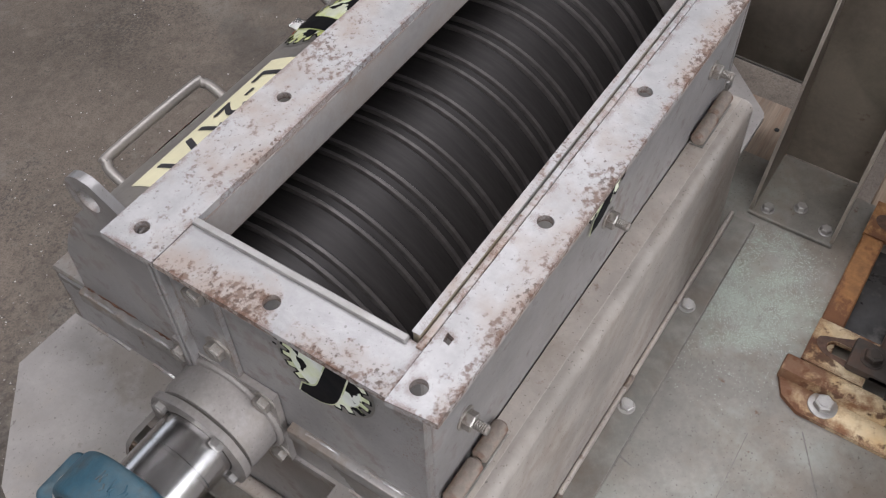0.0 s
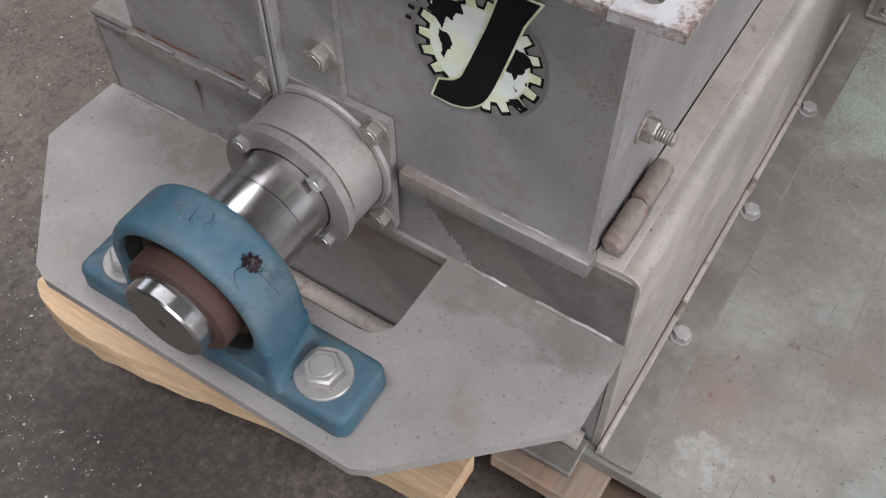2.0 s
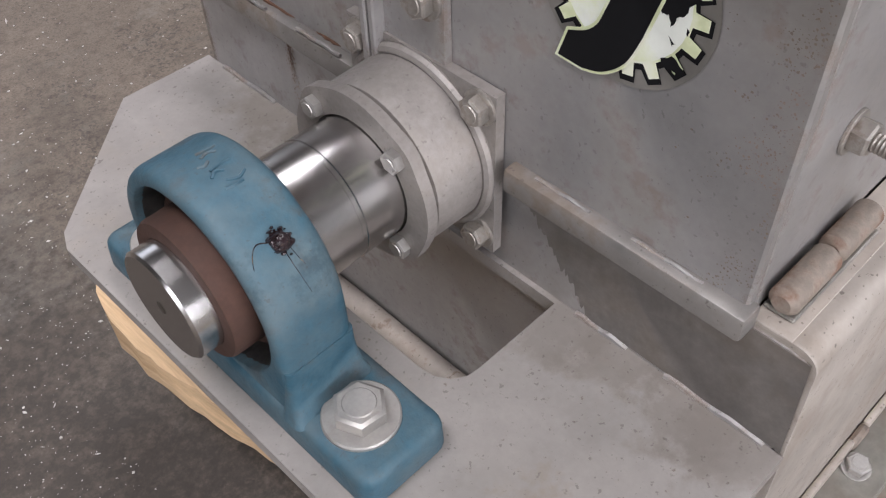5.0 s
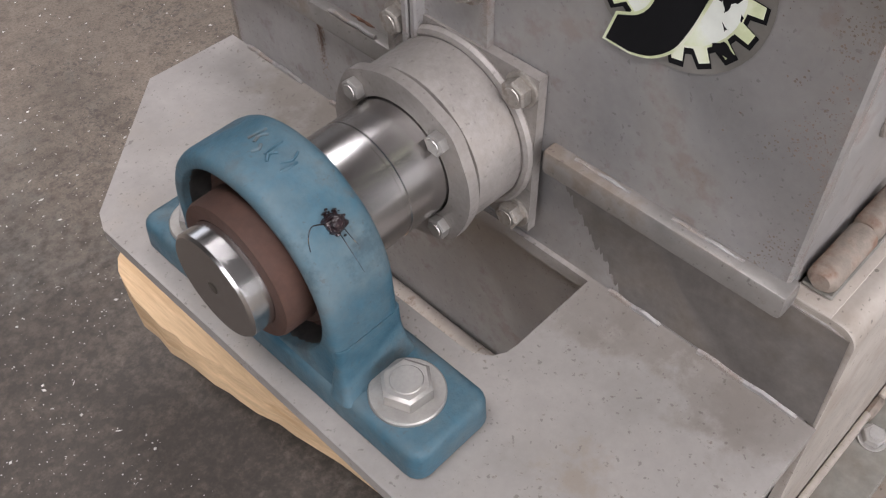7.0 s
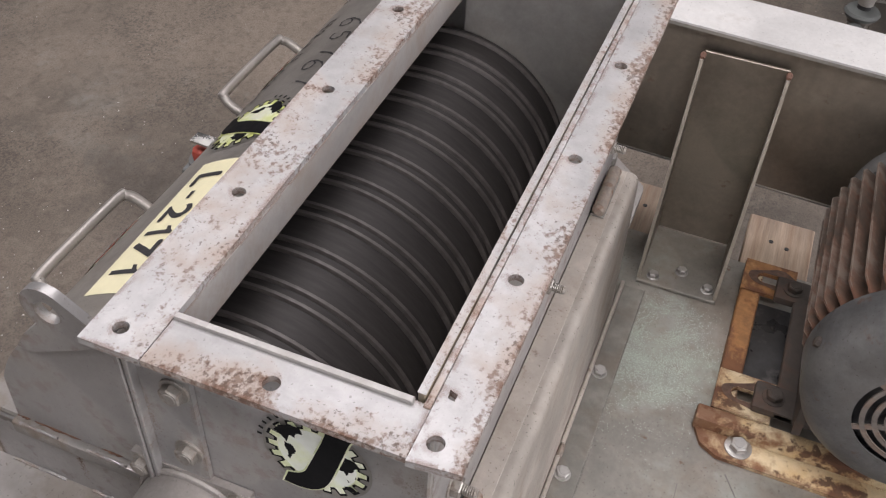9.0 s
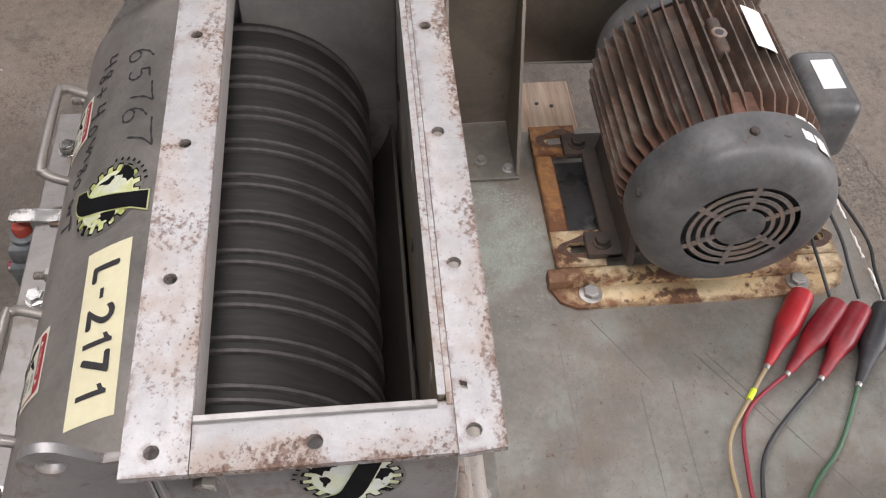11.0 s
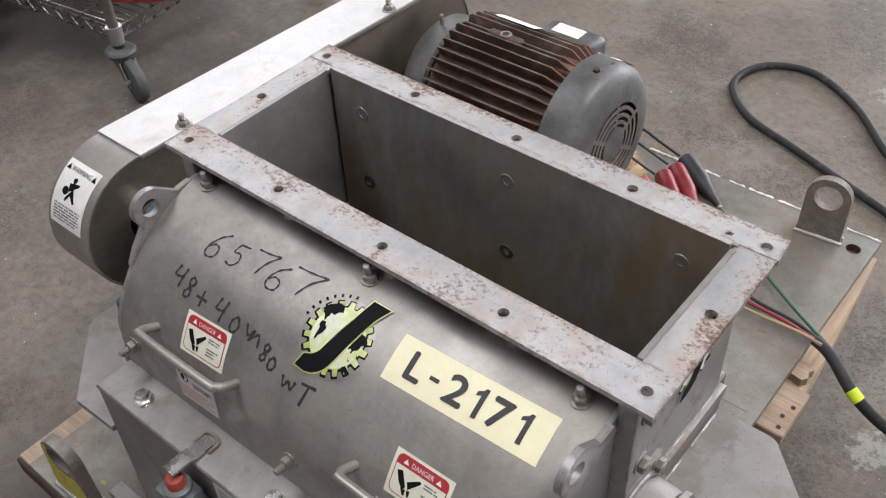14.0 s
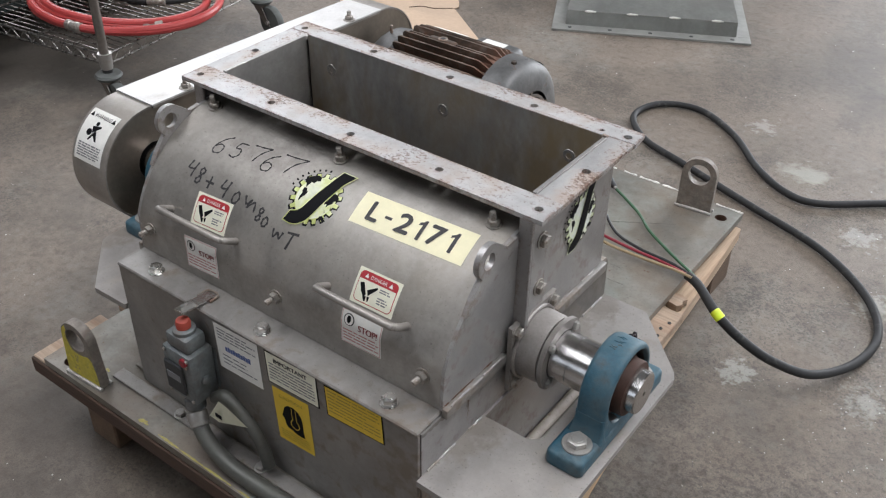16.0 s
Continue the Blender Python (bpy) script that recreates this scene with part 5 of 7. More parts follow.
    part("outer_ring", lathe(bmesh.new(), [(0.1110, 0.0518), (0.1255, 0.0517), (0.1268, 0.0503), (0.1255, 0.0478), (0.1130, 0.0470)], (xm, CY, CZ), (s, 0, 0), 48, False, False), RUSTRING, pb)
    part("locking_collar", lathe(bmesh.new(), [(0.110, 0.0432), (0.1320, 0.0432), (0.1330, 0.0420), (0.1336, 0.0392), (0.1495, 0.0390), (0.1515, 0.0380), (0.1520, 0.0302)], (xm, CY, CZ), (s, 0, 0), 52, False, False), RUSTRING, pb,
         "brown rusted locking collar")
    part("grease_fitting", lathe(bmesh.new(), [(0, 0.0045), (0.003, 0.0045), (0.004, 0.003), (0.0065, 0.0032), (0.008, 0.0015)],
                                 (xm + 0.121 * s, CY + 0.0605 * math.cos(radians(45)), CZ + 0.0605 * math.sin(radians(45))), (0, 1, 1), 12), GREASE, pb)
    return pb


pb = pillow_block(1, 0.0, "blue painted cast pillow block bearing with rusted collar")
pillow_block(-1, -0.6096, "blue painted cast pillow block bearing behind the mill")
# dried grease round the fitting and cast lettering worn past reading
rng = random.Random(11)
bm = bmesh.new()
def ring_at(ang, x, r): return Vector((x, CY + r * math.cos(radians(ang)), CZ + r * math.sin(radians(ang))))
for k in range(130):
    a, x = 45 + rng.gauss(0, 2.0), 0.1205 + rng.gauss(0, 0.0019)
    m_ = Matrix.Translation(ring_at(a, x, 0.0616)) @ Matrix.Rotation(radians(45), 4, "X") @ Matrix.Diagonal((1.0, rng.uniform(0.7, 1.4), rng.uniform(0.35, 0.8), 1))
    bmesh.ops.create_icosphere(bm, subdivisions=2 if k < 4 else 1, radius=0.0040 if k < 4 else rng.uniform(0.0006, 0.0019), matrix=m_)
for pts, w in ((((45, 0.122), (48, 0.127), (49, 0.131), (46, 0.1350), (41, 0.1375)), 0.00032), (((41, 0.118), (34, 0.1165), (28, 0.114)), 0.00018), (((42, 0.121), (33, 0.1205), (25, 0.1195), (19, 0.1185)), 0.00020)):
    line = smooth_line([ring_at(a, x, 0.0616) for a, x in pts], 4)
    tube(bm, line, w, 5, radii=[w * (1.2 - 0.9 * i / len(line)) for i in range(len(line))])
tagged(part("grease_blob", bm, GREASE, pb, "dark dried grease lump with runs"), kind="stuff")
bm = bmesh.new()
for k, (a, x, l) in enumerate(((100, 0.112, 0.010), (96, 0.114, 0.008), (93, 0.121, 0.006), (88, 0.113, 0.011), (84, 0.119, 0.007), (79, 0.112, 0.010), (75, 0.116, 0.009))):
    tube(bm, smooth_line([ring_at(a, x, 0.0613), ring_at(a + 2.2 * math.sin(k * 2.1), x + l * 0.5, 0.0616), ring_at(a + 1.0 * math.cos(k), x + l, 0.0613)], 4), 0.0009, 6)
tagged(part("cast_mark", bm, BLUE, pb), kind="stuff")

# ---- belt guard with its bracket ----
guard = thing("belt_guard", (-0.845, 0.34, 0.29), "grey sheet steel belt guard with flat lid toned for glare", "guard")
GC0, GC1, GZ, GZ1, GR = 0.0215, 0.648, 0.3975, 0.381, 0.1075


def obround(r, n=30):
    return circle2(GC1, GZ1, r, n, 90, -90) + circle2(GC0, GZ, r, n, 270, 90)


GX0, GX1 = -0.886, -0.795
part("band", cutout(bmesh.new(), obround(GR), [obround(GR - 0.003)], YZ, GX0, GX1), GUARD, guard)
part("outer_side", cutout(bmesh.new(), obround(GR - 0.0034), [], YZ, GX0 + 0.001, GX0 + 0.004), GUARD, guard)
part("inner_side", cutout(bmesh.new(), obround(GR - 0.0034), [circle2(CY, CZ, 0.036, 40)], YZ, GX1 - 0.0045, GX1 - 0.0015), GUARDBROWN, guard)


def lid_z(y):
    return GZ + (GZ1 - GZ) * (y - GC0) / (GC1 - GC0) + GR


LY0, LY1 = GC0 + 0.008, GC1 - 0.01
loop = [(LY0, lid_z(LY0) + 0.0006), (LY1, lid_z(LY1) + 0.0006), (LY1, lid_z(LY1) + 0.0036), (LY0, lid_z(LY0) + 0.0036)]
lid = part("lid", cutout(bmesh.new(), loop, [], YZ, GX0 - 0.002, GX1 + 0.004), GUARDTOP, guard, "flat lid plate with glare put into its colour")
loop = [(LY0 + 0.002, lid_z(LY0) - 0.004), (LY1 - 0.002, lid_z(LY1) - 0.004), (LY1 - 0.002, lid_z(LY1) + 0.0003), (LY0 + 0.002, lid_z(LY0) + 0.0003)]
part("lid_edge", cutout(bmesh.new(), loop, [], YZ, GX1 + 0.0009, GX1 + 0.0037), GUARD, lid)
for by in (0.113, 0.548):
    part("lid_nut", hex_head(bmesh.new(), (GX1 - 0.006, by, lid_z(by) + 0.0036), (0, 0, 1), 0.0145, 0.008, 0.0125, 0.0014, 0.009, 0.0050), DIRTYBOLT, lid)
sheave = part("sheave", lathe(bmesh.new(), [(0, 0.070), (0.008, 0.080), (0.016, 0.066), (0.024, 0.080), (0.032, 0.066), (0.040, 0.080), (0.048, 0.070)], (-0.872, CY, GZ), (1, 0, 0), 48), DARKIN, guard)
# bracket that carries the guard, rusted at its upper corners
web = part("bracket_web", slab((-0.7885, 0.283, DZ + 0.006), (-0.7835, 0.391, 0.474), 0.001), GUARDBROWN, guard)
part("bracket_foot", slab((-0.783, 0.281, DZ), (-0.661, 0.393, DZ + 0.0058), 0.001), DECK, guard)
for y in (0.281, 0.3885):
    loop = [(-0.7832, DZ + 0.0062), (-0.664, DZ + 0.0062), (-0.764, 0.472), (-0.7832, 0.472)]
    part("bracket_gusset", cutout(bmesh.new(), loop, [], XZ, y, y + 0.0045), GUARDBROWN, guard)
for y in (0.2832, 0.3908):
    part("corner_weld", tube(bmesh.new(), [(-0.7815, y, 0.4715), (-0.774, y, 0.4735), (-0.766, y, 0.4725)], 0.0035, 8, radii=[0.0025, 0.0042, 0.003]), RUSTPAD, guard, "rusted weld blob")
for x, y in ((-0.676, 0.302), (-0.700, 0.338), (-0.680, 0.378)):
    part("foot_bolt", hex_head(bmesh.new(), (x, y, DZ + 0.0058), (0, 0, 1), 0.0125, 0.006, 0.009, 0.0012, turn=x * 30), ZINC, guard)

# ---- motor on its slide base ----
MY, MZ = 0.614, 0.354
mbase = thing("slide_base", (-0.58, MY, DZ), "heavily rusted cream painted motor slide base", "motor base")
B0, B1 = DZ, DZ + 0.022
part("front_bar", cutout(bmesh.new(), [(-0.452, 0.404), (-0.424, 0.418), (-0.412, 0.44), (-0.412, 0.79), (-0.428, 0.822), (-0.452, 0.83)], [], XY, B0, B0 + 0.006), BASEM, mbase)
part("front_bar", slab((-0.470, 0.404, B0), (-0.4455, 0.828, B1), 0.003, 2), BASEM, mbase)
for x0, x1 in ((-0.536, -0.4705), (-0.752, -0.690)):
    xm_ = (x0 + x1) / 2
    for y0, y1, sl in ((0.419, 0.490, 0.456), (0.748, 0.826, 0.785)):
        slot = circle2(xm_, sl - 0.008, 0.0095, 10, 180, 360) + circle2(xm_, sl + 0.022, 0.0095, 10, 0, 180)
        part("slot_plate", cutout(bmesh.new(), [(x0, y0), (x1, y0), (x1, y1), (x0, y1)], [slot], XY, B1 - 0.006, B1), BASEM if x0 > -0.6 else ORANGERUST, mbase)
        part("slot_stain", cutout(bmesh.new(), [(xm_ + 0.021 * math.cos(q) * (1 + 0.18 * math.sin(3 * q + sl * 40)), sl + 0.007 + 0.033 * math.sin(q) * (1 + 0.15 * math.cos(2 * q + xm_ * 30))) for q in [i * math.pi / 16 for i in range(32)]], [[(xm_ + 1.08 * (u - xm_), sl + 0.007 + 1.04 * (v - sl - 0.007)) for u, v in slot]], XY, B1 + 0.0002, B1 + 0.0006), RUSTSTAIN, mbase, "dark grease stain round the bolt slot", smooth=0)
for y0, y1 in ((0.420, 0.447), (0.810, 0.828)):
    part("side_bar", slab((-0.690, y0, B0), (-0.536, y1, B1 - 0.001), 0.002), ORANGERUST, mbase)
    part("side_bar", slab((-0.752, y0 + 0.0005, B0), (-0.690, y1 - 0.0005, B1 - 0.0065), 0.001), BASEM, mbase)
    part("side_bar", slab((-0.536, y0 + 0.0005, B0), (-0.4705, y1 - 0.0005, B1 - 0.0065), 0.001), BASEM, mbase)
part("oily_pan", slab((-0.6895, 0.4475, B0), (-0.5365, 0.8095, B0 + 0.002), 0), OILY, mbase, "dark oily plate inside the base frame")
for bx, by in ((-0.434, 0.462), (-0.434, 0.760)):
    part("base_bolt", hex_head(bmesh.new(), (bx, by, B0 + 0.006), (0, 0, 1), 0.0195, 0.008, 0.0165, 0.002, turn=by * 9), ZINC, mbase)

motor = thing("electric_motor", (-0.58, MY, B1), "finned electric motor, rust-brown body with grey fan cover", "motor")
XM0, XM1 = -0.700, -0.460
part("finned_body", lathe(bmesh.new(), [(XM0, 0.104), (XM0 + 0.004, 0.108), (XM1 - 0.004, 0.108), (XM1, 0.104)], (0, MY, MZ), (1, 0, 0), 64), FINS, motor, "rust-brown cast body")
NF = 44
for k in range(NF):
    a = 2 * math.pi * k / NF
    deg = math.degrees(a) % 360
    if 222 < deg < 318:
        continue
    ca, sa = math.cos(a), math.sin(a)
    tall = 0.1325 if not 84 < deg < 97 else 0.1255
    rows = [(XM0 + 0.003, 0.106), (XM0 + 0.005, tall - 0.004), (XM0 + 0.010, tall), (XM1 - 0.030, tall), (XM1 - 0.006, 0.118), (XM1 - 0.002, 0.106)]
    bm = bmesh.new()
    sides = []
    for d in (-1, 1):
        sides.append([bm.verts.new((x, MY + ca * r - sa * d * (0.0021 if r < 0.115 else 0.0013), MZ + sa * r + ca * d * (0.0021 if r < 0.115 else 0.0013))) for x, r in rows])
    bm.faces.new(sides[0][::-1]), bm.faces.new(sides[1])
    for i in range(len(rows)):
        j = (i + 1) % len(rows)
        bm.faces.new((sides[0][i], sides[0][j], sides[1][j], sides[1][i]))
    part("fin", bm, FINS, motor, smooth=0)
rib = part("lifting_rib", slab((-0.640, MY - 0.0085, MZ + 0.105), (-0.572, MY + 0.0085, MZ + 0.1285), 0.006, 3), FINS, motor, "thick rust-brown rib with a threaded eye hole")
part("lifting_hole", lathe(bmesh.new(), [(0, 0.0105), (0.0016, 0.0095), (0.0016, 0.0062), (0.0002, 0.0056)], (-0.606, MY, MZ + 0.1283), (0, 0, 1), 18, False, True), RUSTPIN, rib)
part("eye_thread", lathe(bmesh.new(), [(0, 0.0056), (0.0014, 0.0052)], (-0.606, MY, MZ + 0.1283), (0, 0, 1), 16), RUBBER, rib)
part("cast_pad", slab((-0.510, MY - 0.020, MZ + 0.100), (-0.466, MY + 0.024, MZ + 0.1185), 0.006, 3), RUSTPAD, motor, "red-brown rusted cast pad beside the fan cover")
bell = part("drive_end_bell", lathe(bmesh.new(), [(-0.772, 0.045), (-0.770, 0.062), (-0.760, 0.090), (-0.752, 0.105), (-0.742, 0.1125), (-0.705, 0.1150), (-0.700, 0.110)], (0, MY, MZ), (1, 0, 0), 56), MOTORG, motor, "dull grey drive end bell")
part("eye_stud", cyl(bmesh.new(), (-0.732, MY - 0.012, MZ + 0.112), (-0.732, MY - 0.012, MZ + 0.130), 0.0035, 10, 0.001), RUSTPIN, motor)
part("motor_shaft", cyl(bmesh.new(), (-0.80, MY, MZ), (-0.77, MY, MZ), 0.024, 24), BRIGHT, motor)
FX = -0.390
cover = part("fan_cover", lathe(bmesh.new(), [(-0.462, 0.127), (-0.4605, 0.1300), (-0.426, 0.1282), (-0.411, 0.1250), (-0.402, 0.1185), (-0.395, 0.1085), (FX - 0.001, 0.092), (FX, 0.084), (FX, 0.0735), (FX - 0.002, 0.0735)], (0, MY, MZ), (1, 0, 0), 72, False, False), MOTORG, motor,
             "grey dented sheet fan cover")
for r0, r1 in ((0.0610, 0.0665), (0.0490, 0.0545), (0.0372, 0.0428)):
    part("grille_ring", ring_plate(bmesh.new(), (FX - 0.002, MY, MZ), (1, 0, 0), r0, r1, 0.002, 56), GRILLEM, cover)
part("grille_hub", lathe(bmesh.new(), [(-0.002, 0.031), (0, 0.031), (0.0004, 0.030)], (FX, MY, MZ), (1, 0, 0), 40), MOTORG, cover)
for k in range(6):
    a = radians(86 + 60 * k)
    wid = 0.0036
    ca, sa = math.cos(a), math.sin(a)
    bm = bmesh.new()
    vs = []
    for d in (FX - 0.0021, FX - 0.0002):
        for r, t in ((0.029, -wid), (0.076, -wid), (0.076, wid), (0.029, wid)):
            vs.append(bm.verts.new((d, MY + ca * r - sa * t, MZ + sa * r + ca * t)))
    for f in ((3, 2, 1, 0), (4, 5, 6, 7), (0, 1, 5, 4), (1, 2, 6, 5), (2, 3, 7, 6), (3, 0, 4, 7)):
        bm.faces.new([vs[i] for i in f])
    part("grille_spoke", bm, GRILLEM, cover, smooth=0)
part("fan", lathe(bmesh.new(), [(-0.012, 0.020), (-0.012, 0.088), (-0.010, 0.088), (-0.010, 0.020)], (FX - 0.006, MY, MZ), (1, 0, 0), 40), RUBBER, motor)
for a in (93, 15, 165, 255):
    y, z = MY + 0.1275 * math.cos(radians(a)), MZ + 0.1275 * math.sin(radians(a))
    part("cover_screw", hex_head(bmesh.new(), (-0.4285, y, z), (0, y - MY, z - MZ), 0.0105, 0.0055, turn=0.3), FOOTM, cover)
y, z = MY + 0.1273 * math.cos(radians(75)), MZ + 0.1273 * math.sin(radians(75))
part("open_hole", lathe(bmesh.new(), [(0, 0.0058), (0.0006, 0.0052)], (-0.4265, y, z), (0, y - MY, z - MZ), 14), RUBBER, cover)
for s in (-1, 1):
    for fx in (-0.503, -0.700):
        part("foot", slab((fx - 0.022, MY + s * 0.075 if s > 0 else MY - 0.150, B1), (fx + 0.022, MY + 0.150 if s > 0 else MY - 0.075, B1 + 0.012), 0.003, 2), FOOTM, motor)
    loop = [(XM0 + 0.01, B1 + 0.012), (XM1 + 0.002, B1 + 0.012), (XM1 - 0.03, MZ - 0.055), (XM0 + 0.04, MZ - 0.055)]
    part("foot_web", cutout(bmesh.new(), loop, [], XZ, MY + s * 0.096 - 0.005, MY + s * 0.096 + 0.005), FOOTM, motor)
    part("foot_rail", slab((-0.722, MY + s * 0.112 - 0.012, B1 + 0.0005), (-0.481, MY + s * 0.112 + 0.012, B1 + 0.0115), 0.002), FOOTM, motor)
    for fx in (-0.503, -0.700):
        part("foot_bolt", hex_head(bmesh.new(), (fx, MY + s * 0.127, B1 + 0.012), (0, 0, 1), 0.018, 0.008, 0.014, 0.002, turn=0.4), FOOTM, motor)
# terminal box on the far side
tb = part("terminal_box", slab((-0.640, MY + 0.118, MZ - 0.03), (-0.520, MY + 0.188, MZ + 0.070), 0.018, 4), MOTORG, motor, "grey terminal box")
part("terminal_label", slab((-0.612, MY + 0.140, MZ + 0.0702), (-0.556, MY + 0.170, MZ + 0.0708), 0), WHITE, tb, "torn white paper label")
a0 = 66
def motor_at(a, b, off):
    ang = radians(a0) - b / 0.1335
    return Vector((a, MY + (0.1338 + off) * math.cos(ang), MZ + (0.1338 + off) * math.sin(ang)))
part("rating_plate", rects(motor_at, [(-0.662, -0.012, -0.580, 0.022)], 0.0004, 0.004), WHITE, motor, "pale rating plate on the fins")
def cover_at(a, b, off):
    ang = radians(58) - b / 0.128
    return Vector((a, MY + (0.1285 + off) * math.cos(ang), MZ + (0.1285 + off) * math.sin(ang)))
part("cover_label", rects(cover_at, [(-0.468, -0.012, -0.426, 0.006), (-0.466, 0.010, -0.418, 0.032)], 0.0005, 0.004), WHITE, motor, "pale worn label strip")

# ---- boots and wires on the deck ----
BOOTS = (((-0.405, 0.755), (-0.299, 0.674), REDB, "bright red"), ((-0.383, 0.798), (-0.286, 0.698), REDD, "dark red"),
         ((-0.375, 0.828), (-0.276, 0.740), REDD, "dark red"), ((-0.374, 0.862), (-0.263, 0.786), RUBBER, "black"))
WIRES = ((TANW, ((-0.299, 0.674), (-0.251, 0.635), (-0.189, 0.591), (-0.103, 0.582), (-0.028, 0.582), (0.013, 0.575)), "tan"),
         (REDW, ((-0.286, 0.698), (-0.231, 0.626), (-0.147, 0.603), (-0.055, 0.594), (0.013, 0.580)), "red"),
         (RUBBER, ((-0.276, 0.740), (-0.188, 0.643), (-0.116, 0.612), (-0.042, 0.602), (0.013, 0.583)), "black"),
         (GREENW, ((-0.263, 0.786), (-0.180, 0.732), (-0.126, 0.679), (-0.051, 0.627), (0.013, 0.587)), "green"))
for (b0, b1, bmat, cname), (wmat, wpts, wname) in zip(BOOTS, WIRES):
    bt = thing("cable_boot", (*b0, DZ), cname + " rubber connector boot lying on the skid plate", "connector", "connector boots")
    p0, p1 = Vector((*b0, DZ + 0.0185)), Vector((*b1, DZ + 0.010))
    L = (p1 - p0).length
    part("boot", lathe(bmesh.new(), [(0, 0.010), (0.004, 0.0165), (0.020, 0.018), (L * 0.50, 0.0175), (L * 0.62, 0.013), (L * 0.78, 0.009), (L - 0.006, 0.0065), (L, 0.0045)], p0, p1 - p0, 24), bmat, bt)
    part("wire_clamp", cyl(bmesh.new(), p1 - (p1 - p0).normalized() * 0.004, p1 + (p1 - p0).normalized() * 0.006, 0.0042, 12), ZINC, bt)
    w = bmesh.new()
    pts = [(x, y, DZ + (0.009 if i == 0 else 0.005 + 0.003 * i)) for i, (x, y) in enumerate(wpts)]
    tube(w, smooth_line(pts, 8), 0.0030, 8)
    ld = part("lead", w, wmat, bt, wname + " insulated lead")
    if wname == "tan":
        part("tape", tube(bmesh.new(), smooth_line(pts, 8)[6:9], 0.0042, 10), LIMETAPE, ld, "yellow tape band")
for k, (x, y) in enumerate(((-0.395, 0.79), (-0.39, 0.83), (-0.385, 0.865))):
    m_ = (RUBBER, RUBBER, CABLEM)[k]
    pts = [(x, y, DZ + 0.018), (x - 0.04, y - 0.005, DZ + 0.035), (x - 0.09, y - 0.01, DZ + 0.055), (-0.57, MY + 0.165, DZ + 0.10 + 0.015 * k), (-0.59, MY + 0.155, MZ - 0.025)]
    solid("motor_lead", tube(bmesh.new(), smooth_line(pts, 8), 0.0026, 8), m_, "thin motor lead from terminal box to a boot", "wire", "motor leads")

# ---- power cable on the floor ----
cable = thing("power_cable", (0.2, 0.9, 0), "dusty thick black power cable looped over the concrete", "cable")
CP = [(0.000, 0.584, 0.180), (0.030, 0.574, 0.174), (0.082, 0.545, 0.152), (0.135, 0.545, 0.119), (0.198, 0.571, 0.078), (0.262, 0.632, 0.038), (0.312, 0.745, 0.016),
      (0.318, 0.865, 0.0110), (0.255, 0.98, 0.0110), (0.121, 1.086, 0.0110), (-0.071, 1.16, 0.0110), (-0.29, 1.245, 0.0110), (-0.435, 1.304, 0.0110),
      (-0.520, 1.41, 0.0110), (-0.493, 1.520, 0.0110), (-0.384, 1.555, 0.0110), (-0.247, 1.472, 0.0110), (-0.13, 1.345, 0.0110), (-0.03, 1.275, 0.0110), (0.055, 1.275, 0.0110),
      (0.185, 1.377, 0.0110), (0.40, 1.55, 0.0110), (0.9, 1.75, 0.0110), (1.8, 1.9, 0.0110)]
part("sheath", tube(bmesh.new(), smooth_line(CP, 10), 0.0090, 12), CABLEM, cable)
line = smooth_line(CP, 10)
part("tape", tube(bmesh.new(), line[19:23], 0.0100, 14), LIMETAPE, cable, "fluorescent yellow tape band")

# ---- limit switch on the front panel ----
sw = thing("limit_switch", (-0.425, -0.24, DZ), "grey cast limit switch with an orange plunger", "switch")
part("body", slab((-0.452, -0.262, 0.262), (-0.392, -0.2185, 0.352), 0.004, 2), SWITCHM, sw)
part("head", slab((-0.444, -0.258, 0.352), (-0.398, -0.222, 0.378), 0.005, 2), SWITCHM, sw)
part("cover", slab((-0.448, -0.2665, 0.275), (-0.408, -0.262, 0.330), 0.002), DARKPAINT, sw, "dark rating plate on the switch")
part("plunger", lathe(bmesh.new(), [(0, 0.0105), (0.010, 0.0110), (0.015, 0.0095), (0.018, 0.005)], (-0.421, -0.240, 0.383), (0, 0, 1), 24), ORANGE, sw, "orange red rubber plunger boot")
part("base_plate", slab((-0.4555, -0.2183, 0.268), (-0.3885, -0.2172, 0.346), 0.0003), SWITCHM, sw)
for cx, cz in ((-0.4455, 0.268), (-0.4455, 0.346), (-0.398, 0.268), (-0.398, 0.346)):
    part("cover_screw", hex_head(bmesh.new(), (cx, -0.2622, cz), (0, -1, 0), 0.0055, 0.0022), DIRTYBOLT, sw)
part("mark_shape", slab((-0.442, -0.2672, 0.300), (-0.414, -0.2666, 0.312), 0), GREYINK, sw)
part("collar", lathe(bmesh.new(), [(0, 0.0165), (0.006, 0.0165), (0.008, 0.0135)], (-0.421, -0.240, 0.3775), (0, 0, 1), 24), SWITCHM, sw)
part("side_plug", hex_head(bmesh.new(), (-0.3918, -0.240, 0.300), (1, 0, 0), 0.014, 0.004), SWITCHM, sw)
part("red_plug", lathe(bmesh.new(), [(0, 0.0075), (0.003, 0.0075), (0.0045, 0.006)], (-0.404, -0.2620, 0.342), (0, -1, 0), 18), REDD, sw, "dark red plug on the switch face")
part("gland", lathe(bmesh.new(), [(0, 0.014), (0.014, 0.013), (0.016, 0.016), (0.028, 0.016), (0.032, 0.012)], (-0.424, -0.240, 0.262), (0.22, -0.26, -1), 16), SWITCHM, sw)
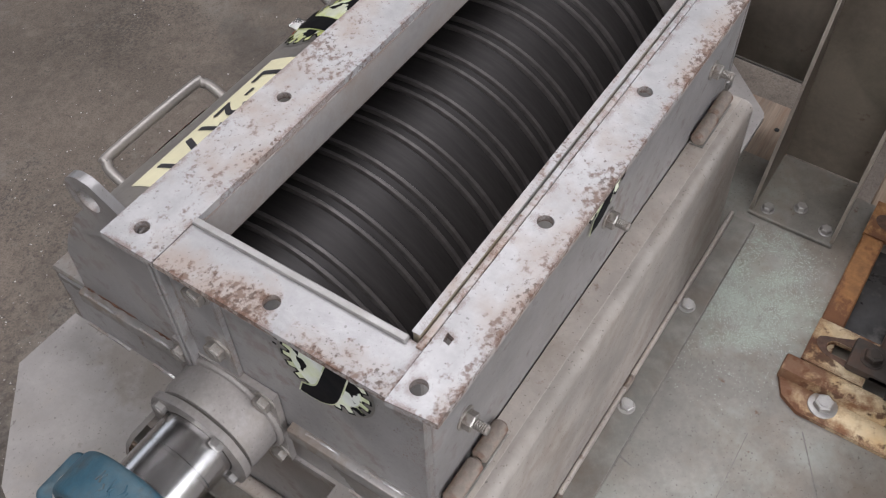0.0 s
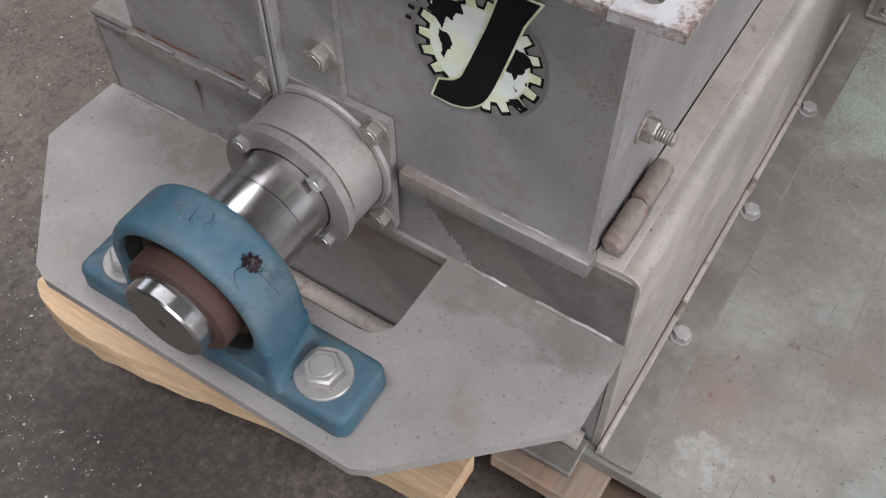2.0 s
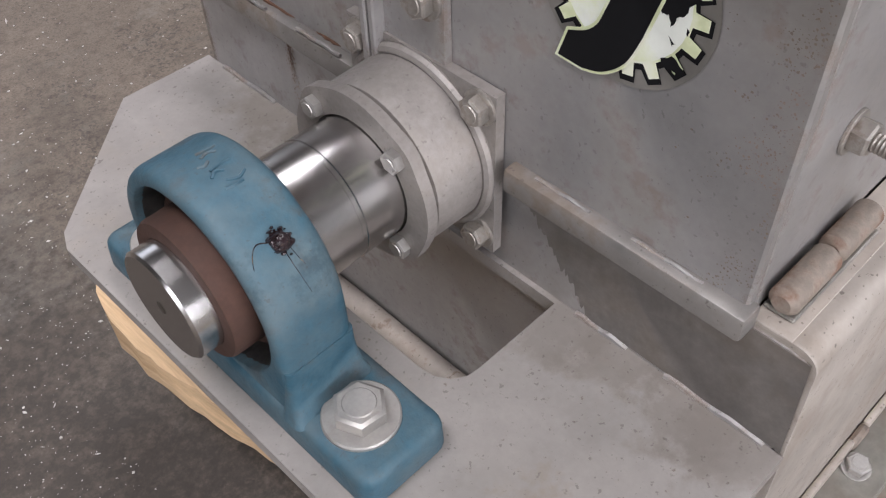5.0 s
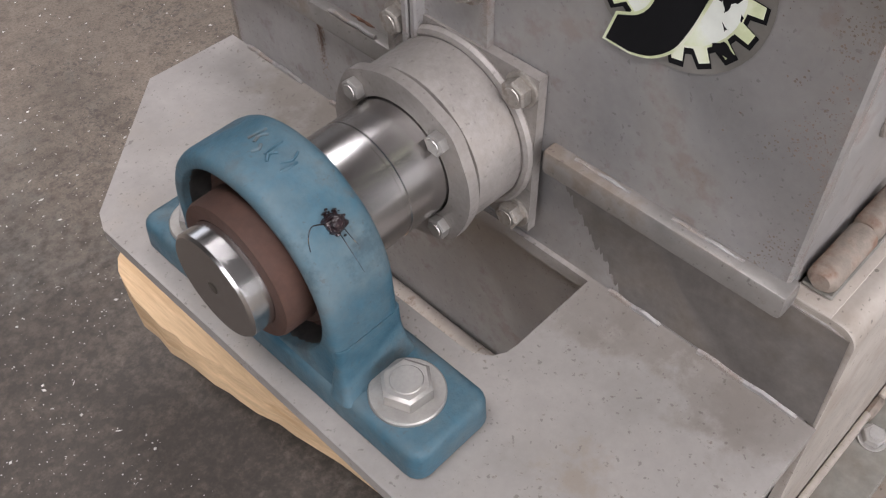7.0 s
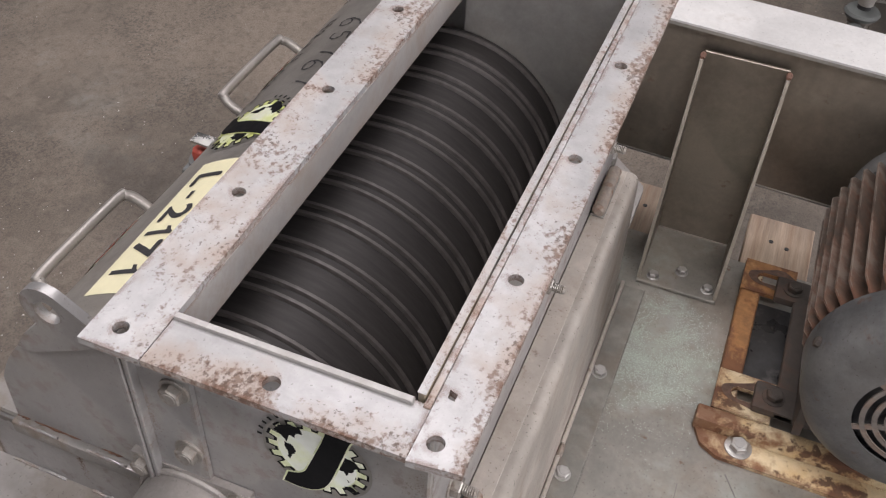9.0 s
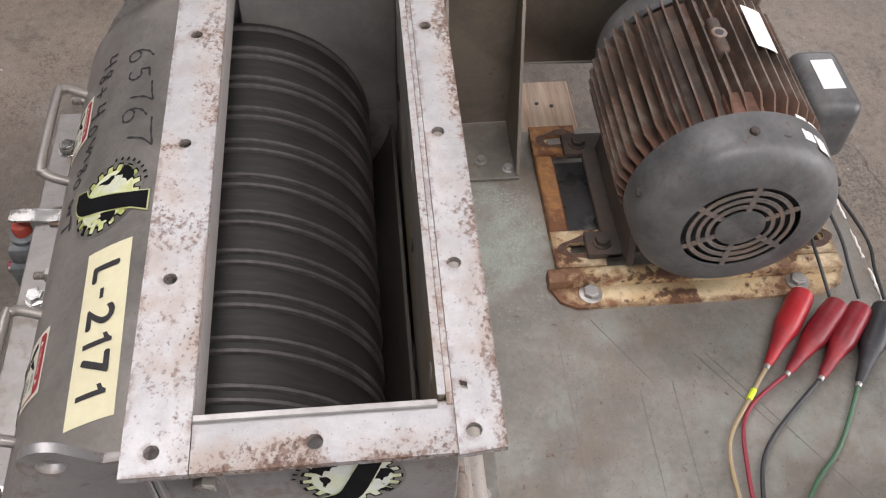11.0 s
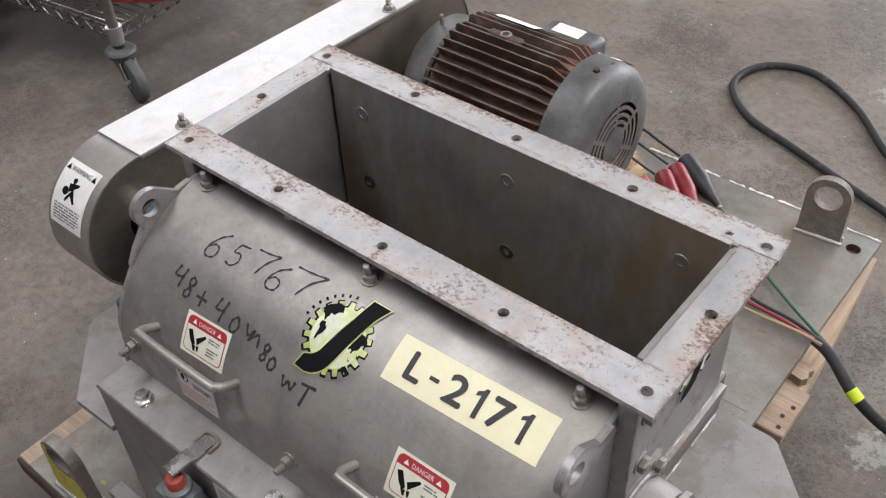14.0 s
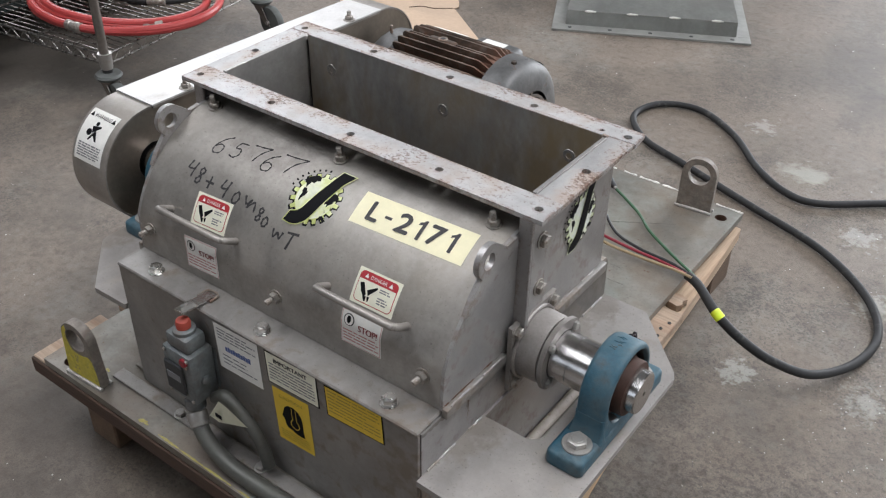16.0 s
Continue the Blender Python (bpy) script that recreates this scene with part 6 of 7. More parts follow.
part("cover_screw", hex_head(bmesh.new(), (-0.400, -0.2622, 0.335), (0, -1, 0), 0.007, 0.003), RUSTPIN, sw)
tab = thing("striker_tab", (-0.418, -0.20, FT), "shiny bent steel striker tab on the ledge", "tab")
bm = bmesh.new()
prev = None
for y, z in ((-0.186, FT + 0.0045), (-0.205, FT + 0.0055), (-0.216, FT + 0.008), (-0.245, FT + 0.0095)):
    cur = [bm.verts.new((x, y, z + d)) for x, d in ((-0.428, 0), (-0.410, 0), (-0.410, 0.003), (-0.428, 0.003))]
    if prev:
        for i in range(4):
            bm.faces.new((prev[i], prev[(i + 1) % 4], cur[(i + 1) % 4], cur[i]))
    else:
        bm.faces.new(cur[::-1])
    prev = cur
bm.faces.new(prev)
part("strip", bm, CHROME, tab)
part("tab_weld", tube(bmesh.new(), smooth_line([(-0.431, -0.200, FT + 0.006), (-0.430, -0.184, FT + 0.006), (-0.419, -0.180, FT + 0.006), (-0.408, -0.184, FT + 0.006), (-0.407, -0.200, FT + 0.006)], 4), 0.0022, 8), RUSTPIN, tab)
cond = thing("conduit", (-0.35, -0.24, DZ), "grey flexible conduit running along the deck", "conduit")
pts = [(-0.414, -0.250, 0.226), (-0.403, -0.256, 0.211), (-0.382, -0.262, 0.197), (-0.350, -0.266, 0.186), (-0.305, -0.268, 0.180), (-0.20, -0.266, 0.180), (-0.10, -0.262, 0.180), (-0.03, -0.258, 0.180)]
part("tube", tube(bmesh.new(), smooth_line(pts, 8), 0.0125, 14), GALV, cond)
part("connector", lathe(bmesh.new(), [(0, 0.0110), (0.004, 0.0158), (0.016, 0.0158), (0.018, 0.0145), (0.024, 0.0145), (0.026, 0.0128)], (-0.417, -0.2485, 0.231), (0.55, -0.30, -0.75), 18), ZINC, cond, "zinc conduit connector")
pts = [(-0.385, -0.2335, 0.262), (-0.366, -0.2335, 0.278), (-0.348, -0.2335, 0.276), (-0.322, -0.2335, 0.258), (-0.300, -0.2335, 0.236), (-0.288, -0.2335, 0.205), (-0.284, -0.2335, 0.185)]
part("tube", tube(bmesh.new(), smooth_line(pts, 8), 0.0095, 12), GALV, cond)
bm = bmesh.new()
tv = [bm.verts.new(v) for v in ((-0.365, -0.263, 0.262), (-0.340, -0.262, 0.304), (-0.326, -0.262, 0.303), (-0.340, -0.266, 0.266), (-0.285, -0.261, 0.286))]
bm.faces.new(tv[:4]), bm.faces.new((tv[3], tv[2], tv[4]))
bmesh.ops.solidify(bm, geom=bm.faces[:], thickness=0.0006)
tag = part("tag", bm, PAPER, cond, "loose white paper tag")
part("mark_shape", slab((-0.343, -0.2685, 0.278), (-0.331, -0.2675, 0.285), 0), INK, tag)

# ---- labels and marks on the mill and guard ----
GEAR_J = ([(0.0105, 0.0440), (0.0038, 0.0187), (-0.0028, -0.0009)] + [(p.x, p.y) for p in smooth_line([(-0.0095, -0.0205, 0), (-0.0122, -0.0270, 0), (-0.0175, -0.0325, 0), (-0.0265, -0.0365, 0)], 5)]
          + [(-0.0310, -0.0510)] + [(p.x, p.y) for p in smooth_line([(-0.0180, -0.0518, 0), (-0.0070, -0.0485, 0), (0.0035, -0.0390, 0), (0.0100, -0.0240, 0)], 5)]
          + [(0.0180, 0.0034), (0.0247, 0.0271), (0.0330, 0.0440)])


def gear_loop(r0, r1, n=18, turn=0.0, wide=1.0):
    out = []
    for k in range(n):
        for f, r in ((-0.30, r0), (-0.20, r1), (0.20, r1), (0.30, r0)):
            a = 2 * math.pi * (k + f * wide) / n + turn
            out.append((r * math.cos(a), r * math.sin(a)))
    return out


LANDS = ([(-0.033, 0.018), (-0.029, 0.025), (-0.020, 0.031), (-0.012, 0.030), (-0.010, 0.024), (-0.015, 0.022), (-0.017, 0.017), (-0.021, 0.018), (-0.022, 0.013), (-0.024, 0.008), (-0.027, 0.013), (-0.030, 0.016)],
         [(-0.0255, 0.007), (-0.021, 0.007), (-0.0165, 0.001), (-0.018, -0.004), (-0.021, -0.008), (-0.0225, -0.0135), (-0.024, -0.010), (-0.0235, -0.003), (-0.026, 0.002)],
         [(0.013, 0.004), (0.017, 0.012), (0.022, 0.016), (0.030, 0.0145), (0.034, 0.009), (0.030, 0.006), (0.028, 0.000), (0.025, -0.002), (0.023, -0.007), (0.021, -0.002), (0.018, -0.004), (0.016, 0.000)],
         [(0.021, -0.022), (0.025, -0.0195), (0.029, -0.021), (0.0325, -0.024), (0.0315, -0.027), (0.027, -0.026), (0.022, -0.0255)],
         [(0.0225, -0.011), (0.026, -0.013), (0.025, -0.015)], [(0.030, -0.004), (0.0315, -0.006), (0.030, -0.008)])


def gear_sticker(put, seed, rim=LIME, middle=PALE):
    """A round badge: toothed disc with dark blotches and a broad black hook across it."""
    badge = part("round_badge", loop_sheet(put, circle2(-0.002, -0.007, 0.0436, 40), 0.0005), FILM, mill, "round toothed badge with a black hook shape")
    part("gear_shadow", loop_sheet(put, [(a - 0.002, b - 0.007) for a, b in gear_loop(0.0345, 0.0412, wide=1.25)], 0.0008), INK, badge)
    part("gear", loop_sheet(put, [(a - 0.0015, b - 0.006) for a, b in gear_loop(0.0322, 0.0390)], 0.0011), rim, badge)
    part("gear_middle", loop_sheet(put, circle2(-0.0015, -0.006, 0.0312, 32), 0.0012), middle, badge)
    rng = random.Random(seed)
    for land in LANDS:
        loop = []
        for (a0_, b0_), (a1_, b1_) in zip(land, land[1:] + land[:1]):
            for f in (0.0, 0.34, 0.67):
                loop.append((-0.0015 + a0_ + (a1_ - a0_) * f + rng.uniform(-0.0006, 0.0006), -0.006 + b0_ + (b1_ - b0_) * f + rng.uniform(-0.0006, 0.0006)))
        part("dark_blotch", loop_sheet(put, loop, 0.0014), INK, badge)
    big = inset(GEAR_J, -0.0014)
    part("hook_border", loop_sheet(put, big, 0.0017), rim, badge)
    part("hook", loop_sheet(put, GEAR_J, 0.0020), INK, badge)
    for k in range(8):
        a = radians(172 - k * 10.5)
        ca, sa = math.cos(a), math.sin(a)
        loop = [(ca * r - sa * t - 0.002, sa * r + ca * t - 0.007) for r, t in ((0.0440, -0.0013), (0.0478, -0.0013), (0.0478, 0.0013), (0.0440, 0.0013))]
        part("mark", loop_sheet(put, loop, 0.0010), INK, badge)


FILM = material("brown_clear_film", (0.30, 0.285, 0.262), 0.42, 0.65, 0.1, 12, 0.05, 200, grime=0.15)
gear_sticker(lambda a, b, o: Vector((EX1 + o, 0.1382 + a, 0.5472 + b)), 3)
gear_sticker(lambda a, b, o: door_at(-0.295 + a, 0.104 - b, o), 4, YLIME, PALELIME)
gear_sticker(lambda a, b, o: Vector((-0.285 - a, 0.2215 + o, 0.556 + b)), 5)


def on_door(cx, cs, turn=0.0):
    c, s = math.cos(radians(turn)), math.sin(radians(turn))
    return lambda a, b, o: door_at(cx + a * c - b * s, cs - (a * s + b * c), o)


def on_front(cx, cz, turn=0.0):
    c, s = math.cos(radians(turn)), math.sin(radians(turn))
    return lambda a, b, o: Vector((cx + a * c - b * s, -0.217 - o, cz + a * s + b * c))


def text_lines(rng, x0, x1, y0, y1, n, gap=0.45):
    rows, h = [], (y1 - y0) / n
    for i in range(n):
        x, yt = x0, y1 - i * h
        end = x1 - (rng.uniform(0, 0.3) * (x1 - x0) if rng.random() < 0.35 else 0)
        while x < end:
            w = min(rng.uniform(1.2, 4.5) * h, end - x)
            rows.append((x, yt - h * (1 - gap), x + w, yt))
            x += w + h * 0.4
    return rows


def words(put, text, height, mat, parent, at=(0, 0), off=0.0013, width=None):
    bm, w = letters(text, height)
    if width:
        k = width / w
        for v in bm.verts:
            v.co.x *= k
    for v in bm.verts:
        v.co.x += at[0]
        v.co.y += at[1]
    return part("lettering", wrap(bm, put, off, None, 0.006), mat, parent)


put = on_door(-0.1435, 0.092, 2.0)
lab = part("inventory_label", rects(put, [(-0.0895, -0.0245, 0.0895, 0.0245)], 0.0006, 0.005), CREAM, mill, "pale yellow label with large black number")
for ch, cx, w in (("L", -0.0600, 0.0185), ("-", -0.0370, 0.0105), ("2", -0.0120, 0.0225), ("1", 0.0125, 0.0), ("7", 0.0365, 0.0225), ("1", 0.0620, 0.0)):
    if ch == "1":
        bm = loop_sheet(put, [(cx + a, b) for a, b in ((-0.0002, -0.0150), (0.0050, -0.0150), (0.0050, 0.0150), (0.0014, 0.0150), (-0.0008, 0.0118), (-0.0056, 0.0092), (-0.0056, 0.0052), (-0.0002, 0.0072))], 0.0012)
    elif ch == "-":
        bm = loop_sheet(put, [(cx + a, b) for a, b in ((-0.0055, -0.0035), (0.0055, -0.0035), (0.0055, 0.0005), (-0.0055, 0.0005))], 0.0012)
    else:
        copies = []
        for k, (dx, dy) in enumerate(((0, 0), (0.0011, 0), (-0.0011, 0), (0, 0.0010), (0, -0.0010))):
            t_, tw = letters(ch, 0.0280)
            for v in t_.verts:
                v.co.x = v.co.x * (w - 0.0022) / tw + cx + dx
                v.co.y += dy
            copies.append(wrap(t_, put, 0.0012 + 0.00003 * k, None, 0.005))
        bm = join(*copies)
    part("lettering", bm, MARKER, lab)


def danger_label(cx, cs, turn):
    put = on_door(cx, cs, turn)
    w, h = 0.0345, 0.0235
    lab = part("danger_label", rects(put, [(-w, -h, w, h)], 0.0006, 0.005), PAPER, mill, "cream danger label with a red header")
    def rounded(a0, b0, a1, b1, r, top=True):
        up = circle2(a1 - r, b1 - r, r, 6, 0, 90) + circle2(a0 + r, b1 - r, r, 6, 90, 180) if top else [(a1, b1), (a0, b1)]
        return up + circle2(a0 + r, b0 + r, r, 6, 180, 270) + circle2(a1 - r, b0 + r, r, 6, 270, 360)
    part("red_frame", loop_sheet(put, rounded(-w + 0.0040, -h + 0.0035, w - 0.0040, h - 0.0030, 0.0065), 0.0009, 0.004), RED, lab)
    part("inner_paper", loop_sheet(put, rounded(-w + 0.0051, -h + 0.0046, w - 0.0051, h - 0.0140, 0.0054, False), 0.0012, 0.004), PAPER, lab)
    words(put, "DANGER", 0.0048, WHITE, lab, (0, h - 0.0088), 0.0014, 0.026)
    for sx in (-1, 1):
        part("triangle", loop_sheet(put, [(sx * 0.0195 - 0.0032, h - 0.0112), (sx * 0.0195 + 0.0032, h - 0.0112), (sx * 0.0195, h - 0.0058)], 0.0014), WHITE, lab)
    for loop in ([(-0.026, 0.004), (-0.020, 0.006), (-0.012, -0.008), (-0.015, -0.012), (-0.021, -0.006)], [(-0.012, -0.002), (0.001, 0.006), (0.003, 0.004), (-0.009, -0.009)],
                 [(-0.017, -0.011), (-0.011, -0.010), (-0.011, -0.016), (-0.013, -0.017)], [(-0.010, -0.010), (-0.006, -0.009), (-0.006, -0.015), (-0.008, -0.016)]):
        part("pictogram_shape", loop_sheet(put, loop, 0.0016), INK, lab)
    part("small_print", rects(put, text_lines(random.Random(int(cx * -100)), 0.006, 0.024, 0.000, 0.006, 2, 0.45) + text_lines(random.Random(int(cx * -90)), 0.006, 0.024, -0.015, -0.005, 3, 0.45), 0.0016), GREYINK, lab)


def stop_label(cx, cs, turn):
    put = on_door(cx, cs, turn)
    w, h = 0.0335, 0.0255
    lab = part("stop_label", rects(put, [(-w, -h, w, h)], 0.0006, 0.005), WHITE, mill, "white stop label with red small print")
    part("red_frame", rects(put, [(-w + 0.001, h - 0.0018, w - 0.001, h - 0.001), (-w + 0.001, -h + 0.001, w - 0.001, -h + 0.0018), (-w + 0.001, -h + 0.0015, -w + 0.0018, h - 0.0015), (w - 0.0018, -h + 0.0015, w - 0.001, h - 0.0015)], 0.0010), REDINK, lab)
    for dx in (-0.0005, 0, 0.0005):
        words(put, "STOP!", 0.0084, STOPINK, lab, (0.012 + dx, 0.006), 0.0013 + dx * 0.05, 0.031)
    part("pictogram_shape", join(loop_sheet(put, circle2(-0.020, 0.012, 0.0085, 24), 0.0010)), INK, lab)
    part("pictogram_shape", loop_sheet(put, circle2(-0.020, 0.012, 0.0072, 24), 0.0013), WHITE, lab)
    part("pictogram_shape", loop_sheet(put, [(-0.0235, 0.012), (-0.022, 0.0175), (-0.0175, 0.0175), (-0.0165, 0.011), (-0.0195, 0.0068), (-0.0225, 0.0085)], 0.0016), INK, lab)
    part("small_print", rects(put, text_lines(random.Random(int(cx * -50)), -w + 0.004, w - 0.004, -0.022, -0.003, 4, 0.60), 0.0011), REDINK, lab)


danger_label(-0.4485, 0.192, 2.8)
danger_label(-0.1455, 0.188, 1.0)
stop_label(-0.4535, 0.262, 3.6)
stop_label(-0.1510, 0.248, 2.0)

rng = random.Random(21)
put = on_front(-0.338, 0.360, 2.0)
lab = part("maker_label", rects(put, [(-0.044, -0.041, 0.044, 0.041)], 0.0006), WHITE, mill, "white paper label with blue print")
part("small_print", rects(put, text_lines(rng, -0.038, 0.038, 0.012, 0.034, 4, 0.6) + text_lines(rng, -0.034, 0.034, -0.034, -0.012, 3, 0.7), 0.0010), GREYINK, lab)
part("mark_shape", rects(put, [(-0.026 + 0.0052 * i, -0.004, -0.0216 + 0.0052 * i, 0.004 + 0.0015 * (i % 2)) for i in range(10)], 0.0010), BLUEINK, lab)
put = on_front(-0.2325, 0.3765, 2.5)
lab = part("important_label", rects(put, [(-0.0485, -0.0285, 0.0485, 0.0285)], 0.0006), INK, mill, "cream notice with a black border")
part("notice_paper", rects(put, [(-0.0465, -0.0265, 0.0465, 0.0265)], 0.0010), PAPER, lab)
for dx in (-0.0004, 0.0004):
    words(put, "IMPORTANT", 0.0075, INK, lab, (dx, 0.017), 0.0014 + dx * 0.05, 0.062)
part("small_print", rects(put, text_lines(rng, -0.042, 0.042, -0.022, 0.010, 6, 0.6), 0.0014), GREYINK, lab)
put = on_front(-0.2375, 0.2935, 3.0)
lab = part("caution_label", rects(put, [(-0.0345, -0.049, 0.0345, 0.049)], 0.0006), YELLOW, mill, "yellow caution label with a black shape")
words(put, "CAUTION", 0.006, FADEDINK, lab, (0, 0.037), 0.0012, 0.044)
part("pictogram_shape", loop_sheet(put, [(-0.0195, -0.002), (-0.0215, 0.001), (-0.0180, 0.010), (-0.0150, 0.0185), (-0.008, 0.0245), (0.002, 0.0262), (0.012, 0.022), (0.0175, 0.013), (0.0185, 0.002), (0.0180, -0.010), (0.0195, -0.024), (0.004, -0.024), (-0.004, -0.0205), (-0.013, -0.019), (-0.0165, -0.013), (-0.0170, -0.006)], 0.0010), INK, lab)
ear = circle2(0.003, -0.006, 0.0088, 20, 118, 422)
thin = ear + circle2(0.003, -0.006, 0.0074, 20, 118, 422)[::-1]
part("pictogram_shape", loop_sheet(put, thin, 0.0014), YELLOW, lab)
part("pictogram_shape", rects(put, [(-0.0014, 0.0015, -0.0003, 0.0235), (0.0063, 0.0015, 0.0074, 0.0225)], 0.0014), YELLOW, lab)
part("small_print", rects(put, text_lines(rng, -0.028, 0.028, -0.044, -0.027, 4, 0.62), 0.0010), FADEDINK, lab)
put = on_front(-0.1215, 0.378, 3.5)
lab = part("yellow_notice", rects(put, [(-0.0495, -0.0265, 0.0495, 0.0265)], 0.0006), INK, mill, "yellow notice with fine black print")
part("notice_paper", rects(put, [(-0.0478, -0.0248, 0.0478, 0.0248)], 0.0010), YELLOW, lab)
part("small_print", rects(put, text_lines(rng, -0.044, 0.044, -0.020, 0.021, 7, 0.68), 0.0014), FADEDINK, lab)


def on_band(a, b, o):
    ang = radians(139) - b / GR
    return Vector((-0.8445 + a, GC0 + (GR + o) * math.cos(ang), GZ + (GR + o) * math.sin(ang)))


lab = part("warning_label", rects(on_band, [(-0.0355, -0.0475, 0.0355, 0.0475)], 0.0006, 0.004), WHITE, guard, "white warning label on the round end")
words(on_band, "WARNING", 0.0075, INK, lab, (0, 0.036), 0.0013, 0.043)
for sx in (-1, 1):
    part("triangle", loop_sheet(on_band, [(sx * 0.028 - 0.005, 0.032), (sx * 0.028 + 0.005, 0.032), (sx * 0.028, 0.041)], 0.0012, 0.004), INK, lab)
for loop in (circle2(-0.002, 0.022, 0.0042, 14), [(-0.010, 0.016), (0.010, 0.020), (0.011, 0.017), (0.002, 0.010), (-0.006, 0.004)], [(0.001, 0.012), (0.006, 0.004), (0.012, -0.008), (0.008, -0.009), (-0.003, 0.003)],
             [(-0.003, 0.004), (0.001, 0.002), (-0.008, -0.010), (-0.011, -0.008)], circle2(-0.013, 0.004, 0.0062, 18)):
    part("pictogram_shape", loop_sheet(on_band, loop, 0.0011, 0.004), INK, lab)
part("small_print", rects(on_band, text_lines(rng, -0.029, 0.029, -0.042, -0.016, 6, 0.45), 0.0010, 0.004), GREYINK, lab)

# marker writing on the door
GLYPH = {"6": [[(0.75, 1.0), (0.35, 0.75), (0.12, 0.3), (0.3, 0.02), (0.7, 0.08), (0.72, 0.38), (0.4, 0.48), (0.14, 0.3)]],
         "5": [[(0.85, 1.0), (0.3, 0.95)], [(0.3, 0.95), (0.22, 0.58), (0.6, 0.6), (0.75, 0.3), (0.5, 0.03), (0.1, 0.08)]],
         "7": [[(0.0, 0.85), (0.5, 0.9), (0.95, 1.0)], [(0.95, 1.0), (0.6, 0.55), (0.4, 0.0)]],
         "4": [[(0.2, 1.0), (0.1, 0.5), (0.5, 0.5), (0.8, 0.55)], [(0.75, 1.0), (0.68, 0.5), (0.7, 0.0)]],
         "8": [[(0.8, 0.85), (0.4, 1.0), (0.25, 0.75), (0.6, 0.45), (0.7, 0.15), (0.4, 0.0), (0.2, 0.2), (0.5, 0.5), (0.8, 0.85)]],
         "x": [[(0.1, 0.5), (0.9, 0.5)], [(0.5, 0.9), (0.5, 0.1)]],
         "0": [[(0.5, 0.95), (0.15, 0.6), (0.25, 0.1), (0.65, 0.08), (0.85, 0.5), (0.5, 0.95)]],
         "1": [[(0.35, 0.6), (0.6, 1.0), (0.5, 0.0)]],
         "w": [[(0.0, 0.95), (0.25, 0.45), (0.55, 0.85), (0.35, 0.25), (0.8, 0.75), (0.95, 0.15)]],
         "W": [[(0.0, 0.9), (0.2, 0.1), (0.5, 0.7), (0.75, 0.15), (1.0, 0.9)]],
         "T": [[(0.1, 0.9), (0.95, 1.0)], [(0.55, 0.95), (0.45, 0.0)]]}


def scrawl(name_label, rows, pen):
    holder = None
    for ch, x, s, w, h, slant in rows:
        for line_ in GLYPH[ch]:
            pts = [(x + a * w + b * slant * h, s - b * h) for a, b in line_]
            bm = stroke(lambda a, b, o: door_at(a, b, o), pts, pen, 0.0007)
            ob = part("marker_number" if holder is None else "pen_stroke", bm, MARKER, mill if holder is None else holder, name_label if holder is None else "")
            holder = holder or ob


scrawl("black marker handwriting reading 65767", [("6", -0.508, 0.111, 0.026, 0.034, 0.2), ("5", -0.474, 0.107, 0.024, 0.028, 0.1), ("7", -0.441, 0.100, 0.032, 0.030, 0.0),
                                                  ("6", -0.414, 0.106, 0.027, 0.031, 0.1), ("7", -0.386, 0.096, 0.043, 0.032, 0.0)], 0.0026)
scrawl("black marker handwriting of a size and weight", [("4", -0.526, 0.157, 0.020, 0.024, 0.1), ("8", -0.505, 0.162, 0.017, 0.024, 0.1), ("x", -0.484, 0.165, 0.021, 0.024, 0), ("4", -0.453, 0.165, 0.019, 0.026, 0.1),
                                                         ("0", -0.426, 0.166, 0.016, 0.020, 0.1), ("w", -0.402, 0.168, 0.025, 0.022, 0.0),
                                                         ("8", -0.374, 0.173, 0.014, 0.019, 0.1), ("0", -0.360, 0.177, 0.013, 0.016, 0.1), ("W", -0.334, 0.184, 0.018, 0.014, 0), ("T", -0.314, 0.191, 0.023, 0.025, 0.1)], 0.0036)
bm = stroke(lambda a, b, o: Vector((a, 0.2215 + o, b)), [(-0.0745, 0.545), (-0.079, 0.556), (-0.087, 0.566), (-0.090, 0.560), (-0.083, 0.550), (-0.0745, 0.545)], 0.0014)
part("pen_mark", bm, MARKER, mill, "black marker loop on the rear wall")

# ---- things that stand round about ----
RU, RV = Vector((-0.9925, -0.122, 0)), Vector((-0.122, 0.9925, 0))
RO = Vector((-1.693, 0.532, 0))


def rack_at(u, v, z):
    return RO + RU * u + RV * v + Vector((0, 0, z))


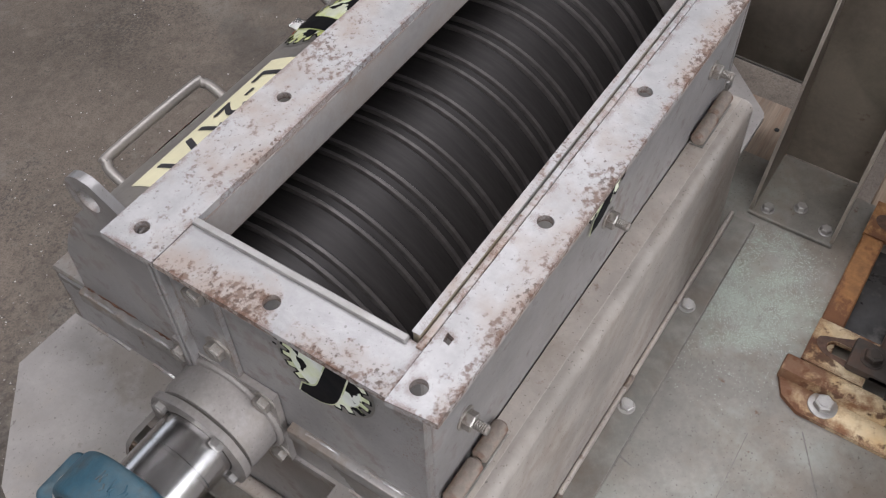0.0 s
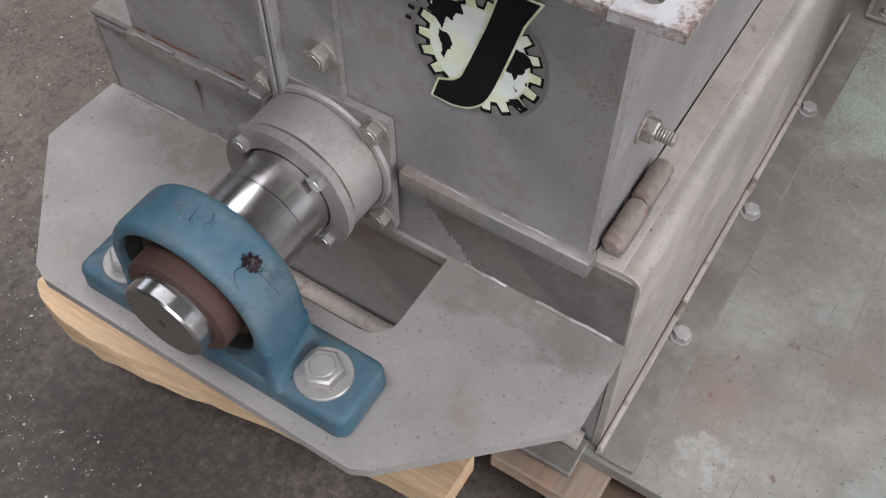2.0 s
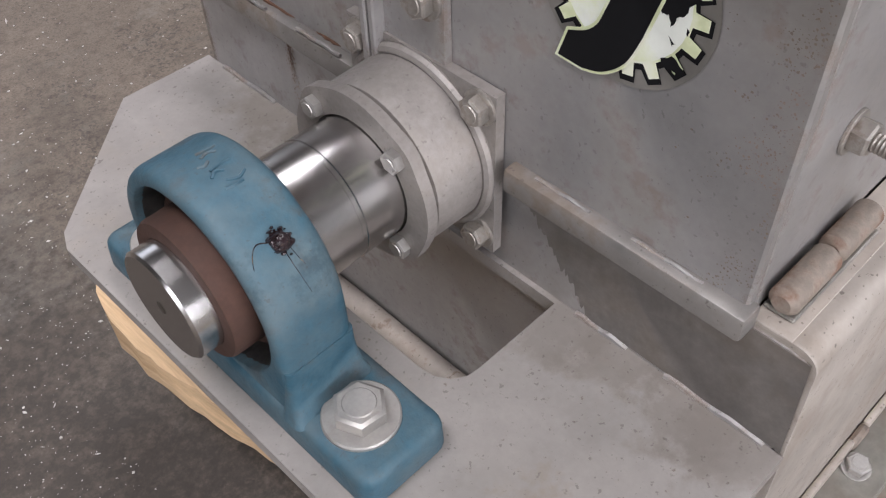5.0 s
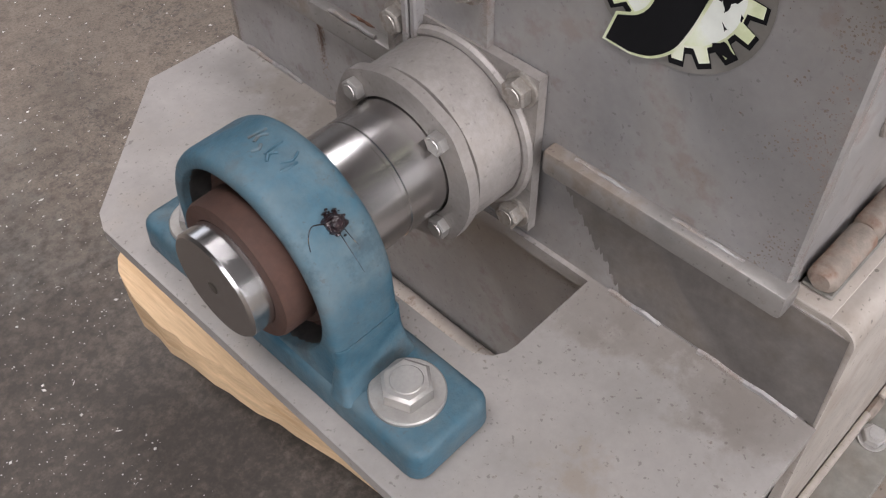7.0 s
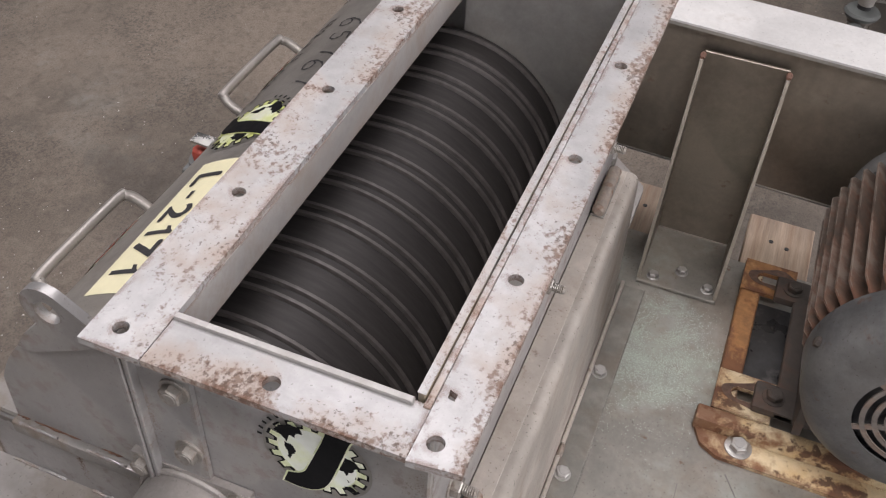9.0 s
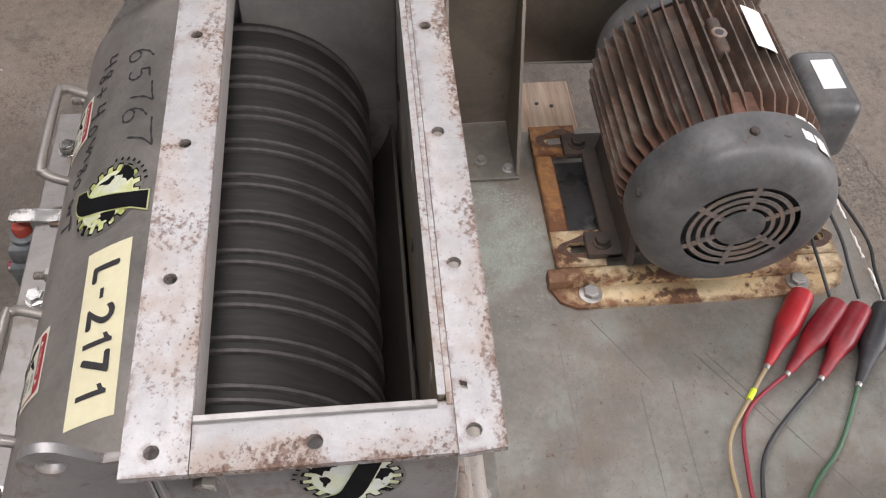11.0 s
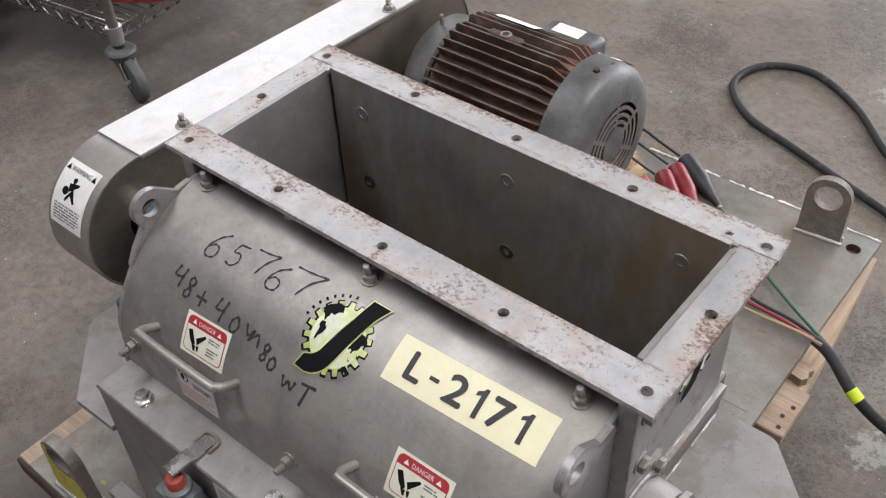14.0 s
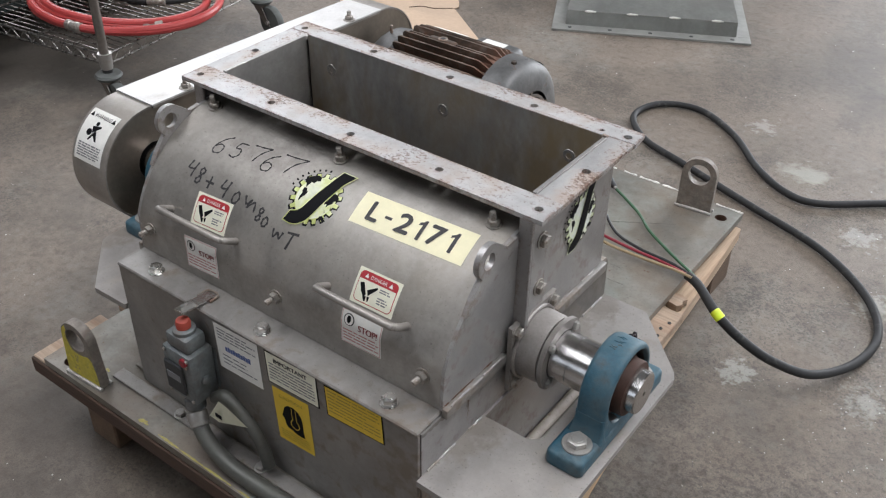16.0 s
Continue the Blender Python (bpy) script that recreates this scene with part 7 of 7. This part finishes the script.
def caster(name, at, swivel, parent, wheel_r=0.052):
    """A swivel caster under a post: bumper collar, stem, fork and wheel. swivel: direction in which the wheel trails."""
    d = Vector(swivel).normalized()
    side = Vector((-d.y, d.x, 0))
    top = Vector(at)
    hub = top + d * 0.046 - Vector((0, 0, top.z - wheel_r))
    cs = part(name, lathe(bmesh.new(), [(0, 0.012), (0.004, 0.034), (0.012, 0.038), (0.018, 0.034), (0.022, 0.016)], top - Vector((0, 0, 0.030)), (0, 0, 1), 28), CASTERM, parent, "grey rubber bumper and swivel caster")
    for s in (-1, 1):
        a, b = top - Vector((0, 0, 0.036)) + side * s * 0.018, hub + side * s * 0.018
        bm = bmesh.new()
        vs = []
        for off in (0, 0.003):
            o = side * s * off
            vs.append([bm.verts.new(p + o) for p in (a - d * 0.020, a + d * 0.024, b + d * 0.014 - Vector((0, 0, 0.010)), b - d * 0.010 - Vector((0, 0, 0.008)))])
        bm.faces.new(vs[0][::-1]), bm.faces.new(vs[1])
        for i in range(4):
            bm.faces.new((vs[0][i], vs[0][(i + 1) % 4], vs[1][(i + 1) % 4], vs[1][i]))
        part("fork_cheek", bm, POSTM, cs, smooth=0)
    part("fork_crown", cyl(bmesh.new(), top - Vector((0, 0, 0.040)), top - Vector((0, 0, 0.028)), 0.026, 20, 0.002), POSTM, cs)
    part("wheel", lathe(bmesh.new(), [(-0.014, 0.022), (-0.014, wheel_r - 0.012), (-0.012, wheel_r - 0.003), (-0.006, wheel_r), (0.006, wheel_r), (0.012, wheel_r - 0.003), (0.014, wheel_r - 0.012), (0.014, 0.022)], hub, side, 36), CASTERM, cs)
    part("axle", cyl(bmesh.new(), hub - side * 0.024, hub + side * 0.024, 0.006, 12), ZINC, cs)


rack = thing("wire_rack", tuple(RO), "chrome wire shelving rack on rubber swivel casters", "shelf rack")
RL, RW, SZ = 0.53, 0.665, 0.172
for k, (u, v) in enumerate(((0, 0), (0, RW), (RL, 0), (RL, RW))):
    part("post", cyl(bmesh.new(), rack_at(u, v, 0.128), rack_at(u, v, 1.72), 0.0125, 16), POSTM, rack)
    part("collar", lathe(bmesh.new(), [(0, 0.0165), (0.045, 0.0195)], rack_at(u, v, SZ - 0.038), (0, 0, 1), 18), ZINC, rack)
    part("post_boot", cyl(bmesh.new(), rack_at(u, v, 0.104), rack_at(u, v, 0.1325), 0.0145, 16), RUBBER, rack)
    caster("caster", rack_at(u, v, 0.132), ((1.0, -0.2, 0), (0.95, -0.12, 0), (0.8, -0.5, 0), (0.6, 0.2, 0))[k], rack)
for z in (SZ, 1.62):
    for zz, uv in ((0, ((0, 0), (RL, 0))), (0, ((0, RW), (RL, RW))), (0, ((0, 0), (0, RW))), (0, ((RL, 0), (RL, RW))), (-0.028, ((0, 0), (RL, 0))), (-0.028, ((0, RW), (RL, RW))), (-0.028, ((0, 0), (0, RW)))):
        part("shelf_rail", tube(bmesh.new(), [rack_at(*uv[0], z + zz), rack_at(*uv[1], z + zz)], 0.0032, 8), WIREM, rack)
    for k in range(29):
        v = 0.012 + (RW - 0.024) * k / 28
        part("shelf_wire", tube(bmesh.new(), [rack_at(0, v, z + 0.004), rack_at(RL, v, z + 0.004)], 0.0017, 6), WIREM, rack)
    for u in (0.13, 0.265, 0.40):
        part("cross_wire", tube(bmesh.new(), [rack_at(u, 0, z), rack_at(u, RW, z)], 0.0026, 6), WIREM, rack)
    for pts in ([rack_at(RL * i / 20, 0, z - (0.028 if i % 2 else 0.0)) for i in range(21)], [rack_at(0, RW * i / 24, z - (0.028 if i % 2 else 0.0)) for i in range(25)]):
        part("truss_wire", tube(bmesh.new(), pts, 0.0018, 6), WIREM, rack)


def coil(name, centre, r, turns, radius, mat, label, seed, squash=0.86, lift=0.0, spread=0.11, joints=()):
    rng = random.Random(seed)
    c, pts = Vector(centre), []
    n = int(turns * 22)
    for i in range(n + 1):
        a = 2 * math.pi * i / 22
        k = i / 22
        rr = r * (1 - spread * abs((k * 0.83 + 0.3) % 4 - 2)) + 0.010 * math.sin(a * 0.7 + seed)
        z = SZ + 0.007 + lift + radius + 0.35 * radius * k + 0.006 * math.sin(a * 1.3 + seed)
        pts.append(Vector((c.x, c.y, 0)) + RU * rr * math.cos(a) * 1.12 + RV * rr * squash * math.sin(a) + Vector((0, 0, z)))
    t = thing(name, (c.x, c.y, SZ), label, "hose")
    part("hose", tube(bmesh.new(), smooth_line(pts, 3), radius, 10), mat, t)
    for k in joints:
        dj = (pts[k + 1] - pts[k]).normalized()
        part("joint", lathe(bmesh.new(), [(-0.026, radius), (-0.024, radius * 1.35), (-0.004, radius * 1.35), (-0.002, radius * 1.1), (0.012, radius * 1.1), (0.014, radius * 1.3), (0.028, radius * 1.3), (0.030, radius)], pts[k], dj, 14), DIRTYBOLT, t, "dull metal hose coupling")
    d = (pts[-1] - pts[-2]).normalized()
    part("fitting", lathe(bmesh.new(), [(0, radius * 1.2), (0.03, radius * 1.2), (0.031, radius * 0.8), (0.055, radius * 0.8)], pts[-1], d, 12), ZINC, t, "brass hose fitting")
    return t


coil("red_hose", (-1.945, 0.800, 0), 0.286, 4.35, 0.0112, REDHOSE, "coiled red rubber air hose lying on the wire shelf", 2, joints=(13, 60))
coil("black_hose", (-1.955, 0.915, 0), 0.205, 2.9, 0.0100, CABLEM, "coiled black cable lying on the red hose", 5, lift=0.024, spread=0.13, joints=(16, 36, 54))

# a dark stand beyond the rack, with odds and ends on it
cart = thing("steel_stand", (-2.8, 0.45, 0), "dark teal steel stand heaped with dark castings", "stand")
SY0, SY1, SX0, SX1 = -0.42, 1.42, -3.4, -2.29
for x0 in (SX0, SX1 - 0.075):
    part("rail", slab((x0, SY0, 0.120), (x0 + 0.075, SY1, 0.225), 0.004), TEALPAINT, cart)
for y0 in (SY0 + 0.001, SY1 - 0.076):
    part("cross_rail", slab((SX0 + 0.0755, y0, 0.122), (SX1 - 0.0755, y0 + 0.075, 0.223), 0.004), TEALPAINT, cart)
part("deck_sheet", slab((SX0, SY0, 0.2255), (SX1, SY1, 0.235), 0.002), DARKPAINT, cart)
for px in (SX0 + 0.002, SX1 - 0.073):
    for py in (SY0 + 0.05, 0.28, SY1 - 0.13):
        part("foot_post", slab((px, py, 0.0), (px + 0.07, py + 0.082, 0.1198), 0.003), TEALPAINT, cart)
rng = random.Random(3)
for k in range(34):
    x, y, h = rng.uniform(-3.2, -2.42), rng.uniform(-0.25, 1.28), rng.uniform(0.08, 0.36)
    if -2.74 < x < -2.30 and 0.30 < y < 0.74:
        continue
    w, d = rng.uniform(0.10, 0.22), rng.uniform(0.08, 0.2)
    if k % 3 == 0:
        bm = lathe(bmesh.new(), [(0, w * 0.5), (h * 0.2, w * 0.5), (h * 0.25, w * 0.35), (h * 0.9, w * 0.33), (h, w * 0.25)], (x, y, 0), (0, 0, 1), 20)
    else:
        bm = slab((x - w / 2, y - d / 2, 0), (x + w / 2, y + d / 2, h), 0.010, 2)
        bmesh.ops.rotate(bm, verts=bm.verts, cent=(x, y, 0), matrix=Matrix.Rotation(rng.uniform(-0.6, 0.6), 3, "Z"))
    for v in bm.verts:
        v.co.z += 0.2355
    part("casting", bm, (DARKPAINT, OILY, TEALPAINT)[k % 3], cart)
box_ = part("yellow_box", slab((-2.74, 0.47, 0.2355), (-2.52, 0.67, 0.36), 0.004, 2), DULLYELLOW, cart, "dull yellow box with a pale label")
part("box_label", slab((-2.5198, 0.535, 0.262), (-2.5192, 0.605, 0.290), 0), WHITE, box_, "pale paper label")
hang = [(-2.34, 0.43, 0.60), (-2.30, 0.44, 0.35), (-2.262, 0.445, 0.20), (-2.255, 0.445, 0.09), (-2.30, 0.44, 0.020), (-2.40, 0.44, 0.012), (-2.6, 0.45, 0.012)]
solid("loose_cable", tube(bmesh.new(), smooth_line(hang, 8), 0.010, 10), CABLEM, "black cable hanging from the stand to the floor", "cable")

# flattened cardboard
loop = [(-1.683, 1.462), (-1.735, 1.492), (-1.720, 1.530), (-1.775, 1.560), (-1.835, 1.686), (-1.527, 1.897), (-1.425, 1.808), (-1.395, 1.765), (-1.405, 1.742), (-1.385, 1.735), (-1.167, 1.571), (-1.245, 1.520), (-1.345, 1.404), (-1.63, 1.470)]
bm = cutout(bmesh.new(), loop, [], XY, 0.002, 0.006)
card = solid("cardboard_sheet", bm, CARD, "flattened torn brown cardboard sheet on the floor", "cardboard", smooth=0)
part("tear_line", tube(bmesh.new(), smooth_line([(-1.405, 1.742, 0.0062), (-1.455, 1.700, 0.0066), (-1.50, 1.690, 0.0066), (-1.53, 1.655, 0.0064)], 4), 0.0022, 6), DARKWOOD, card)
part("fold", slab((-1.70, 1.50, 0.006), (-1.40, 1.503, 0.0072), 0.0004), CARD, card)

# flanged sheet metal hood standing on its flange
PU, PV = Vector((0.8895, 0.457, 0)), Vector((-0.457, 0.8895, 0))
PO = Vector((-1.038, 1.805, 0))


def hood_at(u, v, z):
    return PO + PU * u + PV * v + Vector((0, 0, z))


hood = thing("sheet_metal_hood", tuple(PO), "grey flanged sheet metal hood standing on the floor", "hood")
HW, HL = 0.655, 0.95
FWD = 0.045


def prism(pts, z0, z1):
    bm = bmesh.new()
    a = [bm.verts.new(hood_at(u, v, z0)) for u, v in pts]
    b = [bm.verts.new(hood_at(u, v, z1)) for u, v in pts]
    bm.faces.new(a[::-1]), bm.faces.new(b)
    for i in range(len(pts)):
        j = (i + 1) % len(pts)
        bm.faces.new((a[i], a[j], b[j], b[i]))
    return bm


for k, pts in enumerate(([(0, 0), (HW, 0), (HW, FWD), (0, FWD)], [(0, HL - FWD), (HW, HL - FWD), (HW, HL), (0, HL)], [(0, FWD + 0.001), (FWD, FWD + 0.001), (FWD, HL - FWD - 0.001), (0, HL - FWD - 0.001)],
                         [(HW - FWD, FWD + 0.001), (HW, FWD + 0.001), (HW, HL - FWD - 0.001), (HW - FWD, HL - FWD - 0.001)])):
    fl = part("flange", prism(pts, 0.001, 0.008), SHEETM, hood)
    if k == 0:
        for i in range(5):
            part("bolt_hole", cyl(bmesh.new(), hood_at(0.06 + 0.134 * i, 0.022, 0.0081), hood_at(0.06 + 0.134 * i, 0.022, 0.0086), 0.007, 12), RUBBER, fl)
low_ = [(FWD, FWD), (HW - FWD, FWD), (HW - FWD, HL - FWD), (FWD, HL - FWD)]
mid_ = [(FWD, FWD + 0.022), (HW - FWD, FWD + 0.022), (HW - FWD, HL - FWD), (FWD, HL - FWD)]
up_ = [(FWD + 0.03, FWD + 0.55), (HW - FWD - 0.03, FWD + 0.55), (HW - FWD - 0.03, HL - FWD - 0.1), (FWD + 0.03, HL - FWD - 0.1)]
for i in range(4):
    j = (i + 1) % 4
    for q0, q1, z0, z1, nm in ((low_, mid_, 0.008, 0.050, "rim"), (mid_, up_, 0.0505, 0.13, "side_sheet")):
        bm = bmesh.new()
        bm.faces.new([bm.verts.new(hood_at(*p, z)) for p, z in ((q0[i], z0), (q0[j], z0), (q1[j], z1), (q1[i], z1))])
        bmesh.ops.solidify(bm, geom=bm.faces[:], thickness=0.003)
        part(nm, bm, SHEETM, hood, smooth=0)
for i in range(4):
    u = FWD + 0.06 + 0.14 * i
    part("stitch_weld", tube(bmesh.new(), [hood_at(u, FWD + 0.021, 0.050), hood_at(u + 0.010, FWD + 0.020, 0.051), hood_at(u + 0.026, FWD + 0.020, 0.051), hood_at(u + 0.038, FWD + 0.021, 0.050)], 0.0055, 8, radii=[0.002, 0.0042, 0.0040, 0.002]), WHITE, hood, "chalky white stitch weld")
bm = prism(up_, 0.1305, 0.1335)
part("top_sheet", bm, SHEETM, hood, smooth=0)

# grit and chips on the floor, cracks and joints
rng = random.Random(8)
bm = bmesh.new()
def shard(x, y, r, ln, a):
    c, s = math.cos(a), math.sin(a)
    vs = [bm.verts.new((x + c * u - s * v, y + s * u + c * v, z)) for u, v, z in
          ((ln, 0, r * 0.2), (-ln, 0, r * 0.2), (0, r, r * 0.2), (0, -r, r * 0.2), (0.1 * ln, 0, r * 0.8), (0, 0, 0.0001))]
    for p, q in ((0, 2), (2, 1), (1, 3), (3, 0)):
        bm.faces.new((vs[p], vs[q], vs[4])), bm.faces.new((vs[q], vs[p], vs[5]))


for k in range(5200):
    x, y = (rng.gauss(0.24, 0.17), rng.gauss(-0.26, 0.24)) if k > 3200 else (rng.uniform(-2.2, 1.2), rng.uniform(-1.4, 2.4)) if k % 3 == 0 else (rng.gauss(0.0, 0.35), rng.gauss(-0.62, 0.26)) if k % 3 == 1 else (rng.gauss(0.6, 0.35), rng.gauss(0.5, 0.5))
    r = rng.choice((0.0003, 0.0004, 0.0004, 0.0005, 0.0007) if k > 3200 else (0.0005, 0.0007, 0.0007, 0.0010, 0.0016))
    ln, a = r * rng.choice((1, 1.3, 1.8, 5 if k % 9 == 0 else 1.2)), rng.uniform(0, 3.14)
    if -0.85 < x < 0.16 and -0.32 < y < 0.92:
        continue
    shard(x, y, r, ln, a)
solid("floor_grit", bm, GRIT, "scattered pale grit and chips on the concrete", "grit", kind="stuff", smooth=0)


def crack(pts, seed):
    rng = random.Random(seed)
    out_ = []
    for p, q in zip(pts, pts[1:]):
        n = max(3, int(math.dist(p, q) / 0.025))
        for i in range(n):
            t = i / n
            out_.append((p[0] + (q[0] - p[0]) * t + rng.uniform(-0.007, 0.007), p[1] + (q[1] - p[1]) * t + rng.uniform(-0.007, 0.007)))
    bm = bmesh.new()
    pr = None
    for i, (x, y) in enumerate(out_):
        w = rng.uniform(0.0003, 0.0009)
        cur = [bm.verts.new((x - w * 0.5, y - w, 0.0008)), bm.verts.new((x + w * 0.5, y + w, 0.0008))]
        if pr:
            bm.faces.new((pr[0], pr[1], cur[1], cur[0]))
        pr = cur
    part("floor_crack", bm, CRACKM, floor)


crack([(-0.62, 1.02), (-0.30, 1.30), (0.05, 1.22), (0.5, 1.35)], 1)
crack([(-1.1, 1.15), (-1.35, 0.75), (-1.32, 0.35), (-1.6, 0.1)], 3)
crack([(-1.72, 0.40), (-1.55, 0.55), (-1.35, 0.62), (-1.15, 0.80)], 7)
crack([(0.35, 0.95), (0.6, 1.02), (0.9, 0.98), (1.3, 1.1)], 8)
crack([(-0.9, 1.05), (-0.55, 1.12), (-0.2, 0.98)], 4)
